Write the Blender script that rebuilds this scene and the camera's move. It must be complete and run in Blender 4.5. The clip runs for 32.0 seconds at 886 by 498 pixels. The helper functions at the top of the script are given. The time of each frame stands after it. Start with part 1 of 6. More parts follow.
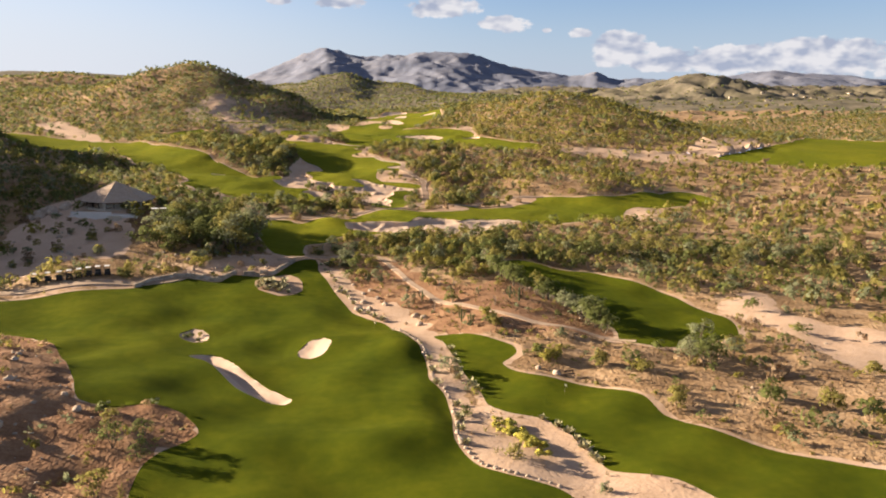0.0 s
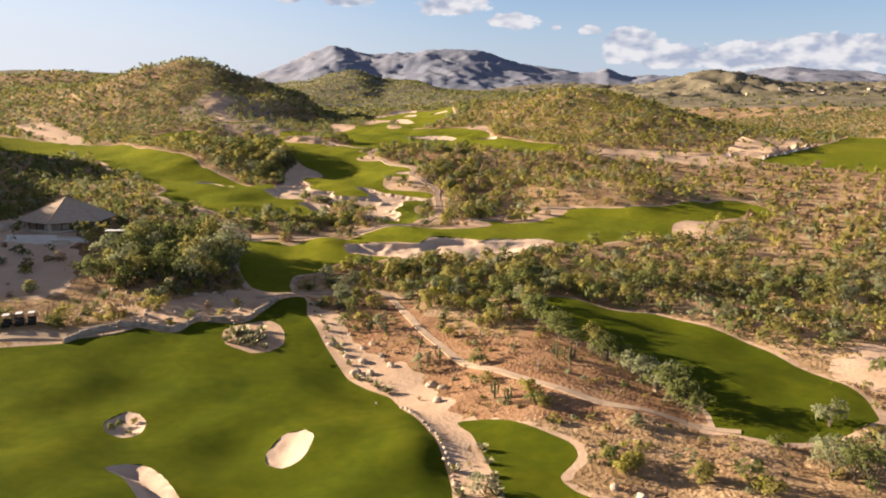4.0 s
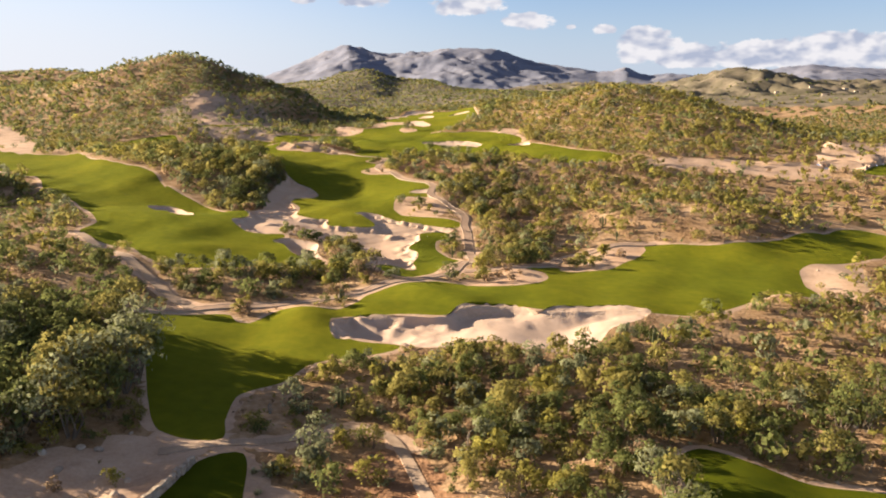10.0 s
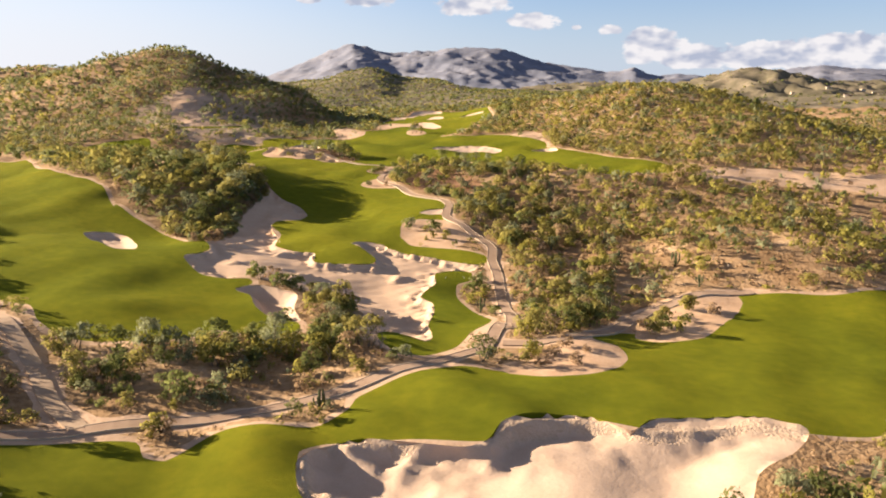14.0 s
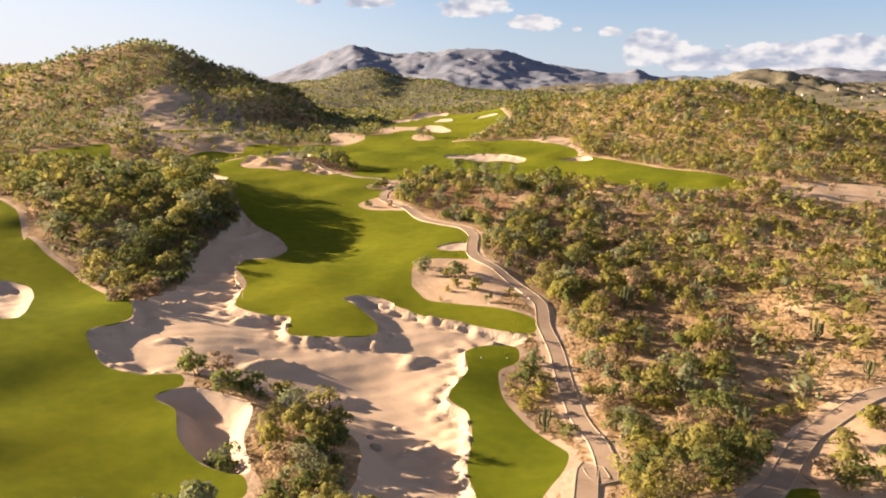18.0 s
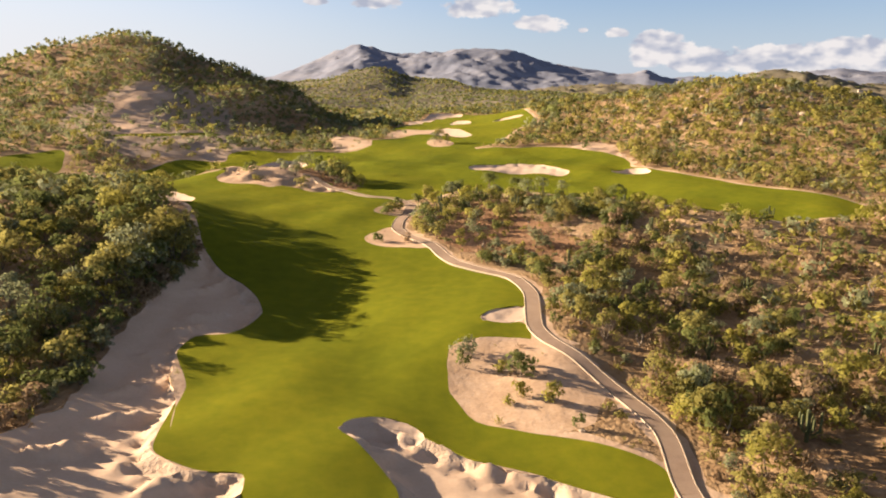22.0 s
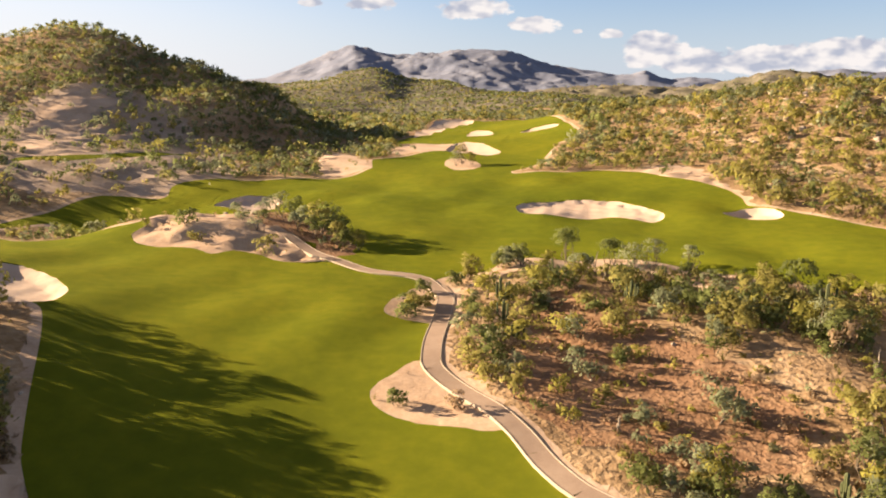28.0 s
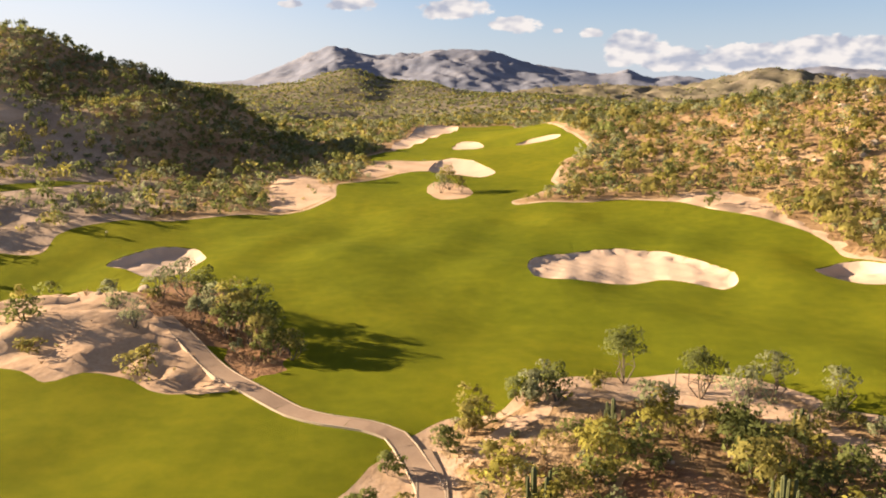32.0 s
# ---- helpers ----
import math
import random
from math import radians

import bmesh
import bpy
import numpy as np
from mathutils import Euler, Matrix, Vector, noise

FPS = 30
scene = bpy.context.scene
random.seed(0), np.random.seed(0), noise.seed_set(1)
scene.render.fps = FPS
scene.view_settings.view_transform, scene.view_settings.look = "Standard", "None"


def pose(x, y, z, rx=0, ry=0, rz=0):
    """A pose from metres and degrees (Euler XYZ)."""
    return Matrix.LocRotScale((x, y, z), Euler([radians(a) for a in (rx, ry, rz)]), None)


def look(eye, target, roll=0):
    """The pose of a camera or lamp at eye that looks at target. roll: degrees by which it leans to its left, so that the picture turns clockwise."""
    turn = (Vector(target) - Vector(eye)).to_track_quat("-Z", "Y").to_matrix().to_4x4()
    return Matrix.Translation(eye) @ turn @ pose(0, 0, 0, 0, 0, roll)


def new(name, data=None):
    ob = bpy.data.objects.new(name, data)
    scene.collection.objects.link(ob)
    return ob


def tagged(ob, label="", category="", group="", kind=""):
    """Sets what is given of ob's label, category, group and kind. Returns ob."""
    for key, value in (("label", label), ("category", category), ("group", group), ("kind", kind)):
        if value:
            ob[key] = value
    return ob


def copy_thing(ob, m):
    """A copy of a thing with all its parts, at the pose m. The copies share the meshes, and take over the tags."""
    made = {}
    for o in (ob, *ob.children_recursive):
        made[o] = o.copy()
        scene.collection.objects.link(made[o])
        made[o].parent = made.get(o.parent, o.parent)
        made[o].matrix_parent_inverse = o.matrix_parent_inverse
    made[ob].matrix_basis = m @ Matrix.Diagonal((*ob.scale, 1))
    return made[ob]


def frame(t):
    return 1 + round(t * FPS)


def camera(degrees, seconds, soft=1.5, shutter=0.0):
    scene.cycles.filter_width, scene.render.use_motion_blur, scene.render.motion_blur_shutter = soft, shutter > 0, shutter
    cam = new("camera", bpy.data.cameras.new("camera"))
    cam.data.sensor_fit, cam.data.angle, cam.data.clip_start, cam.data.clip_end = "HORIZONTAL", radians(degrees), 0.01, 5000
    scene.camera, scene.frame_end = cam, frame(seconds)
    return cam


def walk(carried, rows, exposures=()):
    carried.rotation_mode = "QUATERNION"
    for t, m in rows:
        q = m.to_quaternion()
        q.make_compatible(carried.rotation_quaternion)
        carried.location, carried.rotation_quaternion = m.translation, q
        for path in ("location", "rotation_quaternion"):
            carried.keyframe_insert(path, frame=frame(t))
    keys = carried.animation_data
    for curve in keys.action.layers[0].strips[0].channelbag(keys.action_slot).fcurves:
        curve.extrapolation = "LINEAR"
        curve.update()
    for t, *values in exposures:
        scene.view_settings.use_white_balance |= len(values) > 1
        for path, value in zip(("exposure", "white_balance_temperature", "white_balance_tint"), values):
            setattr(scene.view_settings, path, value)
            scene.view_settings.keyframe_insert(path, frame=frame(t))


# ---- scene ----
from mathutils.geometry import delaunay_2d_cdt

cam = camera(57.5, 32.0, soft=1.9)
PATH = [
    (0, (1.028, -1.22, 38.712), (1.067, 0.747, 38.355), 0.7),
    (0.5, (0.954, 3.286, 38.741), (0.99, 5.253, 38.384), 0.6),
    (1, (0.829, 7.927, 38.744), (0.863, 9.895, 38.386), 0.6),
    (1.5, (0.667, 12.698, 38.727), (0.699, 14.665, 38.367), 0.6),
    (2, (0.479, 17.59, 38.694), (0.507, 19.557, 38.333), 0.5),
    (2.5, (0.272, 22.596, 38.65), (0.297, 24.563, 38.289), 0.5),
    (3, (0.052, 27.709, 38.599), (0.073, 29.676, 38.237), 0.5),
    (3.5, (-0.178, 32.923, 38.544), (-0.16, 34.889, 38.182), 0.5),
    (5.5, (-1.163, 54.659, 38.321), (-1.159, 56.625, 37.957), 0.3),
    (6, (-1.427, 60.283, 38.27), (-1.427, 62.25, 37.906), 0.3),
    (6.5, (-1.7, 65.973, 38.221), (-1.704, 67.939, 37.857), 0.2),
    (7, (-1.985, 71.722, 38.175), (-1.991, 73.689, 37.81), 0.2),
    (7.5, (-2.283, 77.526, 38.131), (-2.293, 79.493, 37.766), 0.2),
    (8, (-2.597, 83.381, 38.088), (-2.609, 85.347, 37.723), 0.2),
    (8.5, (-2.928, 89.28, 38.045), (-2.942, 91.247, 37.681), 0.2),
    (9, (-3.277, 95.221, 38.003), (-3.292, 97.188, 37.639), 0.2),
    (9.5, (-3.647, 101.198, 37.96), (-3.664, 103.165, 37.597), 0.3),
    (10, (-4.038, 107.208, 37.916), (-4.058, 109.175, 37.553), 0.3),
    (10.5, (-4.452, 113.247, 37.869), (-4.475, 115.213, 37.507), 0.3),
    (11, (-4.889, 119.31, 37.82), (-4.916, 121.276, 37.457), 0.4),
    (11.5, (-5.349, 125.394, 37.766), (-5.379, 127.361, 37.403), 0.4),
    (12, (-5.832, 131.497, 37.708), (-5.863, 133.463, 37.345), 0.4),
    (12.5, (-6.339, 137.614, 37.646), (-6.369, 139.58, 37.283), 0.4),
    (13, (-6.869, 143.742, 37.579), (-6.899, 145.708, 37.216), 0.5),
    (13.5, (-7.42, 149.879, 37.507), (-7.45, 151.845, 37.144), 0.5),
    (14, (-7.992, 156.021, 37.43), (-8.023, 157.988, 37.067), 0.5),
    (14.5, (-8.585, 162.166, 37.348), (-8.616, 164.133, 36.986), 0.5),
    (16.5, (-11.132, 186.73, 36.986), (-11.163, 188.697, 36.625), 0.5),
    (17, (-11.807, 192.856, 36.891), (-11.838, 194.823, 36.531), 0.5),
    (17.5, (-12.495, 198.971, 36.797), (-12.526, 200.938, 36.438), 0.6),
    (18, (-13.195, 205.075, 36.705), (-13.226, 207.042, 36.346), 0.6),
    (18.5, (-13.906, 211.165, 36.617), (-13.938, 213.132, 36.258), 0.6),
    (19, (-14.628, 217.24, 36.535), (-14.662, 219.208, 36.176), 0.6),
    (19.5, (-15.359, 223.3, 36.46), (-15.396, 225.267, 36.102), 0.7),
    (20, (-16.1, 229.341, 36.394), (-16.139, 231.309, 36.037), 0.7),
    (20.5, (-16.85, 235.364, 36.34), (-16.891, 237.332, 35.983), 0.7),
    (21, (-17.609, 241.368, 36.299), (-17.651, 243.335, 35.942), 0.8),
    (21.5, (-18.377, 247.351, 36.274), (-18.42, 249.318, 35.916), 0.8),
    (22, (-19.153, 253.312, 36.266), (-19.197, 255.279, 35.908), 0.8),
    (22.5, (-19.936, 259.251, 36.277), (-19.98, 261.218, 35.919), 0.9),
    (23, (-20.728, 265.167, 36.309), (-20.764, 267.135, 35.951), 0.9),
    (23.5, (-21.525, 271.06, 36.364), (-21.55, 273.028, 36.006), 0.9),
    (24, (-22.327, 276.929, 36.442), (-22.343, 278.897, 36.085), 0.9),
    (24.5, (-23.132, 282.774, 36.546), (-23.145, 284.741, 36.188), 0.9),
    (25, (-23.937, 288.594, 36.675), (-23.95, 290.561, 36.318), 0.9),
    (25.5, (-24.737, 294.389, 36.83), (-24.753, 296.357, 36.473), 0.9),
    (27.5, (-27.762, 317.317, 37.699), (-27.79, 319.286, 37.345), 0.8),
    (28, (-28.424, 322.987, 37.971), (-28.456, 324.955, 37.616), 0.7),
    (28.5, (-29.02, 328.631, 38.259), (-29.052, 330.599, 37.904), 0.7),
    (29, (-29.529, 334.25, 38.56), (-29.554, 336.218, 38.204), 0.6),
    (29.5, (-29.927, 339.845, 38.867), (-29.944, 341.813, 38.512), 0.6),
    (30, (-30.188, 345.416, 39.175), (-30.198, 347.384, 38.82), 0.6),
    (30.5, (-30.277, 350.963, 39.476), (-30.282, 352.931, 39.122), 0.5),
    (31, (-30.156, 356.486, 39.762), (-30.157, 358.454, 39.408), 0.5),
    (31.5, (-29.782, 361.986, 40.023), (-29.777, 363.954, 39.669), 0.4),
    (32, (-29.102, 367.463, 40.248), (-29.093, 369.431, 39.894), 0.2),
]
walk(cam, [(t, look(eye, target, roll)) for t, eye, target, roll in PATH],
     [(0, 1.66, 6100, 13.0), (9, 1.78, 6150, 13.5), (18, 1.83, 6400, 14.0), (21, 1.73, 6450, 14.0), (24, 1.80, 6450, 13.5), (28, 1.87, 6600, 13.5), (32, 1.82, 6650, 13.5)])

# ---- light ----
SUN_UP, SUN_TO = radians(17.0), radians(-15.0)  # height of the sun; the way its shadows run, from +x
sun_dir = Vector((math.cos(SUN_TO) * math.cos(SUN_UP), math.sin(SUN_TO) * math.cos(SUN_UP), -math.sin(SUN_UP)))
sun = new("sun", bpy.data.lights.new("sun", "SUN"))
sun.data.energy, sun.data.angle, sun.data.color = 5.0, radians(0.6), (1.0, 0.78, 0.52)
sun.rotation_euler = sun_dir.to_track_quat("-Z", "Y").to_euler()
sun.location = (-300, 300, 300)


def link(tree, a, out, b, into):
    tree.links.new(a.outputs[out], b.inputs[into])


def make_world():
    """Clear sky at low sun with cumulus over the mountains."""
    world = bpy.data.worlds.new("sky")
    scene.world = world
    world.use_nodes = True
    tree = world.node_tree
    tree.nodes.clear()
    add = tree.nodes.new
    sky = add("ShaderNodeTexSky")
    sky.sky_type, sky.sun_disc = "NISHITA", False
    sky.sun_elevation, sky.sun_rotation = SUN_UP, math.atan2(-sun_dir.x, -sun_dir.y)
    sky.air_density, sky.dust_density, sky.ozone_density = 1.0, 0.7, 1.8
    where = add("ShaderNodeTexCoord")
    split = add("ShaderNodeSeparateXYZ")
    link(tree, where, "Generated", split, 0)

    def calc(op, a, b=None, clamp=False):
        node = add("ShaderNodeMath")
        node.operation, node.use_clamp = op, clamp
        for slot, v in enumerate((a, b)):
            if v is None:
                continue
            if isinstance(v, (int, float)):
                node.inputs[slot].default_value = v
            else:
                tree.links.new(v, node.inputs[slot])
        return node.outputs[0]

    side = calc("DIVIDE", split.outputs["X"], calc("MAXIMUM", split.outputs["Y"], 0.05))
    up = calc("DIVIDE", split.outputs["Z"], calc("MAXIMUM", split.outputs["Y"], 0.05))
    ahead = calc("GREATER_THAN", split.outputs["Y"], 0.2)
    puff = add("ShaderNodeTexNoise")
    puff.inputs["Scale"].default_value, puff.inputs["Detail"].default_value, puff.inputs["Roughness"].default_value = 40.0, 8.0, 0.6
    shape = add("ShaderNodeCombineXYZ")
    tree.links.new(side, shape.inputs[0])
    tree.links.new(calc("MULTIPLY", up, 1.7), shape.inputs[1])
    tree.links.new(shape.outputs[0], puff.inputs["Vector"])
    # billows, and the same a step towards the sun
    billow, sunward, aside = add("ShaderNodeTexNoise"), add("ShaderNodeTexNoise"), add("ShaderNodeVectorMath")
    for node in (billow, sunward):
        node.inputs["Scale"].default_value, node.inputs["Detail"].default_value, node.inputs["Roughness"].default_value = 30.0, 2.5, 0.5
    aside.operation = "ADD"
    aside.inputs[1].default_value = (-0.008, 0.014, 0)
    tree.links.new(shape.outputs[0], aside.inputs[0])
    tree.links.new(shape.outputs[0], billow.inputs["Vector"])
    tree.links.new(aside.outputs[0], sunward.inputs["Vector"])
    total = None
    # cloud banks: sideways, up, half width, half height (tangents), strength
    for cx, cy, wx, wy, k in CLOUDS:
        ex = calc("DIVIDE", calc("SUBTRACT", side, cx), wx)
        ey = calc("DIVIDE", calc("SUBTRACT", up, cy), wy)
        r = calc("ADD", calc("MULTIPLY", ex, ex), calc("MULTIPLY", ey, ey))
        bump = calc("MULTIPLY", calc("SUBTRACT", 1.0, r, True), k)
        total = bump if total is None else calc("MAXIMUM", total, bump)
    dense = calc("ADD", total, calc("MULTIPLY", calc("SUBTRACT", puff.outputs["Fac"], 0.5), 1.8))
    mask = add("ShaderNodeMapRange")
    mask.interpolation_type = "SMOOTHSTEP"
    mask.inputs["From Min"].default_value, mask.inputs["From Max"].default_value = 0.38, 0.66
    tree.links.new(dense, mask.inputs["Value"])
    cover = calc("MULTIPLY", calc("MULTIPLY", mask.outputs["Result"], ahead), calc("GREATER_THAN", total, 0.02), True)
    tone = add("ShaderNodeValToRGB")
    tone.color_ramp.elements[0].position, tone.color_ramp.elements[0].color = 0.2, (3.3, 3.6, 4.3, 1)
    tone.color_ramp.elements[1].position, tone.color_ramp.elements[1].color = 0.85, (6.4, 6.2, 6.0, 1)
    lit = calc("ADD", calc("MULTIPLY", calc("SUBTRACT", billow.outputs["Fac"], sunward.outputs["Fac"]), 2.4), 0.6)
    tree.links.new(lit, tone.inputs[0])
    mix = add("ShaderNodeMix")
    mix.data_type = "RGBA"
    tree.links.new(cover, mix.inputs["Factor"])
    tint = add("ShaderNodeMix")
    tint.data_type, tint.blend_type = "RGBA", "MULTIPLY"
    tint.inputs["Factor"].default_value = 1.0
    tint.inputs["B"].default_value = (0.95, 1.0, 1.2, 1)
    link(tree, sky, "Color", tint, "A")
    # thin bright veil towards the sun
    veil = add("ShaderNodeMapRange")
    veil.interpolation_type = "SMOOTHSTEP"
    for slot, v in (("From Min", 0.1), ("From Max", 0.85), ("To Min", 0.0), ("To Max", 0.92)):
        veil.inputs[slot].default_value = v
    toward = calc("ADD", calc("MULTIPLY", split.outputs["X"], -math.cos(SUN_TO)), calc("MULTIPLY", split.outputs["Y"], -math.sin(SUN_TO)))
    tree.links.new(toward, veil.inputs["Value"])
    low = add("ShaderNodeMapRange")
    low.interpolation_type = "SMOOTHSTEP"
    for slot, v in (("From Min", 0.3), ("From Max", 0.0), ("To Min", 0.0), ("To Max", 1.0)):
        low.inputs[slot].default_value = v
    tree.links.new(split.outputs["Z"], low.inputs["Value"])
    haze = add("ShaderNodeMix")
    haze.data_type = "RGBA"
    haze.inputs["B"].default_value = (6.5, 6.5, 6.5, 1)
    tree.links.new(calc("MULTIPLY", veil.outputs["Result"], low.outputs["Result"]), haze.inputs["Factor"])
    # pale air along the horizon
    rim, pale = add("ShaderNodeMapRange"), add("ShaderNodeMix")
    rim.interpolation_type = "SMOOTHSTEP"
    for slot, v in (("From Min", 0.16), ("From Max", 0.0), ("To Min", 0.0), ("To Max", 0.75)):
        rim.inputs[slot].default_value = v
    tree.links.new(split.outputs["Z"], rim.inputs["Value"])
    pale.data_type = "RGBA"
    pale.inputs["B"].default_value = (4.3, 4.9, 5.9, 1)
    link(tree, rim, "Result", pale, "Factor")
    link(tree, tint, "Result", pale, "A")
    link(tree, pale, "Result", haze, "A")
    # unseen layer overhead, added to dim and neutralise the sky's fill light
    high, fill_dim = add("ShaderNodeMapRange"), add("ShaderNodeMix")
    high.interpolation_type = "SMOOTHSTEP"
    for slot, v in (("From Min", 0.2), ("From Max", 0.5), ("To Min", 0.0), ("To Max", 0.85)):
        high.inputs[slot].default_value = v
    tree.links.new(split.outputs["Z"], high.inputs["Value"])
    fill_dim.data_type = "RGBA"
    fill_dim.inputs["B"].default_value = (1.25, 1.2, 1.27, 1)
    link(tree, high, "Result", fill_dim, "Factor")
    link(tree, haze, "Result", fill_dim, "A")
    link(tree, fill_dim, "Result", mix, "A")
    link(tree, tone, "Color", mix, "B")
    back, out = add("ShaderNodeBackground"), add("ShaderNodeOutputWorld")
    back.inputs["Strength"].default_value = SKY
    tree.links.new(mix.outputs["Result"], back.inputs["Color"])
    link(tree, back, "Background", out, "Surface")


SKY = 0.0405
CLOUDS = [(0.238, 0.064, 0.060, 0.028, 1.0), (0.23, 0.077, 0.036, 0.017, 1.1), (0.285, 0.053, 0.070, 0.021, 1.1), (0.4, 0.055, 0.135, 0.024, 1.15),
          (0.48, 0.066, 0.12, 0.024, 1.15), (0.47, 0.046, 0.22, 0.018, 0.75), (0.366, 0.063, 0.05, 0.014, 1.0), (0.017, 0.112, 0.058, 0.017, 1.1), (0.091, 0.094, 0.042, 0.013, 1.1),
          (-0.108, 0.117, 0.045, 0.013, 1.0), (0.181, 0.084, 0.021, 0.008, 1.0), (0.142, 0.087, 0.008, 0.004, 0.9), (-0.179, 0.117, 0.021, 0.007, 0.9)]
make_world()


# ---- materials ----
def material(name, colours, scale, rough=0.9, bump=0.0, bump_scale=None, fine=None, island=0.0, leaf=0.0, stretch=(1, 1, 1), spread=(0.3, 0.7), piece=0.0, gloss=0.15):
    """A procedural surface: colours blended by a coarse and a fine noise in metres, with relief. island: how far each leaf differs in
    tone, piece: each object. leaf: the share of light let through."""
    mat = bpy.data.materials.new(name)
    mat.use_nodes = True
    tree = mat.node_tree
    tree.nodes.clear()
    add = tree.nodes.new
    where, turn = add("ShaderNodeTexCoord"), add("ShaderNodeMapping")
    turn.inputs["Scale"].default_value = stretch
    geometry = add("ShaderNodeNewGeometry")
    tree.links.new(geometry.outputs["Position"], turn.inputs["Vector"])
    big, small = add("ShaderNodeTexNoise"), add("ShaderNodeTexNoise")
    for node, size, detail in ((big, scale, 5.0), (small, fine or scale * 9, 4.0)):
        node.inputs["Scale"].default_value, node.inputs["Detail"].default_value, node.inputs["Roughness"].default_value = size, detail, 0.6
        link(tree, turn, "Vector", node, "Vector")
    blend = add("ShaderNodeMix")
    blend.data_type = "FLOAT"
    blend.inputs["Factor"].default_value = 0.38
    link(tree, big, "Fac", blend, "A")
    link(tree, small, "Fac", blend, "B")
    ramp = add("ShaderNodeValToRGB")
    while len(ramp.color_ramp.elements) < len(colours):
        ramp.color_ramp.elements.new(0.5)
    for n, c in enumerate(colours):
        e = ramp.color_ramp.elements[n]
        e.position, e.color = spread[0] + (spread[1] - spread[0]) * n / max(1, len(colours) - 1), (*c, 1)
    link(tree, blend, "Result", ramp, "Fac")
    colour = ramp.outputs["Color"]
    if island or piece:
        tone = add("ShaderNodeHueSaturation")
        vary = add("ShaderNodeMapRange")
        if island:
            link(tree, geometry, "Random Per Island", vary, "Value")
        else:
            link(tree, add("ShaderNodeObjectInfo"), "Random", vary, "Value")
        k = island or piece
        vary.inputs["To Min"].default_value, vary.inputs["To Max"].default_value = 1 - k, 1 + k
        link(tree, vary, "Result", tone, "Value")
        tree.links.new(colour, tone.inputs["Color"])
        colour = tone.outputs["Color"]
    shade, out = add("ShaderNodeBsdfPrincipled"), add("ShaderNodeOutputMaterial")
    shade.inputs["Roughness"].default_value = rough
    shade.inputs["Specular IOR Level"].default_value = gloss
    tree.links.new(colour, shade.inputs["Base Color"])
    if bump:
        grain, relief = add("ShaderNodeTexNoise"), add("ShaderNodeBump")
        grain.inputs["Scale"].default_value, grain.inputs["Detail"].default_value = bump_scale or (fine or scale * 9), 5.0
        link(tree, turn, "Vector", grain, "Vector")
        link(tree, grain, "Fac", relief, "Height")
        relief.inputs["Distance"].default_value = bump
        relief.inputs["Strength"].default_value = 0.8
        link(tree, relief, "Normal", shade, "Normal")
    if leaf:
        soft, mix = add("ShaderNodeBsdfTranslucent"), add("ShaderNodeMixShader")
        tree.links.new(colour, soft.inputs["Color"])
        mix.inputs[0].default_value = leaf
        link(tree, shade, 0, mix, 1)
        link(tree, soft, 0, mix, 2)
        # each clump breaks up into small leaves with gaps
        holes, edge, gap, cut = add("ShaderNodeTexNoise"), add("ShaderNodeMapRange"), add("ShaderNodeBsdfTransparent"), add("ShaderNodeMixShader")
        holes.inputs["Scale"].default_value, holes.inputs["Detail"].default_value = 5.0, 2.0
        tree.links.new(geometry.outputs["Position"], holes.inputs["Vector"])
        link(tree, holes, "Fac", edge, "Value")
        edge.inputs["From Min"].default_value, edge.inputs["From Max"].default_value = 0.38, 0.46
        link(tree, edge, "Result", cut, 0)
        link(tree, gap, 0, cut, 1)
        link(tree, mix, 0, cut, 2)
        link(tree, cut, 0, out, 0)
    else:
        link(tree, shade, 0, out, 0)
    return mat


TURF = material("fairway_turf", [(0.094, 0.122, 0.010), (0.148, 0.164, 0.012), (0.214, 0.211, 0.015)], 0.03, 1.0, 0.11, 19.0, fine=0.5, gloss=0.02)
# fairway turf in a darker green, standing in for shade on the near mounds
DARKENED_TURF = material("darkened_turf", [(0.045, 0.066, 0.005), (0.078, 0.097, 0.006), (0.120, 0.129, 0.008)], 0.05, 1.0, 0.11, 19.0, fine=0.5, gloss=0.02)
SAND = material("bunker_sand", [(0.50, 0.375, 0.285), (0.57, 0.435, 0.338), (0.63, 0.488, 0.385)], 0.25, 0.95, 0.045, 1.9, fine=5.0)
WASTE_SAND = material("waste_sand", [(0.55, 0.395, 0.28), (0.625, 0.46, 0.335), (0.68, 0.51, 0.378)], 0.16, 0.95, 0.022, 2.6, fine=3.0)
RIM = material("sand_crust", [(0.47, 0.345, 0.25), (0.56, 0.43, 0.325), (0.63, 0.50, 0.39)], 0.7, 0.95, 0.16, 2.9, fine=3.0)
ROUGH_SAND = material("broken_sand", [(0.40, 0.265, 0.17), (0.53, 0.37, 0.25), (0.63, 0.47, 0.34)], 0.3, 0.95, 0.12, 0.9, fine=3.0)
SOIL = material("dry_scrub_soil", [(0.175, 0.108, 0.056), (0.29, 0.188, 0.10), (0.405, 0.277, 0.16), (0.53, 0.39, 0.262)], 0.09, 0.95, 0.4, 1.6, fine=1.1, spread=(0.34, 0.66))
PLAIN_SOIL = material("dry_grass_plain", [(0.105, 0.098, 0.064), (0.16, 0.144, 0.10), (0.26, 0.22, 0.165)], 0.012, 0.95, 0.3, 0.3, fine=0.08, spread=(0.34, 0.66))
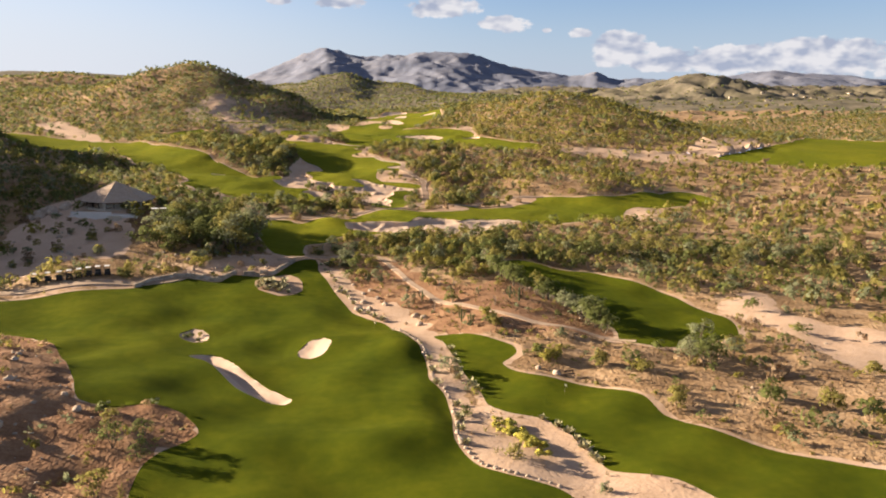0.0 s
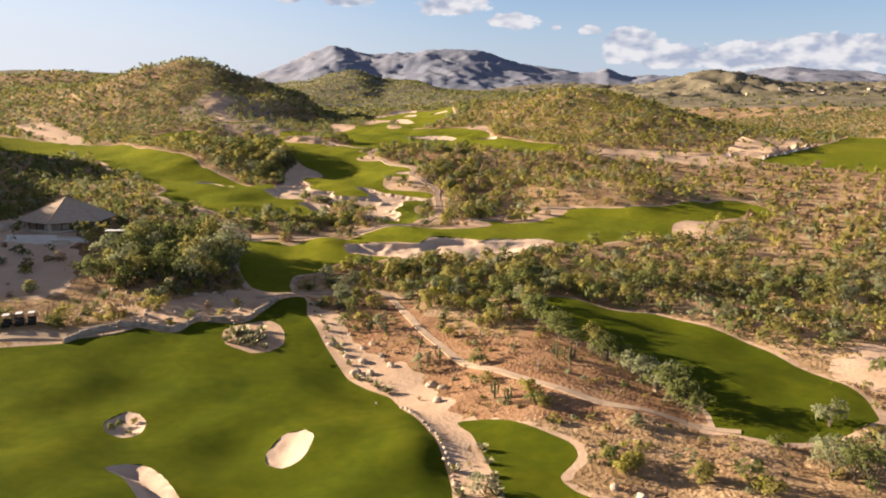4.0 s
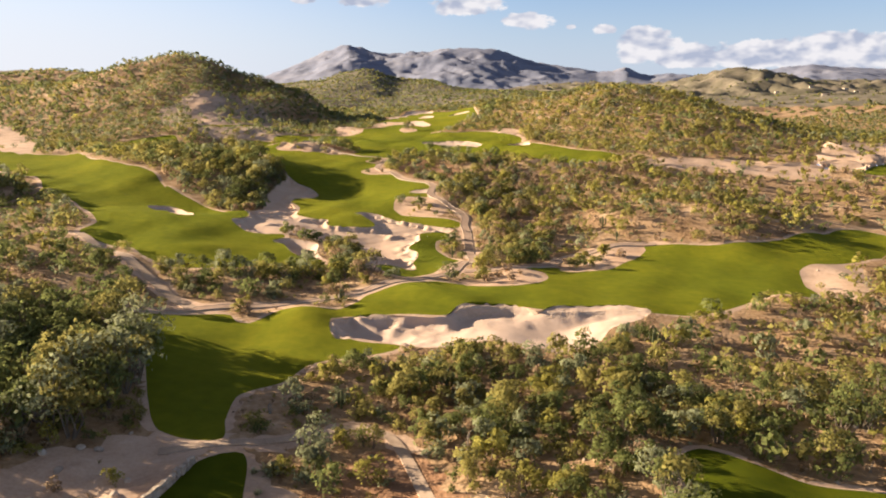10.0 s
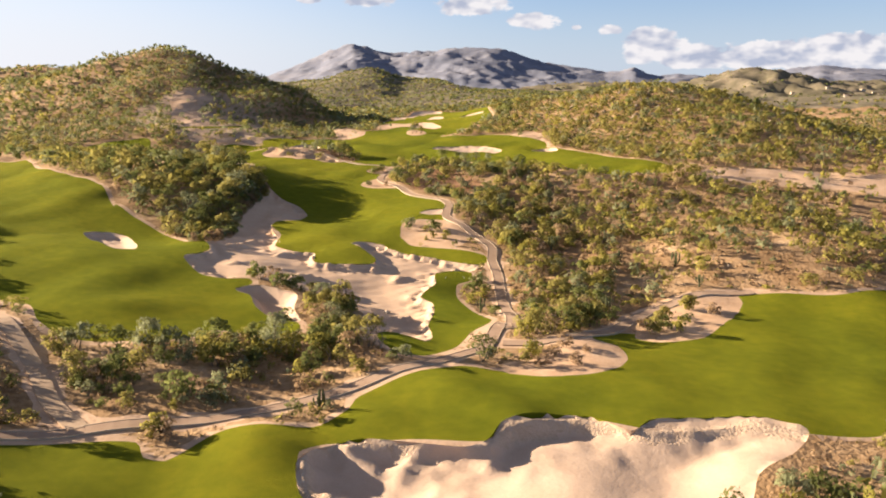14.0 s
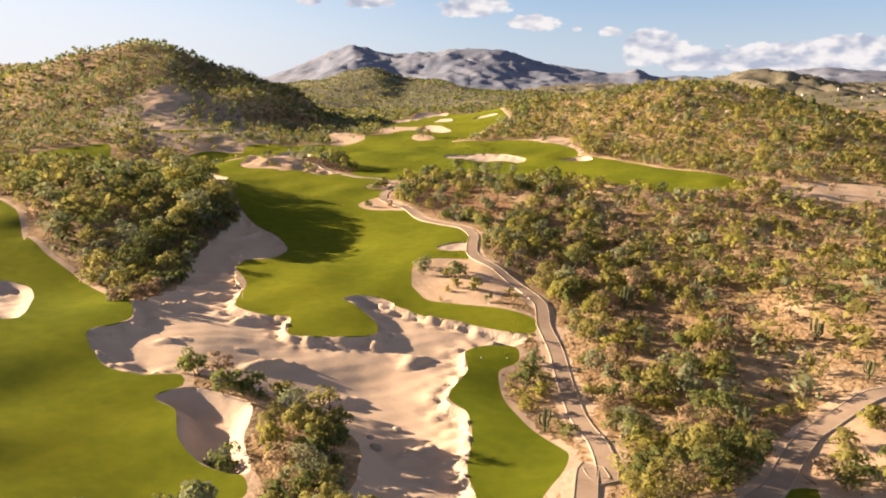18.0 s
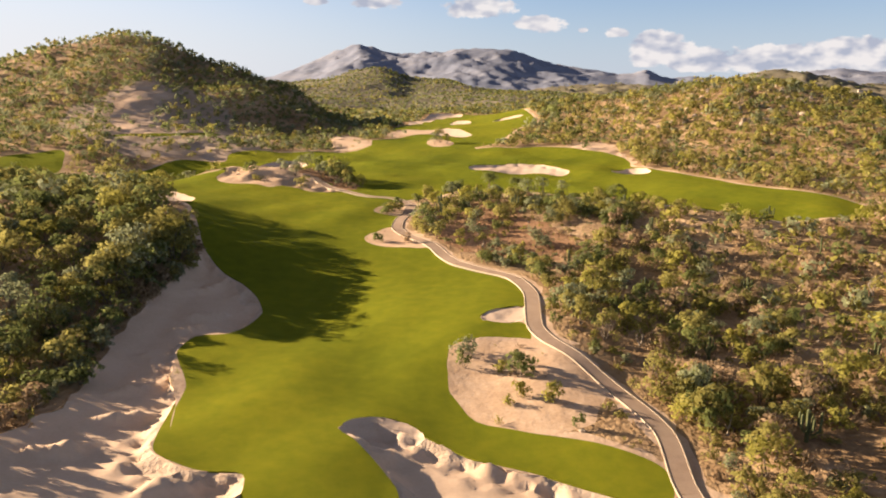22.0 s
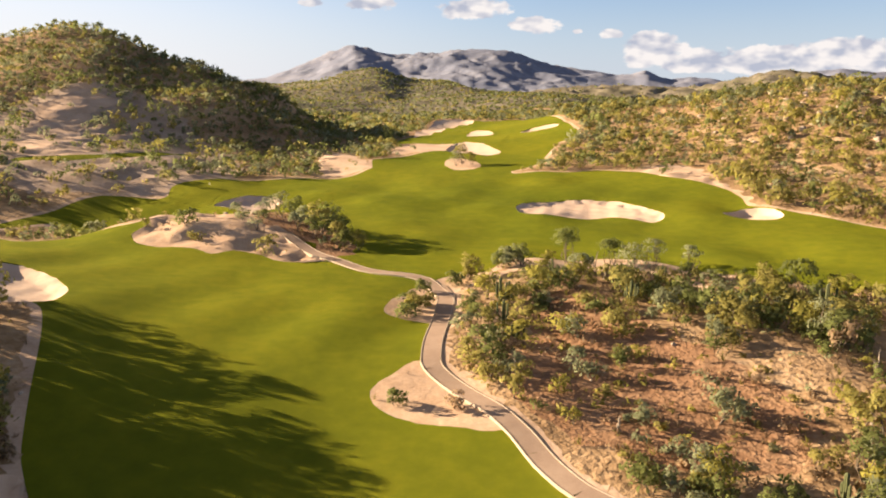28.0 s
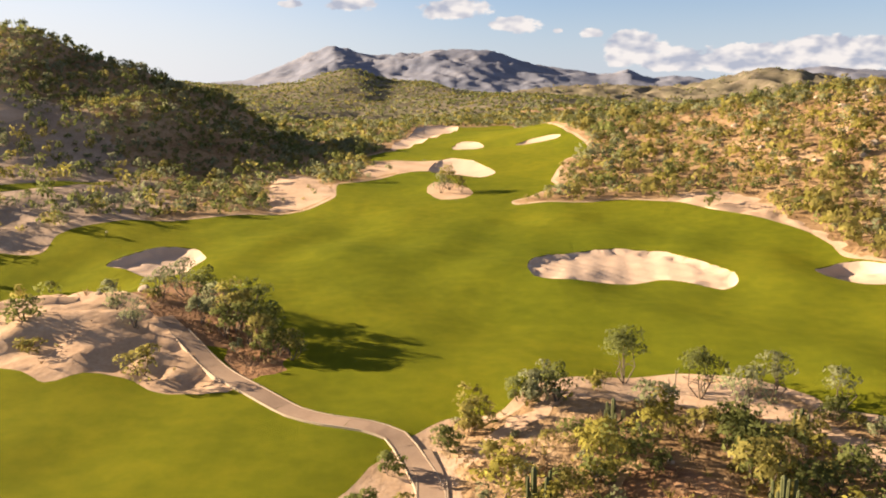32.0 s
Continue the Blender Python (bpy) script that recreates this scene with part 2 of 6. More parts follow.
LITTER = material("leaf_litter", [(0.18, 0.096, 0.052), (0.295, 0.168, 0.093), (0.41, 0.262, 0.155)], 0.2, 0.95, 0.35, 2.0, fine=2.0, spread=(0.34, 0.66))
# sand greyed and darkened in place of the hill's shade
BANK = material("shade_grey_sand", [(0.27, 0.195, 0.145), (0.39, 0.295, 0.225), (0.50, 0.39, 0.30)], 0.2, 0.95, 0.2, 1.6, fine=2.0)
DIRT = material("pale_dirt", [(0.39, 0.27, 0.185), (0.53, 0.38, 0.27), (0.62, 0.47, 0.35)], 0.2, 0.95, 0.12, 1.8, fine=2.4)
CONCRETE = material("path_concrete", [(0.29, 0.205, 0.15), (0.35, 0.255, 0.19), (0.40, 0.30, 0.225)], 0.5, 0.9, 0.01, 8.0, fine=6.0, piece=0.08)
WORN = material("worn_path_surface", [(0.34, 0.25, 0.18), (0.42, 0.32, 0.235), (0.50, 0.39, 0.29)], 0.5, 0.95, 0.03, 3.0, fine=3.0, piece=0.08)
KERB = material("kerb_concrete", [(0.40, 0.325, 0.25), (0.49, 0.405, 0.315)], 0.6, 0.9, 0.01, 6.0, fine=5.0)
ROCK = material("granite", [(0.30, 0.24, 0.18), (0.45, 0.37, 0.29), (0.58, 0.50, 0.41)], 0.8, 0.9, 0.08, 3.0, fine=4.0, piece=0.2)
# blue of the distant haze is mixed into the rock colour
MOUNTAIN = material("haze_tinted_rock", [(0.155, 0.178, 0.245), (0.190, 0.210, 0.280), (0.245, 0.258, 0.315)], 0.006, 1.0, 4.0, 0.022, fine=0.03, spread=(0.36, 0.64))
LEAVES = [
    material("leaf_dark_green", [(0.145, 0.170, 0.057), (0.21, 0.236, 0.08)], 0.3, 0.8, island=0.22, leaf=0.5, gloss=0.05),
    material("leaf_olive", [(0.265, 0.243, 0.076), (0.355, 0.322, 0.10)], 0.3, 0.8, island=0.22, leaf=0.5, gloss=0.05),
    material("leaf_grey_green", [(0.225, 0.247, 0.138), (0.30, 0.32, 0.18)], 0.3, 0.8, island=0.22, leaf=0.45, gloss=0.05),
    material("leaf_yellow_green", [(0.285, 0.27, 0.065), (0.375, 0.342, 0.083)], 0.3, 0.8, island=0.22, leaf=0.5, gloss=0.05),
    material("leaf_dry", [(0.31, 0.22, 0.13), (0.43, 0.32, 0.205)], 0.3, 0.9, island=0.35, leaf=0.45, gloss=0.02),
]
BARK = material("pale_bark", [(0.12, 0.095, 0.07), (0.21, 0.17, 0.13)], 2.0, 0.9, 0.01, 12.0)

# ---- lie of the land ----
BASE_Y = [-500, 60, 140, 185, 230, 255, 290, 310, 340, 355, 400, 446, 475, 500, 578, 640, 750, 900, 1500, 5400]
BASE_Z = [-4, -1.2, -1, 1.3, 4, 5, 4.6, 6, 9, 10.5, 13.5, 16.5, 18.5, 20.5, 25.5, 28, 29, 30, 36, 70]
# centre x, centre y, height, spread x, spread y, turn in degrees
HILLS = [
    (-168.2, 663.9, 12.5, 78.4, 45.9, -18),
    (-316.3, 714.6, 15.2, 89.5, 91.9, 0),
    (-187.3, 757, 13.4, 34.7, 98.9, -10),
    (-122, 500, 4.1, 28, 30, 0),
    (-150, 560, 3.7, 35, 50, 0),
    (74.8, 585.2, 9.5, 27.9, 55, 0),
    (113, 557.3, 15.3, 36, 65.2, 0),
    (31.1, 645.1, 7.7, 24, 52.8, 0),
    (323.1, 795.3, -26.5, 92.6, 160.7, 0),
    (-82, 214, 5.8, 20, 22, 0),
    (-110, 280, 5.7, 40, 45, 0),
    (-95, 380, 5, 26, 34, 10),
    (-135, 415, 2.5, 40, 40, 0),
    (-58, 96, 5.7, 17, 17, 0),
    (-62, 300, 3.5, 22, 18, 0),
    (-67, 452, 2.7, 13, 9, 0),
    (6, 405, 1.5, 30, 22, 0),
    (58, 415, 3.4, 30, 30, 0),
    (110, 260, -2.5, 60, 60, 0),
    (70, 150, 0.1, 40, 50, 0),
    (13, 158, 3, 14, 22, 0),
    (-12, 350, 1.9, 10, 12, 0),
    (-50, 192, 1.6, 16, 16, 0),
    (110, 350, -3.9, 60, 60, 0),
    (190, 420, 1.1, 60, 60, 0),
    (-48, 360, -2.9, 16, 14, 0),
    (-88, 465, -3.5, 14, 12, 0),
    (62, 318, 6.6, 24, 24, 0),
    (-115, 455, -3.6, 22, 20, 0),
    (-70, 160, 1.9, 18, 18, 0),
    (8, 245, 1.3, 25, 20, 0),
    (-66, 520, -1.5, 22, 22, 0),
    (100, 528, -4, 16, 16, 0),
    (-72, 322, -3.5, 16, 14, 0),
    (-8, 290, -1.5, 12, 10, 0),
    (-4, 148, -2.2, 10, 12, 0),
    (-220, 720, -2, 50, 50, 0),
    # two hills out of view, added to shade the club bank and western trees
    (-178, 228, 37.3, 24, 58, 0),
    (-238, 345, 42, 22, 42, 0),
    (-72, 445, 1.5, 6, 4, 0),
    (-60, 442, 0.9, 5, 3.5, 0),
    (-80, 447, 1.1, 5, 4, 0),
    (-91.2, 657, -9, 48.6, 73.3, 0),
]
FAR_HILLS = [
    (-204.1, 2000.4, 22, 103.3, 149.3, 0),
    (-121.5, 1260.8, -31.6, 81.7, 200.1, 0),
    (-464.6, 1064.1, 37.3, 127.2, 71.7, 0),
    (-818.1, 1160, 45.2, 115.8, 195.3, 0),
    (788.8, 2378.7, 59.5, 128.2, 185.5, 0),
    (1016.9, 2554.2, 33.3, 248.2, 217.1, 0),
    (390.9, 2692.5, 42.1, 189.4, 248, 0),
    (1509.9, 2643.2, 49.5, 291.9, 285.2, 0),
    (26.2, 1684.1, 15.9, 156.6, 347.1, 0),
    (724.3, 1502.6, 12.3, 189.6, 188, 0),
    (-1037.4, 2173.2, 62.5, 495.4, 348.9, 0),
    (1301.7, 1598.4, 24.9, 249.2, 248.1, 0),
]
def gauss(x, y, hills):
    z = 0.0 * x
    for cx, cy, h, sx, sy, turn in hills:
        a = np.radians(turn); c, s = np.cos(a), np.sin(a)
        u, v = (x - cx) * c + (y - cy) * s, (y - cy) * c - (x - cx) * s
        z = z + h * np.exp(-0.5 * ((u / sx) ** 2 + (v / sy) ** 2))
    return z
def base(y):
    z = 0.0
    for k in (-12, -6, 0, 6, 12):
        z = z + np.interp(y + k, BASE_Y, BASE_Z) / 5
    return z

def waves(x, y, size, seed, octaves=3):
    """Soft rolling relief between about -1 and 1, with the given size in metres."""
    rng, z, gain = np.random.default_rng(seed), 0.0 * x, 1.0
    for k in range(octaves):
        for _ in range(4):
            a, p = rng.uniform(0, 2 * np.pi, 2)
            f = 2 * np.pi / (size / 2**k) * rng.uniform(0.7, 1.3)
            z = z + gain * 0.35 * np.sin(f * (x * np.cos(a) + y * np.sin(a)) + p)
        gain *= 0.5
    return z


# soft turf mounds: place, height, spread
MOUNDS = [(-5, 88, 1.2, 8, 3), (-30, 84, 0.35, 5, 5), (-45, 150.5, 0.3, 4.5, 4.5), (-29, 167, 0.4, 4.5, 4.5), (-3.5, 124, 0.7, 3.5, 4), (-18, 146, 0.7, 4.5, 5), (-53, 146, 0.25, 4.5, 4.5), (-28, 112, 0.5, 5, 5),
          (26.5, 102.5, 0.8, 4, 4), (-16, 135, 0.6, 5, 5), (-36, 128, 0.35, 5, 5), (-7.5, 242, 1.1, 2.8, 3), (-2, 238, 0.8, 2.5, 2.5), (-27, 227, 1.3, 3, 4), (-65, 255, 1.1, 4, 3), (-56, 267, 0.9, 4, 3),
          (-46, 272, 0.9, 4, 3), (-17, 234.5, 0.8, 2.5, 2.5), (-40, 480, 0.9, 5, 6), (-20, 470, 0.8, 6, 6)]


# spurs with one steep flank: from, to, height at each end, width to the east and to the west
SPURS = [
    (-178, 655, -160, 592, 13.0, 10.0, 17, 55),
    (-136, 655, -118, 590, 14.0, 9.5, 14, 26),
    (-103, 648, -90, 594, 11.0, 7.0, 11, 16),
    (-196, 1960, -178, 1740, 26.0, 20.0, 34, 80),
    (-60, 1980, -40, 1780, 16.0, 12.0, 34, 60),
    (-4.5, 130, 1.0, 92, 1.0, 1.1, 2.2, 7.0),
]


def spurs(x, y):
    z = 0.0 * x
    for ax, ay, bx, by, ha, hb, we, ww in SPURS:
        ux, uy = bx - ax, by - ay
        long = math.hypot(ux, uy)
        ux, uy = ux / long, uy / long
        along = (x - ax) * ux + (y - ay) * uy
        t = np.clip(along / long, 0, 1)
        side = ux * (y - ay) - uy * (x - ax)
        past = along - t * long
        wide = np.where(side > 0, we, ww)
        z = z + (ha + (hb - ha) * t) * np.exp(-0.5 * ((side / wide) ** 2 + (past / (0.5 * (we + ww))) ** 2))
    return z


def land(x, y):
    x, y = np.asarray(x, float), np.asarray(y, float)
    far = np.clip((y - 480) / 400, 0, 1)
    z = base(y) + gauss(x, y, HILLS) + gauss(x, y, FAR_HILLS) + spurs(x, y)
    for cx, cy, h, sx, sy in MOUNDS:
        z = z + h * np.exp(-0.5 * (((x - cx) / sx) ** 2 + ((y - cy) / sy) ** 2))
    z = z + 0.40 * waves(x, y, 27, 3, 2) + (0.16 + 0.16 * np.clip((165 - y) / 40, 0, 1)) * waves(x, y, 13, 6, 1) + far * 1.4 * waves(x, y, 120, 5, 4) + np.clip((y - 1300) / 700, 0, 1) * np.clip((4000 - y) / 600, 0, 1) * np.where(x > 120, 24, 7) * (0.35 - np.abs(waves(x, y, 170, 15, 3))) + np.clip((y - 950) / 200, 0, 1) * np.clip((1700 - y) / 300, 0, 1) * 7 * (0.3 - np.abs(waves(x, y, 90, 16, 3)))
    z = z + 1.6 * np.clip((y - 540) / 60, 0, 1) * np.clip((950 - y) / 100, 0, 1) * np.clip((-60 - x) / 40, 0, 1) * waves(x, y, 62, 17, 2)
    return z


# ---- plan: outlines in metres ----
PLAN = {}
PLAN["fairway_near"] = [(-29.3, 182.8), (-30.6, 176.7), (-32.8, 170.6), (-40.1, 169.9), (-42.5, 164.2), (-50, 165), (-55.4, 161.9), (-57.5, 157.6), (-89.8, 140.9), (-87.7, 128.3), (-69.6, 129.1), (-62.7, 126.3), (-55.1, 117.5), (-45.1, 100.5), (-41.9, 94.3), (-38.2, 93.9), (-33.3, 95.6), (-28.4, 93.1), (-25.9, 89.5), (-28.5, 84.9), (-29.4, 80.2), (-28.8, 74.3), (-25.4, 59.3), (-8.9, 49.5), (7, 49.4), (18.2, 67.2), (15.7, 77.4), (10, 80.3), (7.1, 82.6), (4.5, 88.2), (4.4, 96.7), (3.6, 103.6), (1.5, 109), (1.2, 116.1), (-0.8, 127.2), (-4.6, 138.9), (-3.8, 135.9), (-6.6, 143.4), (-9.9, 146.2), (-13.4, 150.6), (-23.2, 176.5), (-25.2, 184.6)]
PLAN["fairway_short"] = [(2.3, 133.4), (5.4, 133.5), (8.3, 132), (14.9, 125.3), (15.4, 122), (12.8, 117.7), (13.8, 114.7), (16.1, 112.4), (24.4, 109.7), (27.9, 107.2), (31, 103.7), (32.5, 98.1), (43.9, 87), (52.6, 82.4), (58.6, 78.6), (58.9, 63.6), (41.2, 59.4), (35.1, 67.3), (30.9, 75.7), (28.2, 79.1), (21.6, 82.7), (20.9, 86.8), (16.3, 96), (11.7, 97.7), (9.3, 100.2), (8.6, 106.8), (6.5, 113.5), (3.9, 129.1)]
PLAN["fairway_east"] = [(18.2, 182.1), (22.2, 187.1), (26.1, 184.1), (30.9, 181.4), (39.2, 179.9), (49.1, 168.5), (52.4, 162.3), (54.3, 156.1), (58.4, 147.7), (55.2, 133.8), (40.4, 127.3), (34.3, 130.6), (34.7, 135.9), (33.9, 140.4), (30.9, 147.7), (26.8, 154.1), (21.7, 159.6), (18.7, 167.4)]
PLAN["fairway_middle"] = [(-58.3, 218.4), (-49.1, 224.6), (-44.2, 227.2), (-38.3, 228), (-36.6, 225.4), (-34.5, 225.1), (-30.8, 230.6), (-22.2, 232.8), (-19.3, 236.3), (-18.5, 240.9), (-13.1, 246.3), (-7.2, 250.7), (-2.5, 250), (2.7, 247.6), (8.1, 248.6), (12.4, 251.6), (14.3, 256), (14, 261.3), (11.1, 263.8), (13.4, 268.3), (18.5, 271.4), (21, 266.2), (26.7, 267.7), (33.8, 277), (39.7, 287), (40.9, 291.8), (57.6, 291), (65.1, 293.8), (78.7, 302), (107.2, 324.4), (111.9, 305.9), (87.3, 287.2), (75.4, 281.3), (70.2, 276.1), (66.1, 263.7), (64.6, 254.6), (52.9, 250.6), (41.8, 239.3), (35.6, 235.7), (28.3, 234.6), (23.6, 236.5), (12.3, 234.3), (5.4, 236.4), (-2.7, 233.9), (-4.7, 230.7)]
PLAN["fairway_middle"] += [(-12.5, 230.5), (-20.2, 229.6), (-22.4, 226.7), (-21, 221.3), (-17.1, 219.2), (-11.2, 218.1), (-12.4, 215.6), (-22.7, 209.2), (-25.1, 204.4), (-29.3, 198.7), (-29.1, 192.1), (-28.4, 187.3), (-35.3, 188.7), (-38.8, 195.1), (-42.7, 204.7), (-47.4, 213.5), (-51.1, 219.4)]
PLAN["fairway_west"] = [(-242.1, 456.4), (-191.7, 433.7), (-159.8, 412), (-145.7, 410.6), (-126.6, 383.5), (-110.4, 367.2), (-96.7, 355.4), (-87, 339.9), (-87.4, 341.8), (-81, 335.6), (-72.9, 328.7), (-64.7, 320.2), (-56.2, 308.2), (-53.2, 300.8), (-55.9, 295.1), (-50.8, 287.4), (-46, 285.6), (-42, 286.2), (-41.1, 283.9), (-43.1, 281.3), (-40.3, 279.1), (-38.3, 274.1), (-34.5, 268.9), (-30.8, 267.5), (-29.5, 264.3), (-31.3, 261), (-36.2, 262.1), (-40.6, 262.6), (-42.4, 258.3), (-46.6, 254.9), (-57.6, 253.7), (-62.7, 257.7), (-68, 265.3), (-77.4, 269), (-83.1, 276), (-83.1, 284.5), (-101.1, 313.2), (-115.1, 326.4), (-130.3, 351.1), (-157.4, 370.8), (-200.3, 391.8)]
PLAN["fairway_main"] = [(-45.7, 324.6), (-43.6, 313.7), (-39.4, 311.4), (-35.7, 311.3), (-34.4, 304.4), (-31.6, 304.4), (-26.8, 305.2), (-23.7, 306.8), (-23.7, 311), (-28, 317.6), (-29.6, 319.4), (-27.1, 321.8), (-22.4, 320.6), (-17.6, 317.3), (-12.2, 315.6), (-2.8, 311.9), (-1.8, 317), (-6.8, 320.5), (-12.3, 322.4), (-17.6, 325.9), (-19.8, 331.7), (-19.7, 338.8), (-16.7, 341.6), (-12.4, 342), (-11, 341.7), (-11.6, 346.3), (-16.4, 346.5), (-16.4, 348.5), (-13.7, 350.9), (-11.1, 351.4), (-10.5, 354.3), (-10.7, 360.3), (-12.7, 365.7), (-21.5, 378.2), (-24.1, 382.7), (-29.4, 383.8), (-33.2, 385.5), (-35.2, 387.6), (-35.7, 389.8), (-34.7, 392.2), (-31.6, 396.1), (-30.7, 407.2), (-36.1, 409.7), (-36, 414.2), (-33.1, 421.8)]
PLAN["fairway_main"] += [(-31.3, 425.1), (-28.5, 428.4), (-24.4, 428.9), (-22.3, 432.3), (-19.1, 434.7), (-11, 437.4), (-7.4, 437.7), (-1.2, 435), (1.9, 430.9), (2.6, 428.5), (36.3, 403.2), (53.1, 404.5), (47.9, 403.6), (57.7, 405.8), (61.8, 413.9), (59.4, 421.9), (51.4, 433.3), (35.7, 467.5), (27.8, 477.8), (28.4, 484.3), (27.9, 492.6), (24.5, 499.7), (18.7, 508), (15.4, 517), (5.8, 521.2), (-4.1, 520.5), (-14.3, 520.4), (-14.7, 525.1), (-4.5, 536.7), (-4.6, 544.7), (1.9, 568), (10, 578.2), (10, 608.9), (7.5, 801.4), (-19.8, 792.9), (-26.2, 727.6), (-43.1, 625.8), (-50.6, 608.3), (-47.5, 590.9), (-30.4, 586.9), (-29.9, 565.6), (-39.7, 561.6), (-47.1, 553.4), (-51.8, 549.4), (-50.7, 531.2)]
PLAN["fairway_main"] += [(-56.1, 522), (-61.9, 518.5), (-67.9, 513), (-76.2, 507.2), (-81.4, 502.7), (-85.2, 495.9), (-87.8, 489.9), (-86.9, 482.3), (-92.5, 482.2), (-99.1, 479.8), (-111.1, 456), (-107.1, 459.1), (-100.5, 465.6), (-77.5, 444.5), (-123.9, 454.9), (-82.4, 410.8), (-70.4, 401.6), (-58.9, 375.9), (-54.7, 369.8), (-50.5, 365.8), (-47.1, 361.2), (-45.1, 355.7), (-45.5, 348.2), (-46.6, 344.1), (-49.6, 342.6), (-50.1, 337.8), (-46, 328.6), (-45.2, 322.9), (-43.9, 318.3)]
PLAN["fairway_tee_lobe"] = [(-8.9, 307.2), (-5.1, 307.3), (-5.1, 303.4), (-7.6, 300.4), (-7.5, 292.3), (-5.3, 284.1), (-2.3, 277.1), (-3.5, 271.7), (-5.9, 266.3), (-8.4, 258.8), (-11.8, 254.8), (-15.6, 255.1), (-17.7, 258.2), (-18.7, 263), (-17.2, 264.5), (-11.9, 262.5), (-11.1, 265.8), (-11.9, 271.5), (-11.3, 280.4), (-11.7, 287.3), (-13.8, 290.8), (-11.5, 298.8), (-11.7, 304.9)]
PLAN["green_back"] = [(-146.3, 450.4), (-145.8, 465.6), (-137.1, 473.4), (-131.1, 477.2), (-126, 467.7), (-123.2, 456), (-132.7, 449.6)]
PLAN["fairway_far_east"] = [(146.2, 402.5), (173.7, 429.4), (220.6, 487.2), (383.7, 755.3), (322.3, 564.1), (353.7, 531.4), (248.6, 370.4), (216.8, 376.1), (184, 373.8), (162.8, 387)]
PLAN["b_long"] = [(-35.2, 117.8), (-32.3, 119.7), (-29.1, 117.3), (-24.7, 111), (-20.4, 105.7), (-17, 102.6), (-17.6, 100.5), (-20.3, 100.9), (-24.8, 104.3), (-32.5, 115.3)]
PLAN["b_round"] = [(-19.7, 124.2), (-18.6, 128), (-15.9, 128.6), (-14.5, 126.3), (-15.1, 122), (-17, 120.1), (-18.8, 121.2)]
PLAN["b_ring"] = [(-40.7, 131.7), (-39.3, 135.1), (-36.2, 132.7), (-35.5, 128.6), (-36.9, 126.9), (-39.5, 128.3)]
PLAN["b_great"] = [(-22, 222.9), (-22.3, 225.5), (-21.1, 228.3), (-17.3, 230.7), (-7, 229.3), (-4.5, 231.1), (-3.1, 234.3), (1.1, 236.5), (6.6, 236.8), (10.1, 233.9), (12.6, 236.4), (16.9, 237.6), (23.3, 238.2), (28.7, 235.9), (25.6, 230.8), (20.3, 226), (17.6, 220.8), (11.4, 215.9), (9, 217.4), (6.7, 216.7), (4.2, 218.8), (2.1, 219.8), (-2.5, 218.5), (-8.1, 217.7), (-17.3, 220.3), (-20.5, 219.3)]
PLAN["b_west_small"] = [(-43.2, 281.6), (-40, 283.8), (-33.5, 281.4), (-32.3, 274.1), (-30.3, 267.6), (-34.6, 269.1), (-37.8, 272.7), (-40.3, 279.1)]
PLAN["b_west"] = [(-84.6, 318.8), (-81.8, 323), (-77.3, 322.4), (-72.4, 314.4), (-65.8, 298.5), (-68.9, 297.1), (-75.4, 304.7)]
PLAN["waste"] = [(-55.8, 307.1), (-56, 314.1), (-55, 321.7), (-58.3, 340.1), (-59.6, 358), (-58.8, 373.6), (-51.3, 368.7), (-45.2, 357.8), (-45.3, 346.1), (-49.9, 342.6), (-49.1, 333.3), (-45.7, 324.6), (-43.6, 313.7), (-39.4, 311.4), (-35.7, 311.3), (-34.4, 304.4), (-31.6, 304.4), (-26.8, 305.2), (-23.7, 306.8), (-23.7, 311), (-28, 317.6), (-29.6, 319.4), (-27.1, 321.8), (-22.4, 320.6), (-17.6, 317.3), (-12.2, 315.6), (-2.8, 311.9), (-3.3, 309.6), (-5.5, 307.2), (-8.9, 307.2), (-11.7, 304.9), (-11.5, 298.8), (-13.8, 290.8), (-11.7, 287.3), (-11.3, 280.4), (-11.9, 271.5), (-11.1, 265.8), (-11.9, 262.5), (-17.2, 264.5), (-18.7, 263), (-19.7, 258.1), (-21.4, 264), (-21.5, 273.3), (-23.5, 279.4), (-27.2, 279)]
PLAN["waste"] += [(-29.1, 282.1), (-36.5, 285.7), (-41.6, 286.7), (-46, 285.6), (-50.8, 287.4), (-55.9, 295.1), (-53.2, 300.8)]
PLAN["b_kidney"] = [(-17.4, 472.4), (-16.4, 477.3), (-13.5, 481.2), (-7.2, 484.5), (-2.1, 485), (3.8, 482.1), (7.6, 476.1), (9.5, 470.7), (8.8, 467.3), (6.2, 465.2), (-0.3, 469.9), (-4.4, 467.9), (-9.8, 466), (-14.8, 466.1), (-17, 468.1)]
PLAN["b_east"] = [(21, 472.9), (25.4, 476.2), (28.4, 475.9), (30.7, 473.2), (31, 469.4), (27.7, 464.8), (23.6, 464.9), (21.4, 467.7)]
PLAN["b_green_left"] = [(-75.7, 478.2), (-73.5, 483.6), (-70.6, 487.2), (-66, 487.5), (-62.5, 481.3), (-63.2, 476.9), (-62.9, 470.8), (-66.9, 471.7), (-71.7, 475.3)]
PLAN["b_mid"] = [(-31.6, 564.3), (-30.3, 583.8), (-25.7, 588.2), (-18.7, 574.5), (-15.6, 561), (-19.7, 554.3), (-26.2, 557.1)]
PLAN["b_far1"] = [(-45.3, 631.5), (-40.2, 786.8), (-25.6, 804.6), (-19.3, 785.4), (-28.7, 724.8), (-39.7, 629.1)]
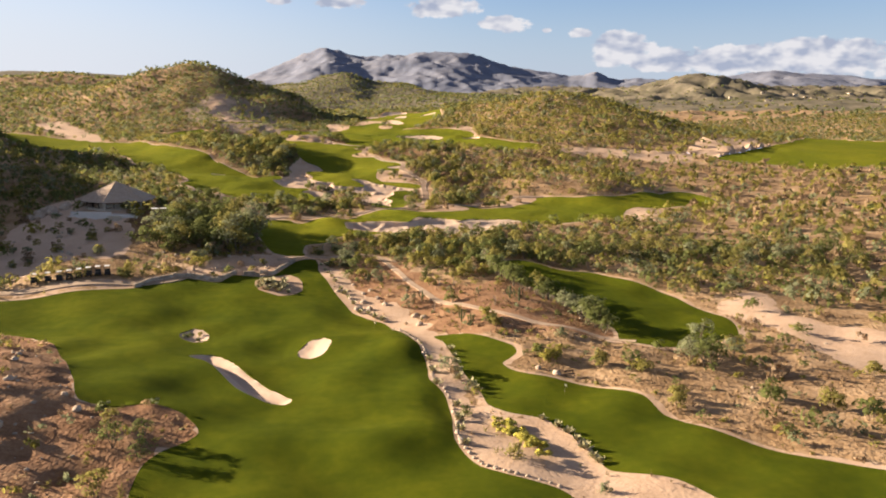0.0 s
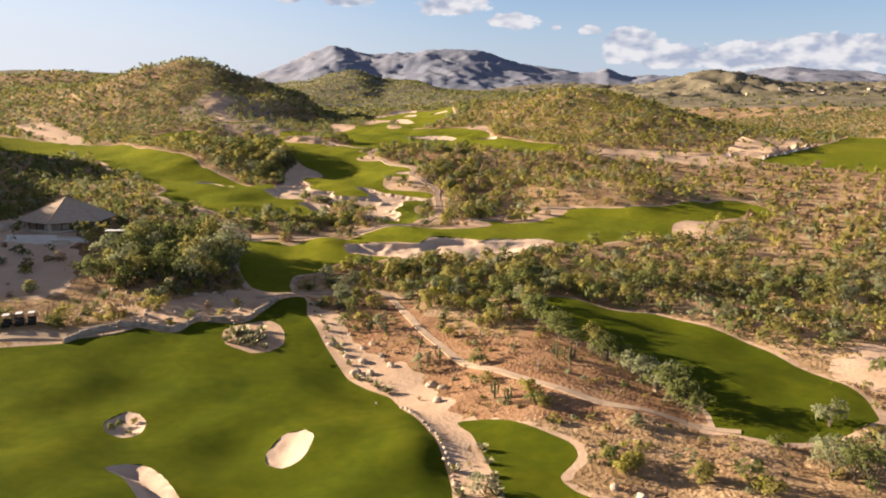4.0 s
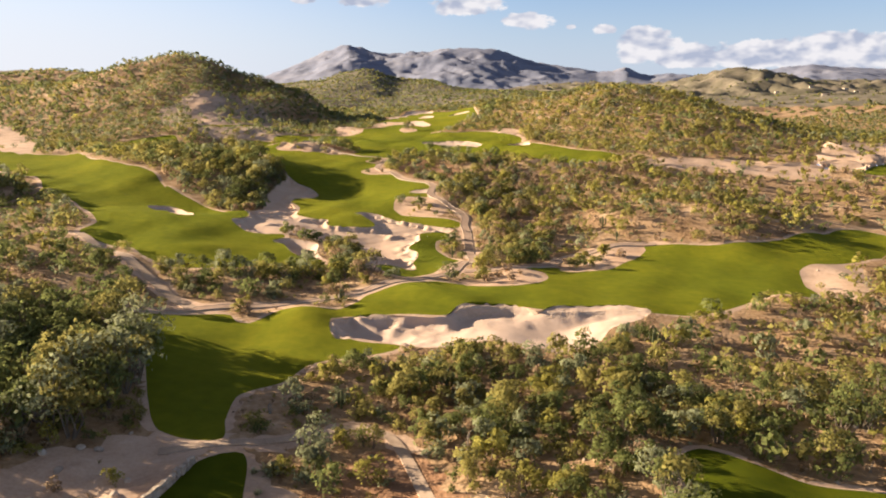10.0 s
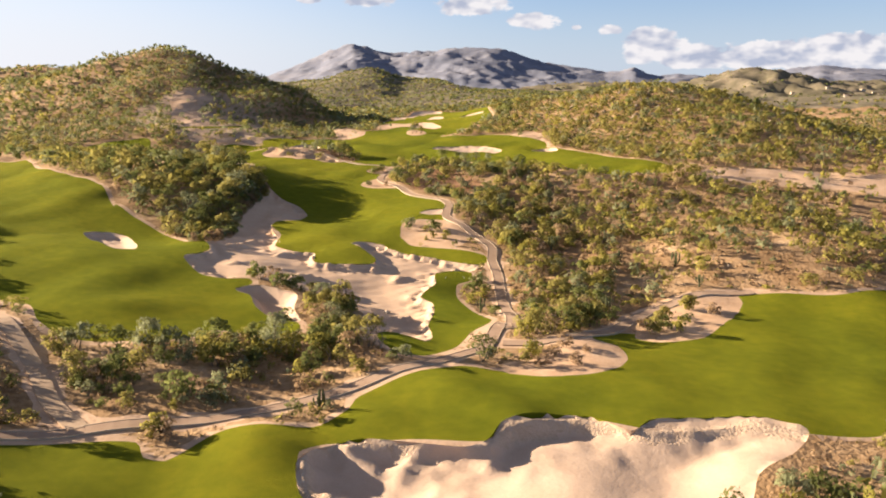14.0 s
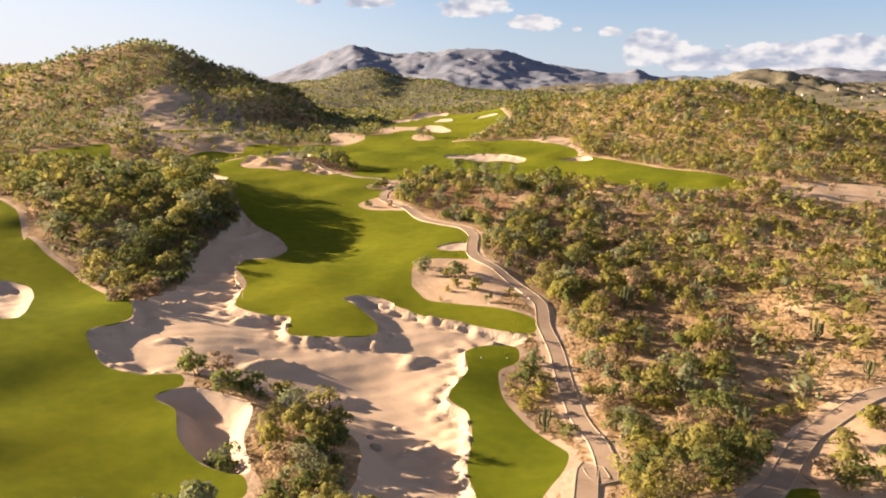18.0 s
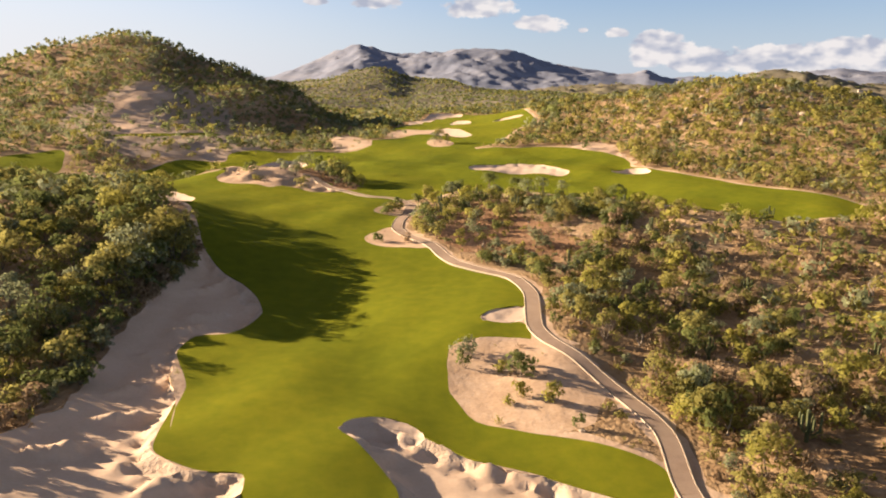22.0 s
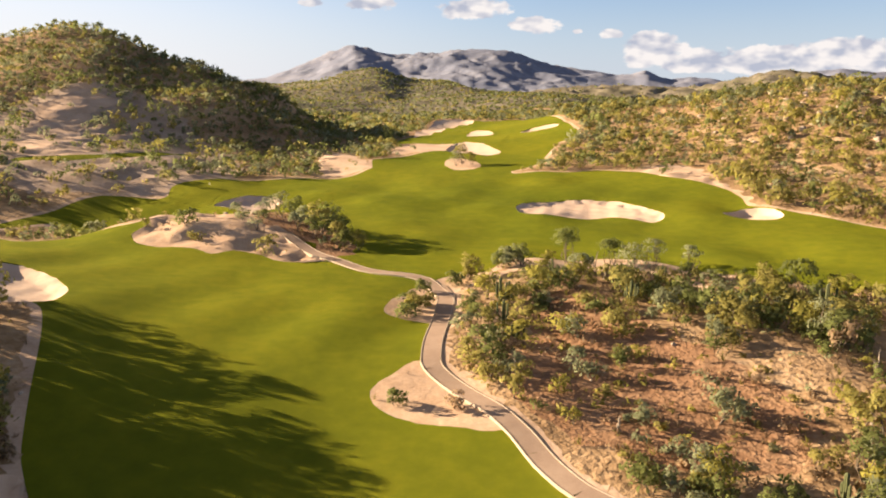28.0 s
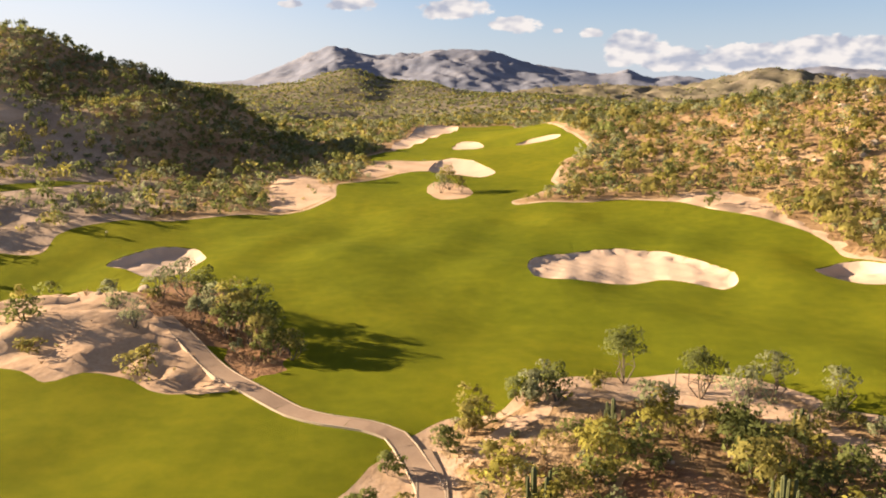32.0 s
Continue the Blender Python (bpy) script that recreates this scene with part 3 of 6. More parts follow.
PLAN["b_far2"] = [(-25.2, 623), (-21.1, 644.5), (-16, 630.6), (-15.9, 614.8), (-20.3, 612.4)]
PLAN["b_far3"] = [(-6.6, 609.7), (-1, 617.9), (6.9, 612.6), (5.1, 605.9), (-2.1, 607.4)]
PLAN["b_path_lens"] = [(-16.4, 346.7), (-16.3, 348.8), (-13.7, 350.9), (-11.2, 351.3), (-11, 349.6), (-11.6, 346.9), (-14.1, 346)]
PLAN["b_low"] = [(-29.3, 319.7), (-28.7, 321.5), (-26.9, 322.6), (-24.7, 322.8), (-22.9, 321.7), (-22, 320.2), (-25.6, 318.2)]
PLAN["b_left_edge"] = [(-83, 407.9), (-85.5, 418.6), (-81.8, 419.6), (-75.2, 414.7), (-71.4, 409.7), (-70.7, 404.9), (-73.1, 403.3), (-76, 402.2), (-79.2, 401.7)]
PLAN["island_near"] = [(-20.2, 338.5), (-19.4, 340.1), (-17.2, 341.1), (-13.9, 340.8), (-11, 341.7), (-5.4, 333), (-4.8, 329.1), (-6.7, 324.1), (-10.1, 322.1), (-16.4, 323.9), (-18.6, 326.5), (-20, 330.4), (-20.4, 335.2)]
PLAN["island_mid"] = [(-1.6, 253.3), (3.5, 256.9), (9.9, 262.5), (13.7, 262), (14.3, 256), (12, 251.6), (8.1, 248.6), (2.7, 247.6), (-1.8, 249.7)]
PLAN["island_east"] = [(18.4, 268.8), (21, 279.8), (26, 289.4), (32.9, 292.3), (40.2, 292.2), (39.7, 287), (33.8, 277), (26.7, 267.7), (21, 266.2)]
PLAN["island_path"] = [(-34.7, 392.2), (-31.6, 396.1), (-25.3, 386.1), (-24.5, 382.7), (-29.4, 383.8), (-33.2, 385.5), (-35.2, 387.6), (-35.7, 389.8)]
PLAN["island_fork"] = [(-36.3, 410.9), (-36, 414.2), (-33.1, 421.8), (-31.3, 420.5), (-30.7, 409.2), (-33.7, 408.6)]
PLAN["island_tree"] = [(-31.8, 537.3), (-30.1, 547.7), (-24.5, 544.5), (-22.1, 533.9), (-24.3, 529.3), (-28.9, 529.1)]
PLAN["mound"] = [(-75.1, 443.7), (-85.2, 468), (-78.5, 469.1), (-66.6, 458.1), (-56.6, 447.4), (-51.3, 440.8), (-46.5, 433.1), (-51.8, 432.3), (-57.5, 434.8), (-59.9, 434.7), (-62.3, 432.4), (-65.2, 434.4), (-70.6, 435.4), (-74.6, 437.2), (-76.4, 440.2)]
PLAN["mound_trees"] = [(-63, 455.4), (-60.9, 466.6), (-50.3, 452.1), (-44.7, 445.2), (-43.3, 440.4), (-44.6, 435.1), (-46.5, 436.1), (-50.4, 441), (-54.7, 444.8)]
PLAN["bed_rocks"] = [(-33.2, 159.8), (-35.2, 166.8), (-32.2, 170.1), (-28.5, 171.2), (-25.5, 166.9), (-24.9, 162.3), (-26.3, 158.4), (-28.8, 157.2)]
PLAN["sand_road"] = [(-24.8, 183.7), (-6.6, 160.9), (-2.9, 152.6), (2.5, 137.7), (5, 118.5), (9.5, 96.8), (18.9, 96.9), (22.8, 82.4), (33.4, 73.6), (33.5, 63.6), (18.4, 63.5), (9.4, 73.5), (3.7, 96.7), (0.6, 118.7), (-5.6, 139.2), (-15.3, 154.4)]
PLAN["knoll_sand"] = [(-69.6, 129.1), (-62.7, 126.3), (-55.1, 117.5), (-45.1, 100.5), (-41.9, 94.3), (-38.2, 93.9), (-33.3, 95.6), (-28.4, 93.1), (-25.9, 89.5), (-28.5, 84.9), (-29.4, 80.2), (-28.8, 74.3), (-25.4, 59.3), (-38, 59), (-87.7, 128.3)]
PLAN["rock_terrace"] = [(-57.5, 157.6), (-55.4, 161.9), (-50, 165), (-42.5, 164.2), (-40.1, 169.9), (-32.8, 170.6), (-30.6, 176.7), (-29.3, 182.8), (-34.5, 189.4), (-40.6, 185), (-46.5, 178.9), (-50.5, 171.8), (-56.8, 164.9), (-59.3, 161)]
PLAN["bank_club"] = [(-85.7, 160.3), (-79, 171.1), (-67.4, 179.2), (-76.7, 207.1), (-99.4, 235.7), (-100.7, 190)]
PLAN["clearing"] = [(-128.4, 504.1), (-149.4, 555.9), (-141.8, 573.4), (-130.8, 572.6), (-122.6, 538.3), (-113.2, 495.3)]
PLAN["slope_left"] = [(-88.5, 484), (-98, 482), (-112, 478), (-128, 488), (-150, 512), (-160, 545), (-148, 585), (-128, 588), (-108, 566), (-92, 545), (-80, 520), (-81, 503)]
PLAN["quarry"] = [(133.3, 411.8), (155.1, 456.2), (186.8, 480.2), (192.3, 437.2), (177.3, 408.9), (152.9, 405.5)]
PLAN["bank_far_sand"] = [(64.2, 403.4), (77.2, 416.8), (107.1, 420.5), (136.3, 414.9), (123, 388.4), (106.5, 396.8), (80.7, 398.6)]
PLAN["road_west_sand"] = [(-241.5, 497.7), (-231.8, 514.1), (-199.7, 478.5), (-175.5, 441.9), (-168.6, 410), (-208, 460.3)]
PLAN["dry_slope"] = [(-18.2, 415.6), (-11.8, 417.8), (-7.6, 407), (-2.1, 396.3), (0.5, 383.7), (-4, 377.9), (-14.2, 377.6), (-19.7, 382.5), (-23.6, 390.2), (-21.5, 399.1)]
PLAN["meadow"] = [(-17.3, 179.2), (-9.1, 187.1), (-0.1, 170), (10.7, 159.2), (19.5, 167.6), (23.8, 153.3), (30.8, 143.6), (34.2, 137), (33.5, 132.6), (10.3, 131.3), (3, 135.9), (-3, 152.3), (-12.1, 161.5)]
PLAN["sand_east"] = [(58.6, 153), (64.4, 159.4), (71, 164.1), (71, 147.8), (83.6, 137.4), (95.2, 134.3), (83, 115.9), (66.7, 118.2), (67.3, 128.6), (62.8, 143.8)]
PLAN["tee_left_low"] = [(-124.9, 496.1), (-115.1, 507.1), (-111.2, 516.4), (-99.8, 539.8), (-98.1, 536), (-103.3, 520.9), (-112.6, 501.7), (-119.5, 495.4), (-123.4, 494.2)]
PLAN["bank_left"] = [(-130.3, 540.8), (-134.3, 562.2), (-127, 575.7), (-114.7, 552.7), (-98.6, 539.2), (-81, 517.1), (-81.7, 503.6), (-88.2, 490.6), (-88.5, 484), (-92.9, 483.1), (-98.1, 483.6)]
PLAN["rock_patch"] = [(-65.9, 537.7), (-67.8, 559.4), (-61.7, 563.2), (-54.4, 549.6), (-51.4, 534.2), (-56.5, 524.4), (-61.6, 522.1)]
PLAN["strip_right"] = [(13.8, 519), (20.5, 523.6), (27.7, 519.1), (30, 509), (29, 499.5), (29.9, 485.5), (27.7, 476.9), (28.2, 483.7), (27.8, 492.3), (24.3, 499.4), (18.6, 507.6)]
PLAN["strip_mid"] = [(-48, 578.6), (-41.1, 587.8), (-30.4, 586.9), (-31.6, 564.3), (-39.8, 563.2), (-46.4, 560.3)]
PLAN["sand_b"] = [(70.2, 276.1), (76.9, 281.7), (86.8, 286), (83.6, 273.4), (73.8, 255), (64.6, 254.6)]
PLAN["track_ridge"] = [(-29.8, 419.6), (-24.7, 425.3), (-21.3, 428.2), (-18.3, 433.4), (-12.6, 437.2), (-7.5, 437.3), (-3.5, 434.1), (0.7, 427.2), (2.8, 421.6), (1.1, 418.3), (-1, 423.7), (-5.2, 429.2), (-11.8, 430.5), (-19, 428.7), (-23.9, 423.8), (-27.4, 419.6)]
PATHS = {}
PATHS["path_a"] = [(-34.1, 185), (-24.6, 187.2), (-19.6, 189.7), (-14.2, 191.8), (-10.5, 189.6), (-8.3, 184.5), (-3.7, 168.6), (1.9, 155.8), (4.5, 151.6), (14.5, 139.9), (18.1, 137.1), (22, 134.8), (28.1, 133), (36.5, 129.9)]
PATHS["path_b"] = [(-59.4, 220.1), (-49, 226.9), (-44, 229.7), (-31.7, 234.2), (-26.4, 237.7), (-21.4, 241.7), (-8.8, 253.4), (-3.8, 260.2), (-0.9, 273.2), (-0.3, 269.3), (0.6, 273), (0.9, 280.6), (0.3, 289.5), (0.1, 305.6), (-0.7, 314.6), (-0.5, 323.2), (-6.3, 336.6), (-8.9, 340.9), (-10.3, 345.4), (-9.8, 359.1), (-11.9, 366.6), (-19.6, 374.3), (-21.7, 378.1), (-23.2, 382.1), (-25.1, 385.9), (-27.4, 389.4), (-30.6, 395.5), (-29.6, 416.8), (-31.6, 423.5), (-32.4, 425.1), (-34.6, 426.4), (-37.8, 427.4), (-40.7, 428.9), (-44.2, 432.1), (-48, 436), (-57.1, 447.2)]
PATHS["path_c"] = [(-1.4, 261.7), (3.5, 261.5), (8.7, 264), (13.1, 268.1), (18.9, 277.1), (23.7, 283.5), (34.6, 291.9), (43.5, 292.9)]
PATHS["path_d"] = [(-82.1, 273.2), (-72.4, 262), (-63.5, 252.7), (-56.6, 244.5), (-50.4, 235.7), (-44.7, 230)]
PATHS["path_e"] = [(-30.6, 423), (-29.6, 418.8), (-29.6, 409.8)]
PATHS["path_f"] = [(-81.8, 152.7), (-74, 154.7), (-64.5, 158.6), (-52.2, 162.6), (-49.8, 166.4)]
LAYERS = [
    ("sand_road", "soil"),
    ("sand_east", "soil"),
    ("rock_terrace", "soil"),
    ("bank_club", "slope"),
    ("slope_left", "bank"),
    ("clearing", "soil"),
    ("quarry", "soil"),
    ("bank_far_sand", "soil"),
    ("road_west_sand", "soil"),
    ("track_ridge", "soil"),
    ("sand_b", "soil"),
    ("rock_patch", "soil"),
    ("strip_right", "soil"),
    ("strip_mid", "soil"),
    ("dry_slope", "litter"),
    ("bank_left", "bank"),
    ("knoll_sand", "litter"),
    ("meadow", "litter"),
    ("waste", "waste"),
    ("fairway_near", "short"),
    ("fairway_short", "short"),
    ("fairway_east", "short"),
    ("fairway_middle", "fairway"),
    ("fairway_west", "fairway"),
    ("fairway_main", "fairway"),
    ("fairway_tee_lobe", "fairway"),
    ("fairway_far_east", "fairway"),
    ("tee_left_low", "fairway"),
    ("green_back", "green"),
    ("b_great", "deep"),
    ("b_long", "bunker"),
    ("b_round", "bunker"),
    ("b_ring", "bunker"),
    ("b_west_small", "bunker"),
    ("b_west", "bunker"),
    ("b_kidney", "bunker"),
    ("b_east", "bunker"),
    ("b_green_left", "bunker"),
    ("b_mid", "bunker"),
    ("b_far1", "bunker"),
    ("b_far2", "bunker"),
    ("b_far3", "bunker"),
    ("b_path_lens", "bunker"),
    ("b_low", "bunker"),
    ("b_left_edge", "bunker"),
    ("island_near", "rough"),
    ("island_mid", "rough"),
    ("island_east", "rough"),
    ("island_path", "rough"),
    ("island_fork", "rough"),
    ("island_tree", "rough"),
    ("mound", "rough"),
    ("bed_rocks", "rough"),
    ("mound_trees", "litter"),
]
PATH_WIDTH = {"path_a": 1.3, "path_b": 1.75, "path_c": 1.95, "path_d": 2.0, "path_e": 1.9, "path_f": 3.0}


def curve(points, closed=True, step=1.0):
    """A smooth line through the points, in even steps."""
    p = np.array(points, float)
    n = len(p)
    out = []
    for i in range(n if closed else n - 1):
        if closed:
            a, b, c, d = p[i - 1], p[i], p[(i + 1) % n], p[(i + 2) % n]
        else:
            a, b, c, d = p[max(i - 1, 0)], p[i], p[i + 1], p[min(i + 2, n - 1)]
        length = np.linalg.norm(c - b)
        k = max(1, int(round(length / step)))
        t = np.arange(k)[:, None] / k
        # tangents held short where neighbours lie close
        tb = (c - a) * min(1.0, length / max(np.linalg.norm(c - a), 1e-6)) * 0.5
        tc = (d - b) * min(1.0, length / max(np.linalg.norm(d - b), 1e-6)) * 0.5
        out.append((2 * t**3 - 3 * t**2 + 1) * b + (t**3 - 2 * t**2 + t) * tb * 1.4 + (3 * t**2 - 2 * t**3) * c + (t**3 - t**2) * tc * 1.4)
    if not closed:
        out.append(p[-1:])
    return np.concatenate(out)


def inside(x, y, poly):
    hit = np.zeros(x.shape, bool)
    box = (x >= poly[:, 0].min()) & (x <= poly[:, 0].max()) & (y >= poly[:, 1].min()) & (y <= poly[:, 1].max())
    px, py = x[box], y[box]
    got = np.zeros(px.shape, bool)
    nxt = np.roll(poly, -1, 0)
    for (ax, ay), (bx, by) in zip(poly, nxt):
        if ay == by:
            continue
        cross = (ay > py) != (by > py)
        got ^= cross & (px < (bx - ax) * (py - ay) / (by - ay) + ax)
    hit[box] = got
    return hit


def to_edge(x, y, line, closed=True):
    """Distance to the nearest stretch of a line."""
    best = np.full(x.shape, 1e9)
    a, b = (line, np.roll(line, -1, 0)) if closed else (line[:-1], line[1:])
    for p, q in zip(a, b):
        d = q - p
        t = np.clip(((x - p[0]) * d[0] + (y - p[1]) * d[1]) / max(d @ d, 1e-9), 0, 1)
        best = np.minimum(best, (x - p[0] - t * d[0]) ** 2 + (y - p[1] - t * d[1]) ** 2)
    return np.sqrt(best)


def rough_edge(line, amount, seed):
    n = np.roll(line, -1, 0) - np.roll(line, 1, 0)
    n = np.stack([n[:, 1], -n[:, 0]], 1) / np.maximum(np.linalg.norm(n, axis=1, keepdims=True), 1e-6)
    return line + n * (amount * waves(line[:, 0], line[:, 1], 5.0, seed, 3))[:, None]


def outward(line, by):
    """The line of a closed outline, moved out by so many metres."""
    n = np.roll(line, -1, 0) - np.roll(line, 1, 0)
    area = (line[:, 0] * np.roll(line[:, 1], -1) - line[:, 1] * np.roll(line[:, 0], -1)).sum()
    n = np.stack([n[:, 1], -n[:, 0]], 1) / np.maximum(np.linalg.norm(n, axis=1, keepdims=True), 1e-6)
    return line + n * by * np.sign(area)


# region: kind, outline; the later ones lie over the earlier
REGIONS = []
for name, kind in LAYERS:
    far = min(p[1] for p in PLAN[name]) > 480
    line = curve(PLAN[name], True, 2.5 if far else 1.0)
    if kind in ("soil", "litter", "bank", "slope", "rough", "waste"):
        line = rough_edge(line, {"waste": 0.35, "rough": 0.2}.get(kind, 0.9), len(REGIONS))
    REGIONS.append((name, kind, line))
TRACKS = {name: curve(points, False, 1.5) for name, points in PATHS.items()}
SINK = {"bunker": 1.0, "waste": 0.75, "deep": 1.2}
RELIEF = {"mound": 0.75, "bank_left": 0.35, "rock_terrace": 0.5, "quarry": 3.2, "rock_patch": 1.0, "clearing": 0.4, "knoll_sand": 0.5, "bank_club": 0.5, "strip_right": 0.4}
STEEP = {"b_east": 1.0, "b_kidney": 1.0, "b_green_left": 1.5}
DEPTH = {"b_kidney": 0.42, "b_east": 1.15, "b_green_left": 0.9, "b_west_small": 1.6, "b_round": 0.5, "b_path_lens": 0.15, "b_low": 0.4, "b_long": 0.9, "b_left_edge": 0.8}


def ground_height(x, y, kind_at=None):
    """Height with the bunkers dug out."""
    z = land(x, y)
    for name, kind, line in REGIONS:
        if name in RELIEF:
            m = inside(x, y, line)
            px, py = x[m], y[m]
            if name in ("quarry", "rock_patch", "rock_terrace"):
                lift = np.abs(waves(px, py, 5.5, 24, 3)) - 0.25
            else:  # wind-smoothed sand with a few scoops
                lift = 0.5 * waves(px, py, 8, 24, 2) + 0.08 * waves(px, py, 1.8, 34, 2) - 1.1 * np.clip(waves(px, py, 6.0, 35, 2) - 0.4, 0, 0.5)
            z[m] += RELIEF[name] * lift * np.clip(to_edge(px, py, line) / 1.2, 0, 1)
        if kind not in SINK:
            continue
        m = inside(x, y, line)
        if not m.any():
            continue
        px, py = x[m], y[m]
        d = to_edge(px, py, line)
        span = np.ptp(line, axis=0).min()
        bowl = np.clip(d / {"bunker": STEEP.get(name, 2.2), "waste": 1.3, "deep": 2.4}[kind], 0, 1)
        if kind in ("waste", "deep"):  # steep where turf stands over the sand, a long ramp elsewhere
            d, open_edge = np.full(px.shape, 1e9), np.ones(len(line), bool)
            for _, other, turf in REGIONS:
                if other in ("fairway", "short") and (turf.min(0) < line.max(0)).all() and (turf.max(0) > line.min(0)).all():
                    d = np.minimum(d, to_edge(px, py, turf))
                    open_edge &= to_edge(line[:, 0], line[:, 1], turf) > 1.6
            bowl = np.clip(d / {"waste": 1.3, "deep": 2.0}[kind], 0, 1)
            far_off = np.full(px.shape, 1e9)
            for q in line[open_edge]:
                far_off = np.minimum(far_off, np.hypot(px - q[0], py - q[1]))
            bowl = np.minimum(bowl, np.clip(far_off / {"waste": 4.0, "deep": 8.0}[kind], 0, 1))
        bowl = bowl * bowl * (3 - 2 * bowl) 
        lump = 0.14 * waves(px, py, 3.0, 23, 2) * bowl
        if name in ("b_kidney", "b_east", "b_green_left", "b_mid", "b_far1"):  # ragged lip
            lump = lump + 0.42 * np.clip(waves(px, py, 3.2, 29, 2) + 0.15, 0, 1) * np.clip(1.5 - d / 2.2, 0, 1) * np.clip(d / 0.4, 0, 1)
        if kind in ("waste", "deep"):
            rag = np.clip(1.25 - d / (5.0 if kind == "waste" else 7.0), 0.05, 1) * np.clip(d / 0.5, 0, 1)
            lump = (0.7 * np.clip(waves(px, py, 7, 21, 2) + 0.1, 0, 1.2) + 0.13 * waves(px, py, 2.2, 22, 3) - 0.1) * rag * np.clip(1.2 - 1.4 * (px - line[:, 0].min()) / np.ptp(line[:, 0]), 0.3, 1)
            if kind == "waste":  # low crumbling lip, flat floor, a few heaps
                heap = np.clip(waves(px, py, 9, 27, 2) - np.where(py > 325, 0.5, 0.74), 0, 0.5) * 1.6 * np.clip(d / 2.5, 0, 1)
                lump = (0.5 * np.clip(waves(px, py, 5, 21, 2) + 0.1, 0, 1.2) + 0.2 * waves(px, py, 1.9, 22, 3)) * np.clip(1.3 - d / 3.4, 0, 1) * np.clip(d / 0.4, 0, 1)
                lump = lump + heap * (1 + 0.4 * waves(px, py, 1.6, 26, 2)) + 0.03 * waves(px, py, 3, 28, 2)
        z[m] -= 0.14 + DEPTH.get(name, min(SINK[kind], span / 12) if kind == "bunker" else SINK[kind]) * bowl - lump
    return z


def sheet():
    """All the ground as one net, cut along the outlines and sorted by what it is."""
    rng = np.random.default_rng(7)

    def grid(x0, x1, y0, y1, s):
        gx, gy = np.meshgrid(np.arange(x0, x1, s), np.arange(y0, y1, s))
        p = np.stack([gx.ravel(), gy.ravel()], 1)
        return p + rng.uniform(-0.28, 0.28, p.shape) * s

    near = lambda p: (np.abs(p[:, 0] + 10) < 130) & (p[:, 1] > 40) & (p[:, 1] < 520)  # noqa: E731
    mid = lambda p: (np.abs(p[:, 0]) < 420) & (p[:, 1] > -60) & (p[:, 1] < 960)  # noqa: E731
    wide = lambda p: (np.abs(p[:, 0]) < 1500) & (p[:, 1] > -300) & (p[:, 1] < 2900)  # noqa: E731
    a = grid(-140, 120, 40, 520, 2.6)
    b = grid(-420, 420, -60, 960, 8.0)
    c = grid(-1500, 1500, -300, 2900, 34.0)
    d = grid(-5000, 5000, -1500, 5200, 160.0)
    e = grid(-500, 1500, 970, 2880, 17.0)
    e = e[(e[:, 0] > -60 - 0.2 * e[:, 1]) & (e[:, 0] < 0.57 * e[:, 1] + 40)]
    points = [a[near(a)], b[mid(b) & ~near(b)], c[wide(c) & ~mid(c)], d[~wide(d)], e]
    for name, kind, line in REGIONS:
        if (kind in SINK or name in RELIEF) and line[:, 1].min() < 500 and line[:, 0].max() < 90:
            lo, hi = line.min(0), line.max(0)
            g = grid(lo[0], hi[0], lo[1], hi[1], {"waste": 0.6, "deep": 0.55}.get(kind, 0.8) if kind in SINK else 1.2)
            points.append(g[inside(g[:, 0], g[:, 1], line)])
        if kind == "short":
            lo, hi = line.min(0), line.max(0)
            g = grid(lo[0], hi[0], lo[1], hi[1], 1.5)
            points.append(g[inside(g[:, 0], g[:, 1], line)])
    points = np.concatenate(points)
    verts, edges = [Vector(p) for p in points], []
    for name, kind, line in REGIONS:
        k = len(verts)
        verts += [Vector(p) for p in line]
        edges += [(k + i, k + (i + 1) % len(line)) for i in range(len(line))]
        if kind in ("fairway", "short"):
            ring = outward(line, 1.1)
            verts += [Vector(p) for p in ring + rng.uniform(-0.3, 0.3, ring.shape)]
    for line in TRACKS.values():
        for by in (-1.9, -1.0, 1.0, 1.9):
            n = np.gradient(line, axis=0)
            n = np.stack([n[:, 1], -n[:, 0]], 1) / np.maximum(np.linalg.norm(n, axis=1, keepdims=True), 1e-6)
            verts += [Vector(p) for p in line + n * by + rng.uniform(-0.3, 0.3, line.shape)]
    from_cdt = delaunay_2d_cdt(verts, edges, [], 0, 1e-4)
    xy = np.array([tuple(v) for v in from_cdt[0]])
    tris = np.array([tuple(f) for f in from_cdt[2] if len(f) == 3])
    centre = xy[tris].mean(1)
    which = np.full(len(tris), -1)
    for n, (name, kind, line) in enumerate(REGIONS):
        which[inside(centre[:, 0], centre[:, 1], line)] = n
    bare = np.where(which < 0)[0]
    for name, kind, line in REGIONS:
        if kind in ("fairway", "short"):
            lo, hi = line.min(0) - 3, line.max(0) + 3
            c = centre[bare]
            box = bare[(c[:, 0] > lo[0]) & (c[:, 0] < hi[0]) & (c[:, 1] > lo[1]) & (c[:, 1] < hi[1])]
            d = to_edge(centre[box, 0], centre[box, 1], line)
            which[box[d < 0.85 + 0.25 * waves(centre[box, 0], centre[box, 1], 14, 9, 2)]] = -2
    for name, line in TRACKS.items():
        lo, hi = line.min(0) - 3, line.max(0) + 3
        c = centre[bare]
        box = bare[(c[:, 0] > lo[0]) & (c[:, 0] < hi[0]) & (c[:, 1] > lo[1]) & (c[:, 1] < hi[1])]
        d = to_edge(centre[box, 0], centre[box, 1], line, False)
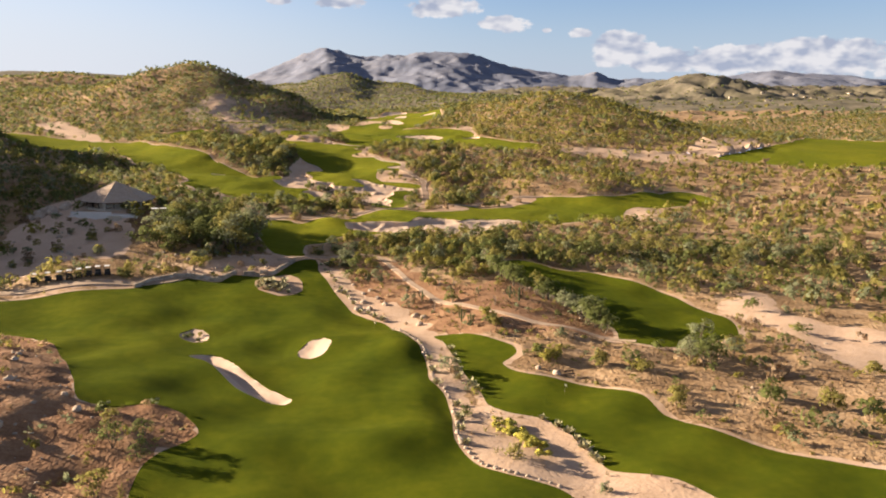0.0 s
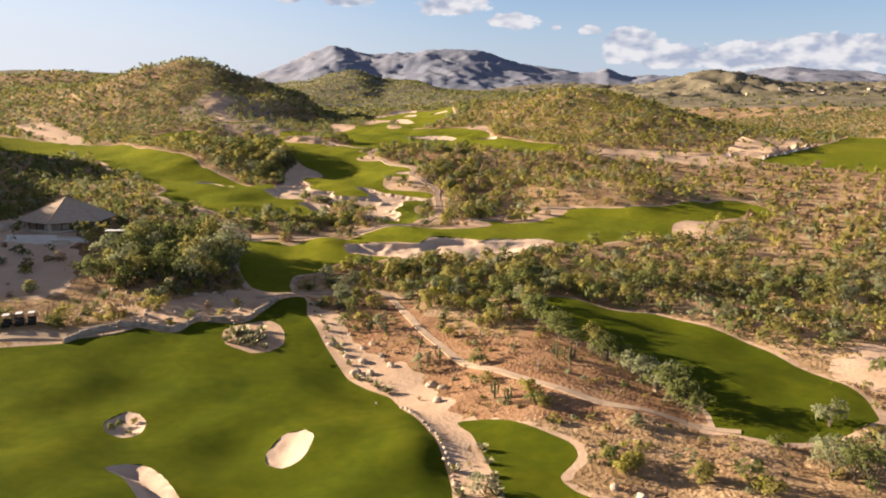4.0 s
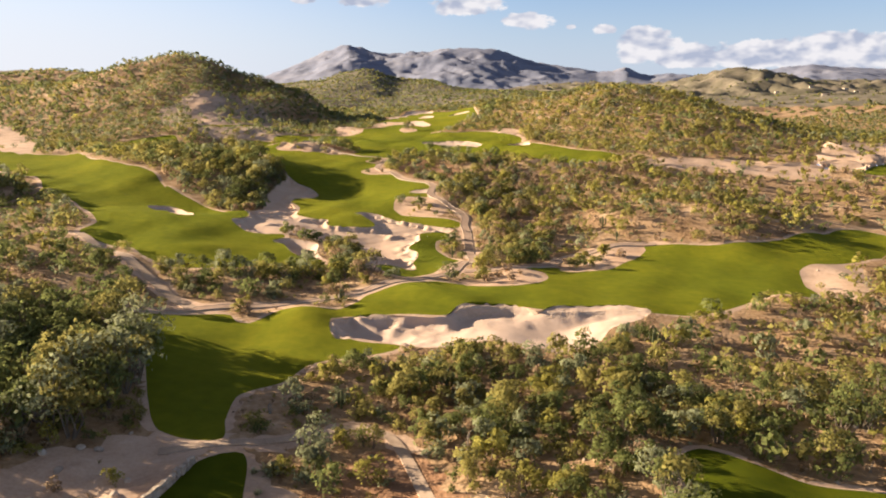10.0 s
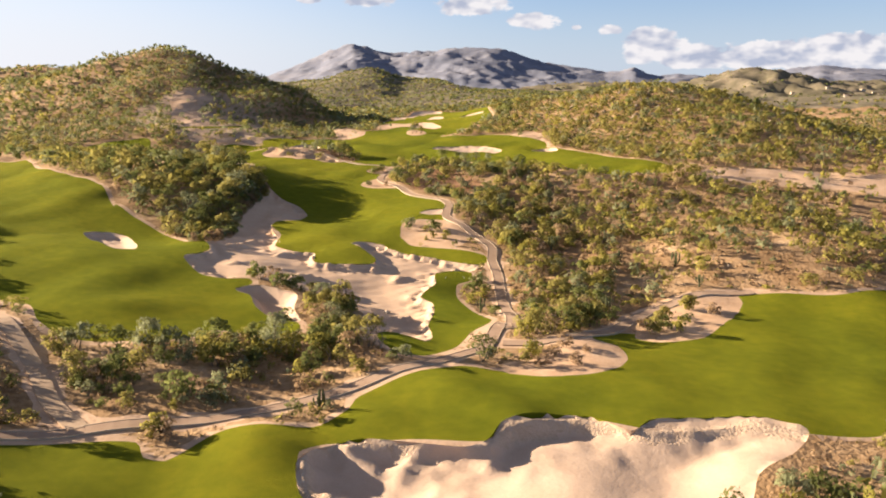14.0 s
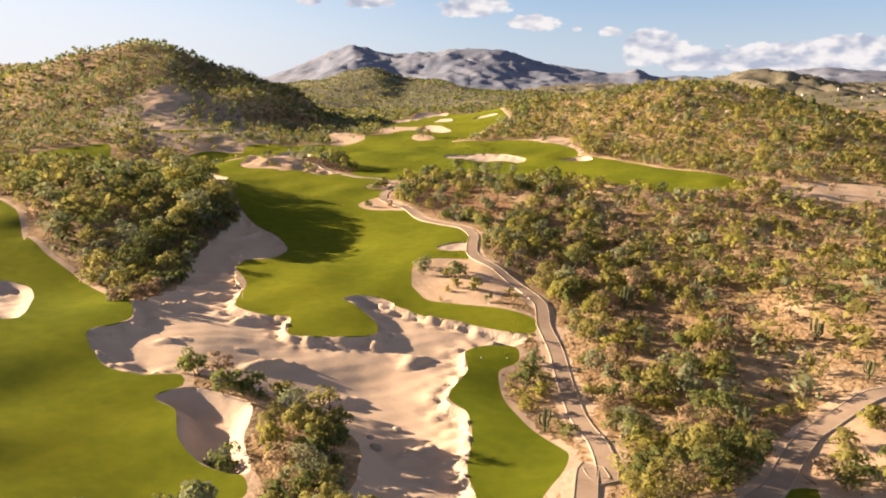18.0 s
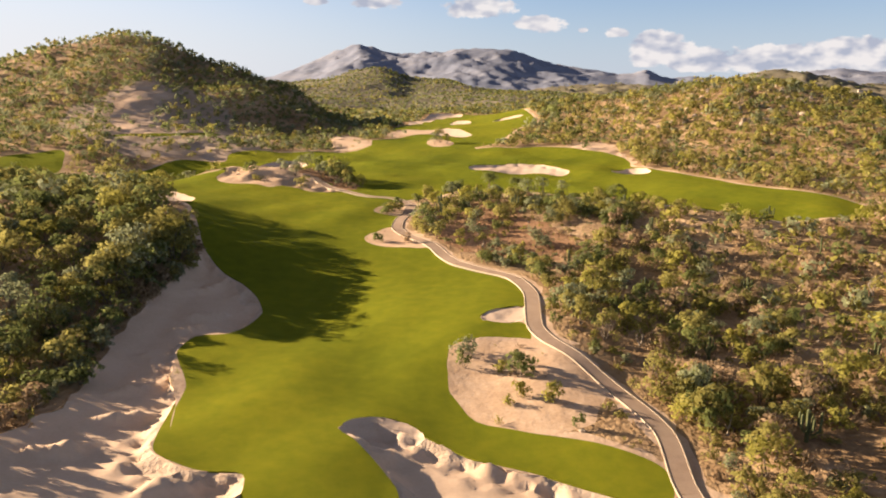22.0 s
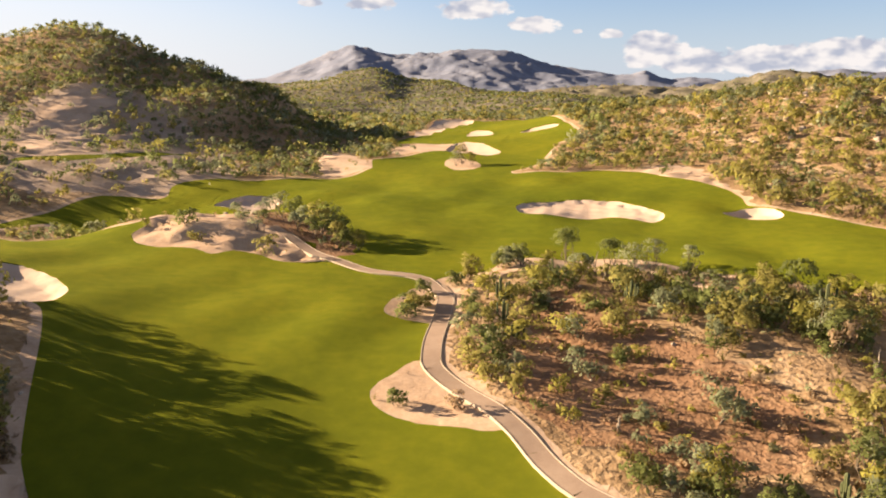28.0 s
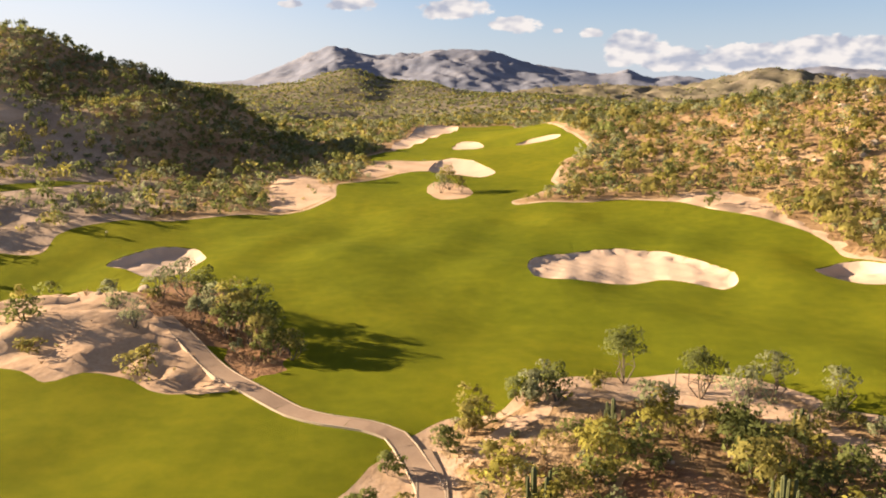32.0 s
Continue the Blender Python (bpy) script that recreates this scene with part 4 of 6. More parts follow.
        which[box[d < PATH_WIDTH[name] / 2 + 0.9 + 0.7 * waves(centre[box, 0], centre[box, 1], 9, 19, 2)]] = -2
    plain = land(xy[:, 0], xy[:, 1])
    dug = ground_height(xy[:, 0], xy[:, 1])
    return xy, tris, which, plain, dug


def mesh_of(name, verts, faces, mats, smooth=True, index=None, normals=None):
    """A mesh from arrays of corners and of faces with equally many corners."""
    mesh = bpy.data.meshes.new(name)
    verts, faces = np.asarray(verts, np.float32), np.asarray(faces, np.int32)
    k = faces.shape[1]
    mesh.vertices.add(len(verts))
    mesh.vertices.foreach_set("co", verts.ravel())
    mesh.loops.add(faces.size)
    mesh.loops.foreach_set("vertex_index", faces.ravel())
    mesh.polygons.add(len(faces))
    mesh.polygons.foreach_set("loop_start", np.arange(0, faces.size, k, dtype=np.int32))
    mesh.polygons.foreach_set("use_smooth", np.full(len(faces), smooth))
    for m in mats if isinstance(mats, (list, tuple)) else [mats]:
        mesh.materials.append(m)
    if index is not None:
        mesh.polygons.foreach_set("material_index", np.asarray(index, np.int32))
    mesh.update(calc_edges=True)
    if normals is not None:  # leaves shade with the rounding of their clump
        mesh.attributes.new("custom_normal", "FLOAT_VECTOR", "POINT").data.foreach_set("vector", np.asarray(normals, np.float32).ravel())
    return mesh


def part(name, mesh, mat, parent, label="", at=None):
    """One mesh object under a thing or a part; mesh: a bmesh or a mesh."""
    if isinstance(mesh, bmesh.types.BMesh):
        data = bpy.data.meshes.new(name)
        mesh.to_mesh(data)
        mesh.free()
        mesh = data
    if mat is not None and not mesh.materials:
        mesh.materials.append(mat)
    ob = new(name, mesh)
    ob.parent = parent
    if at is not None:
        ob.matrix_basis = at
    if label:
        ob["label"] = label
    return ob


def cut_out(name, mask, xy, tris, z, mat, drop, index=None):
    """One piece of the sheet, with its rim turned down so that steps have no gaps."""
    t = tris[mask]
    used, inv = np.unique(t, return_inverse=True)
    t = inv.reshape(-1, 3)
    v = np.column_stack([xy[used], z[used]])
    e = np.sort(np.concatenate([t[:, [0, 1]], t[:, [1, 2]], t[:, [2, 0]]]), axis=1)
    directed = np.concatenate([t[:, [0, 1]], t[:, [1, 2]], t[:, [2, 0]]])
    _, first, count = np.unique(e, axis=0, return_index=True, return_counts=True)
    rim = directed[first[count == 1]]
    n = len(v)
    top, low = v[rim.ravel()], v[rim.ravel()].copy()
    low[:, 2] -= drop
    m = len(top)
    i = np.arange(0, m, 2)
    skirt = np.concatenate([np.stack([n + i, n + m + i, n + m + i + 1], 1), np.stack([n + i, n + m + i + 1, n + i + 1], 1)])
    if index is not None:
        index = np.concatenate([index, np.full(len(skirt), index.max() if len(index) else 0)])
    return mesh_of(name, np.concatenate([v, top, low]), np.concatenate([t, skirt]), mat, True, index)


KINDS = {"short": (DARKENED_TURF, "short_game_area", "dense mown turf with soft mounds, its green darkened for their shade"), "fairway": (TURF, "fairway", "closely mown golf fairway grass with soft mounds"), "green": (TURF, "green", "short mown putting green with soft contours"),
         "bunker": (SAND, "bunker", "pale raked sand bunker with a turf lip"), "deep": (SAND, "bunker", "deep pale sand bunker with eroded lumpy banks"),
         "waste": (WASTE_SAND, "waste_bunker", "broad waste bunker of pale sand with ragged banks"), "soil": (DIRT, "bare_ground", "bare pale sandy ground among dry scrub"),
         "rough": (ROUGH_SAND, "sand_island", "rough sandy island in the turf with sparse scrub"), "litter": (LITTER, "dry_meadow", "dry reddish ground strewn with leaf litter"), "slope": (WASTE_SAND, "sand_slope", "pale sandy slope with scattered shrubs below the pavilion"), "bank": (BANK, "sandy_bank", "sandy bank between shrubs below the hill, greyed for its shade")}
XY, TRIS, WHICH, PLAIN, DUG = sheet()
FAR = XY[TRIS].mean(1)[:, 1] > 1150
tagged(new("plain", cut_out("plain", (WHICH == -1) & FAR, XY, TRIS, PLAIN, PLAIN_SOIL, 2.0)), "olive dry-grass plain with low hills towards the mountains", "plain", kind="structure")
ground = tagged(new("ground", cut_out("ground", (WHICH == -1) & ~FAR, XY, TRIS, PLAIN, SOIL, 0.6)), "dry sandy desert ground under scrub reaching the mountains", "ground", kind="structure")
tagged(new("sand_verge", cut_out("sand_verge", WHICH == -2, XY, TRIS, PLAIN, DIRT, 0.5)), "narrow pale sandy verge along fairways and cart paths", "verge", kind="structure")
counts = {}
for n, (name, kind, line) in enumerate(REGIONS):
    if not (WHICH == n).any():
        continue
    mat, title, label = KINDS[kind]
    counts[title] = counts.get(title, 0) + 1
    sunk = kind in SINK or name in RELIEF
    index = None
    if kind in ("waste", "deep"):  # a pale broken crust along the banks
        c = XY[TRIS[WHICH == n]].mean(1)
        rim = np.full(len(c), 1e9)
        for _, other, turf in REGIONS:
            if other in ("fairway", "short") and (turf.min(0) < line.max(0)).all() and (turf.max(0) > line.min(0)).all():
                rim = np.minimum(rim, to_edge(c[:, 0], c[:, 1], turf))
        index = (rim < 1.0 + 1.0 * waves(c[:, 0], c[:, 1], 9, 33, 3)).astype(int)
        mat = [mat, RIM]
    mesh = cut_out(title, WHICH == n, XY, TRIS, DUG if sunk else PLAIN, mat, 0.4 if sunk else 1.6, index)
    tagged(new(f"{title}_{counts[title]}", mesh), label, title.replace("_", " "), kind="structure")


# ---- cart paths ----
def ribbon(line, offsets, lifts):
    """Strips along a line: cross-section given by sideways offsets and lifts over the ground."""
    d = np.gradient(line, axis=0)
    n = np.stack([d[:, 1], -d[:, 0]], 1) / np.linalg.norm(d, axis=1, keepdims=True)
    rows = []
    z = land(line[:, 0], line[:, 1])
    for o, h in zip(offsets, lifts):
        p = line + n * o
        zz = 0.5 * land(p[:, 0], p[:, 1]) + 0.5 * z
        rows.append(np.column_stack([p, zz + h]))
    v = np.stack(rows, 1)
    k, m = v.shape[:2]
    i, j = np.meshgrid(np.arange(k - 1), np.arange(m - 1), indexing="ij")
    a = (i * m + j).ravel()
    return v.reshape(-1, 3), np.stack([a, a + m, a + m + 1, a + 1], 1)


KERBED = ("path_b", "path_c", "path_e")
for n, (name, line) in enumerate(TRACKS.items()):
    w = PATH_WIDTH[name] / 2
    thing = tagged(new(f"cart_path_{n + 1}"), "winding brownish concrete golf cart path with pale kerbs" if name in KERBED else "worn pale concrete cart path without kerbs", "cart path", kind="structure")
    step = 4
    for s in range(0, len(line) - 1, step):
        piece = line[s : s + step + 1]
        if len(piece) < 2:
            continue
        if len(piece) == 2:
            piece = np.stack([piece[0], piece.mean(0), piece[1]])
        piece = piece.copy()
        piece[-1] += (piece[-2] - piece[-1]) * 0.02
        v, f = ribbon(piece, (-w, -w, w, w), (-0.3, 0.11 + 0.005 * n, 0.11 + 0.005 * n, -0.3))
        part("slab", mesh_of("slab", v, f, CONCRETE if name in KERBED else WORN, False), None, thing)
    for side in (-1, 1) if name in KERBED else ():
        v, f = ribbon(line[3:-3], [side * (w + q) for q in (0.0, 0.02, 0.11, 0.14)], (-0.2, 0.16, 0.16, -0.3))
        if side < 0:
            f = f[:, ::-1]
        part("kerb", mesh_of("kerb", v, f, KERB, False), None, thing, "pale concrete kerb")

# ---- mountains ----
def mountains():
    """The range behind the plain: skyline by bearing, broken by ridges and gullies."""
    az = np.radians(np.linspace(-52, 52, 520))
    r = np.linspace(3300, 4880, 64)
    A, R = np.meshgrid(az, r, indexing="ij")
    X, Y = R * np.tan(A), R + 0 * A
    top = np.interp(np.degrees(A), SKY_AZ, SKY_UP)
    rise = np.clip((R - 3300) / (4650 - 3300), 0, 1.12)
    rise = np.where(rise > 1, 1 - (rise - 1) * 1.5, rise)
    ridge = 0 * X
    for size, k in ((900, 1.0), (430, 0.55), (190, 0.36), (90, 0.2), (45, 0.07)):
        ridge += k * (1 - 2.6 * np.abs(waves(X + 60 * waves(X, Y, 500, 8, 2), Y * 0.8, size, int(size), 2)))
    body = top * rise ** 1.35
    Z = 60 + body + ridge * (4 + 0.08 * body) * np.clip(1.3 - rise, 0.16, 1) * np.clip(rise * 4, 0, 1)
    k, m = X.shape
    i, j = np.meshgrid(np.arange(k - 1), np.arange(m - 1), indexing="ij")
    a = (i * m + j).ravel()
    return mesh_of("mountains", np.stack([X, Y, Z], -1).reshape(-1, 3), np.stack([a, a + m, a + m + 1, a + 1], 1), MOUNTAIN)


SKY_AZ = [-52, -30, -18.3, -12.7, -11.2, -9.7, -8.5, -7.0, -6.2, -4.6, -3.8, -2.9, -1.5, -0.8, 0.2, 1.6, 2.8, 3.7, 4.7, 6.7, 8.6, 9.7, 10.8, 11.5, 12.2, 13.1, 14.2, 14.9, 17.1, 20.2, 21.9, 22.8, 25.1, 27.2, 29.7, 52]
SKY_UP = [60, 50, 55, 105, 145, 191, 236, 273, 261, 229, 233, 257, 261, 276, 268, 268, 258, 228, 200, 172, 156, 140, 152, 172, 141, 123, 136, 127, 102, 148, 170, 186, 173, 156, 140, 110]
tagged(new("mountains", mountains()), "rugged granite mountain range across the distance, tinted blue-grey for haze", "mountains", kind="structure")


# ---- plants ----
def leaf_cloud(rng, count, size, lumps, wide, low, high, flat=0.75):
    """Leaf clumps over several rounded lumps: corners and four-cornered faces."""
    a = rng.uniform(0, 2 * np.pi, lumps)
    d = wide * np.sqrt(rng.uniform(0.0, 1, lumps)) * 0.62
    c = np.stack([d * np.cos(a), d * np.sin(a), rng.uniform(low + 0.1 * (high - low), high - 0.25 * (high - low), lumps) - 0.2 * d], 1)
    rad = wide * rng.uniform(0.28, 0.5, lumps)
    pick = rng.integers(0, lumps, count)
    n = rng.normal(size=(count, 3))
    n /= np.linalg.norm(n, axis=1, keepdims=True)
    n[:, 2] = np.where(n[:, 2] < -0.35, -n[:, 2], n[:, 2])
    p = c[pick] + n * rad[pick][:, None] * rng.uniform(0.65, 1.08, (count, 1)) * [1, 1, flat]
    p[:, 2] = np.maximum(p[:, 2], 0.12)
    face = n * 0.8 + rng.normal(size=(count, 3)) * 0.5
    face *= np.where((face * n).sum(1, keepdims=True) < 0, -1, 1)
    u = np.cross(face, rng.normal(size=(count, 3)))
    u /= np.linalg.norm(u, axis=1, keepdims=True)
    w = np.cross(face, u)
    w /= np.maximum(np.linalg.norm(w, axis=1, keepdims=True), 1e-6)
    s = size * rng.uniform(0.6, 1.35, (count, 1))
    v = np.stack([p - u * s, p - w * s * 0.55, p + u * s, p + w * s * 0.55 + face * s * 0.15], 1).reshape(-1, 3)
    middle = np.array([0, 0, low + 0.35 * (high - low)])
    out = (p - middle) / np.linalg.norm(p - middle, axis=1, keepdims=True)
    soft = n * 0.32 + out * 0.35 + face / np.linalg.norm(face, axis=1, keepdims=True) * 0.22 + [0, 0, 0.5]
    soft = np.repeat(soft / np.linalg.norm(soft, axis=1, keepdims=True), 4, axis=0)
    return v, np.arange(count * 4).reshape(-1, 4), c, soft


def limbs(rng, ends, sides=5, r0=0.1, forks=1):
    """Tapered limbs from the foot to the given ends, with a bend: corners and four-cornered faces."""
    V, F, N = [], [], []
    foot = np.array([0, 0, -0.25])

    def tube(points, radii):
        k = sum(len(v) for v in V)
        points = np.array(points)
        for q, (p, r) in enumerate(zip(points, radii)):
            t = points[min(q + 1, len(points) - 1)] - points[max(q - 1, 0)]
            t = t / np.linalg.norm(t)
            u = np.cross(t, [0.3, 1, 0.1])
            u /= np.linalg.norm(u)
            w = np.cross(t, u)
            ang = np.arange(sides) * 2 * np.pi / sides
            N.append(np.cos(ang)[:, None] * u + np.sin(ang)[:, None] * w)
            V.append(p + r * N[-1])
        for q in range(len(points) - 1):
            for s in range(sides):
                F.append((k + q * sides + s, k + q * sides + (s + 1) % sides, k + (q + 1) * sides + (s + 1) % sides, k + (q + 1) * sides + s))

    for e in ends:
        bend = foot * 0.5 + e * 0.5 + rng.normal(size=3) * 0.12 * np.linalg.norm(e)
        bend[2] = max(bend[2], 0.3 * e[2])
        start = foot + np.array([*rng.normal(size=2) * r0 * 1.2, 0])
        tube([start, bend, e], [r0, r0 * 0.65, r0 * 0.22])
        for _ in range(forks):
            tip = bend + (e - bend) * rng.uniform(0.6, 1) + rng.normal(size=3) * 0.25 * np.linalg.norm(e)
            tip[2] = max(tip[2], bend[2] + 0.2)
            tube([bend, (bend + tip) / 2 + rng.normal(size=3) * 0.05, tip], [r0 * 0.5, r0 * 0.35, r0 * 0.12])
    return np.concatenate(V), np.array(F), np.concatenate(N)


def on_land(x, y):
    return ground_height(np.atleast_1d(np.asarray(x, float)), np.atleast_1d(np.asarray(y, float)))


COVER = [(kind, line) for _, kind, line in REGIONS]


def ground_kind(x, y, reach):
    """What each place stands on: 'ground', a region's kind, or 'path'."""
    out = np.full(x.shape, "ground", dtype=object)
    for kind, line in COVER:
        m = inside(x, y, line)
        out[m] = kind
    open_turf = {"fairway", "short", "green", "bunker", "deep", "waste"}
    for kind, line in COVER:
        if kind in open_turf:
            lo, hi = line.min(0) - 3, line.max(0) + 3
            box = np.where((x > lo[0]) & (x < hi[0]) & (y > lo[1]) & (y < hi[1]) & np.isin(out, ["ground", "soil", "litter", "bank", "slope"]))[0]
            if len(box):
                d = to_edge(x[box], y[box], line)
                out[box[d < (0.3 if kind == "waste" else reach)]] = "edge"
    for name, line in TRACKS.items():
        lo, hi = line.min(0) - 4, line.max(0) + 4
        box = np.where((x > lo[0]) & (x < hi[0]) & (y > lo[1]) & (y < hi[1]))[0]
        if len(box):
            d = to_edge(x[box], y[box], line, False)
            out[box[d < PATH_WIDTH[name] / 2 + 1.5]] = "path"
    return out


def clusters(x, y, size, seed):
    return 0.5 + 0.5 * np.clip(waves(x, y, size, seed, 3) * 1.1, -1, 1)


def scatter(x0, x1, y0, y1, step, seed, keep):
    """Jittered places that keep(x, y) lets stand, given as a chance."""
    rng = np.random.default_rng(seed)
    gx, gy = np.meshgrid(np.arange(x0, x1, step), np.arange(y0, y1, step))
    x, y = (gx + rng.uniform(-0.5, 0.5, gx.shape) * step).ravel(), (gy + rng.uniform(-0.5, 0.5, gy.shape) * step).ravel()
    m = rng.uniform(size=x.shape) < keep(x, y)
    return x[m], y[m]


def wood(x, y):
    """How thickly the scrub stands, 0 to 1."""
    mix = np.clip((0.5 * clusters(x, y, 34, 31) + 0.5 * clusters(x, y, 12, 32) - 0.30) / 0.36, 0, 1)
    d = 0.16 + 0.80 * mix * mix * (3 - 2 * mix) + 0.22 * np.clip((np.abs(x + 8 + 0.05 * y) - 50) / 40, 0, 1) + 0.25 * np.clip((y - 470) / 40, 0, 1)
    for cx, cy, sx, sy, k in WOODS:
        d = d + k * np.exp(-0.5 * (((x - cx) / sx) ** 2 + ((y - cy) / sy) ** 2))
    return np.clip(d, 0, 1)


# thicker (or, below 0, thinner) scrub: centre, spread, weight
WOODS = [(-88, 384, 16, 24, 0.85), (-70.5, 396, 5, 7, -4.0), (-66, 374, 4, 13, -0.9), (22, 190, 26, 16, 0.32), (10, 205, 30, 10, 0.25), (-42, 262, 18, 9, 0.6), (-50, 196, 14, 12, 0.5), (20, 345, 34, 26, 0.35),
         (-2, 415, 20, 7, 0.8), (18, 412, 14, 10, 0.3), (-5, 432, 14, 3.5, -1.0), (-10, 395, 14, 10, -0.35), (32, 285, 14, 14, -0.5), (55, 303, 18, 14, -0.45), (8, 300, 5, 8, 0.8), (11, 279, 6, 5, 0.6), (5, 268, 5, 12, 0.6), (45, 185, 14, 8, 0.6), (60, 165, 8, 12, 0.5), (-60, 92, 24, 24, -1.1), (10, 145, 14, 16, -0.3),
         (50, 140, 24, 26, -0.35), (80, 150, 30, 30, -0.3), (-95, 215, 14, 20, -0.5), (-75, 175, 14, 14, -0.6), (-110, 240, 30, 40, 0.3), (-170, 640, 70, 120, 0.3),
         (90, 540, 40, 40, 0.0), (50, 475, 20, 25, 0.3), (20, 800, 150, 170, 0.45), (100, 330, 50, 60, -0.1), (-112, 515, 26, 34, -0.2), (-95, 475, 18, 16, -0.5), (-150, 560, 24, 24, -0.35), (78, 182, 26, 12, 0.7), (55, 196, 30, 9, 0.5), (85, 225, 30, 18, -0.35), (45, 104, 26, 16, -0.6)]


def chance(x, y, reach, full):
    kind = ground_kind(x, y, reach)
    p = wood(x, y) * full
    for k, f in (("fairway", 0), ("short", 0), ("green", 0), ("bunker", 0), ("deep", 0), ("waste", 0), ("path", 0), ("edge", 0), ("soil", np.where(y > 380, np.where(x > 50, 0.3, 0.05), 0.13)), ("rough", 0.06), ("litter", 0.26), ("bank", 0.5), ("slope", 0.2)):
        p = np.where(kind == k, p * f, p)
    return p


def stuff(name, protos, x, y, tones, scale, seed, label, category, mats=None, sink=0.0):
    """Many plants joined into one object: each is one of the protos, turned, scaled and toned."""
    rng = np.random.default_rng(seed)
    z = on_land(x, y) - sink
    V, F, M, N, k = [], [], [], [], 0
    which, turn = rng.integers(0, len(protos), len(x)), rng.uniform(0, 2 * np.pi, len(x))
    for q, (v, f, kind, soft) in enumerate(protos):
        m = np.where(which == q)[0]
        if not len(m):
            continue
        c, s, g = np.cos(turn[m])[:, None], np.sin(turn[m])[:, None], scale[m][:, None]
        lean = rng.uniform(0.8, 1.25, (len(m), 1))
        X = (v[None, :, 0] * c - v[None, :, 1] * s) * g + x[m][:, None]
        Y = (v[None, :, 0] * s + v[None, :, 1] * c) * g + y[m][:, None]
        Z = v[None, :, 2] * g * lean + z[m][:, None]
        V.append(np.stack([X, Y, Z], -1).reshape(-1, 3))
        N.append(np.stack([soft[None, :, 0] * c - soft[None, :, 1] * s, soft[None, :, 0] * s + soft[None, :, 1] * c, soft[None, :, 2] + 0 * c], -1).reshape(-1, 3))
        F.append((f[None] + (k + np.arange(len(m)) * len(v))[:, None, None]).reshape(-1, 4))
        M.append(np.where(kind[None] == 1, len(LEAVES), tones[m][:, None]).ravel())
        k += len(m) * len(v)
    mesh = mesh_of(name, np.concatenate(V), np.concatenate(F), mats or [*LEAVES, BARK], True, np.concatenate(M), np.concatenate(N))
    return tagged(new(name, mesh), label, category, kind="stuff")


def tone_of(x, y, rng):
    """Leaf tones in patches: dark, olive, grey, yellow, dry. The sunny east side is golden, the hollows are green."""
    n = len(x)
    gold = np.clip(0.2 + 0.45 * ((x > -32) & (y > 400) & (y < 440)) + 0.2 * ((x > -22) & (y > 375) & (y <= 400)) + 0.5 * ((x > -4) & (y > 250) & (y < 378)) + 0.22 * np.clip((x - 5) / 50, 0, 1) * np.clip((y - 120) / 60, 0, 1) + 0.25 * (clusters(x, y, 45, 41) - 0.5) + 0.14 * ((x > 15) & (y > 430) & (y < 580)), 0, 0.85)
    gold = np.where(y > 590, 0.4 * gold, gold)
    for cx, cy, sx, sy in ((20, 195, 34, 14), (-45, 262, 24, 10), (10, 420, 30, 12), (62, 185, 34, 14), (-92, 384, 14, 22)):
        gold = gold * (1 - 0.6 * np.exp(-0.5 * (((x - cx) / sx) ** 2 + ((y - cy) / sy) ** 2)))
    gold = gold * np.where((x < -55) & (y > 195) & (y < 345), 0.25, 1.0) * np.where((x < -58) & (y > 450) & (y < 590), 0.5, 1.0)
    # extra grey-green far off and on the left hill, imitating haze
    green = np.where((y > 560) | ((x < -58) & (y > 450)), rng.choice([0, 1, 2], n, p=[0.45, 0.2, 0.35]), rng.choice([0, 1, 2, 3], n, p=[0.46, 0.29, 0.17, 0.08]))
    sunny = rng.choice([1, 2, 3, 4], n, p=[0.40, 0.10, 0.28, 0.22])
    sunny = np.where((y > 430) & (sunny == 4), 1, sunny)
    return np.where(rng.uniform(size=n) < gold, sunny, green)


def proto(rng, count, size, lumps, wide, low, high, stems, sides=3, r0=0.07, forks=0):
    v, f, c, soft = leaf_cloud(rng, count, size, lumps, wide, low, high)
    kind = np.zeros(len(f), int)
    if stems:
        lv, lf, ln = limbs(rng, c[:stems], sides, r0, forks)
        soft = np.concatenate([soft, ln])
        f = np.concatenate([f, lf + len(v)])
        kind = np.concatenate([kind, np.ones(len(lf), int)])
        v = np.concatenate([v, lv])
    return v, f, kind, soft


prng = np.random.default_rng(11)
NEAR_BUSH = [proto(prng, 245, 0.20, 10, prng.uniform(1.3, 1.8), 0.2, prng.uniform(2.4, 3.4), 3) for _ in range(3)]
NEAR_BUSH += [proto(prng, 220, 0.19, 12, prng.uniform(1.4, 2.0), 0.0, prng.uniform(1.3, 2.1), 3) for _ in range(4)]
MID_BUSH = [proto(prng, 36, 0.42, 8, prng.uniform(1.4, 2.1), 0.1, prng.uniform(1.7, 2.9), 0) for _ in range(6)]
FAR_BUSH = [proto(prng, 13, 0.74, 6, prng.uniform(1.8, 2.5), 0.1, prng.uniform(1.7, 3.0), 0) for _ in range(6)]
LOW_BUSH = [proto(prng, 7, 1.2, 5, prng.uniform(2.0, 2.8), 0.05, prng.uniform(0.8, 1.3), 0) for _ in range(5)]
TWIGS = []
for _ in range(4):
    n = 16
    a, h = prng.uniform(0, 2 * np.pi, n), prng.uniform(0.2, 0.65, n)
    d = prng.uniform(0.1, 0.6, n)
    tip = np.stack([d * np.cos(a), d * np.sin(a), h], 1)
    side = np.stack([-np.sin(a), np.cos(a), 0 * a], 1) * 0.035
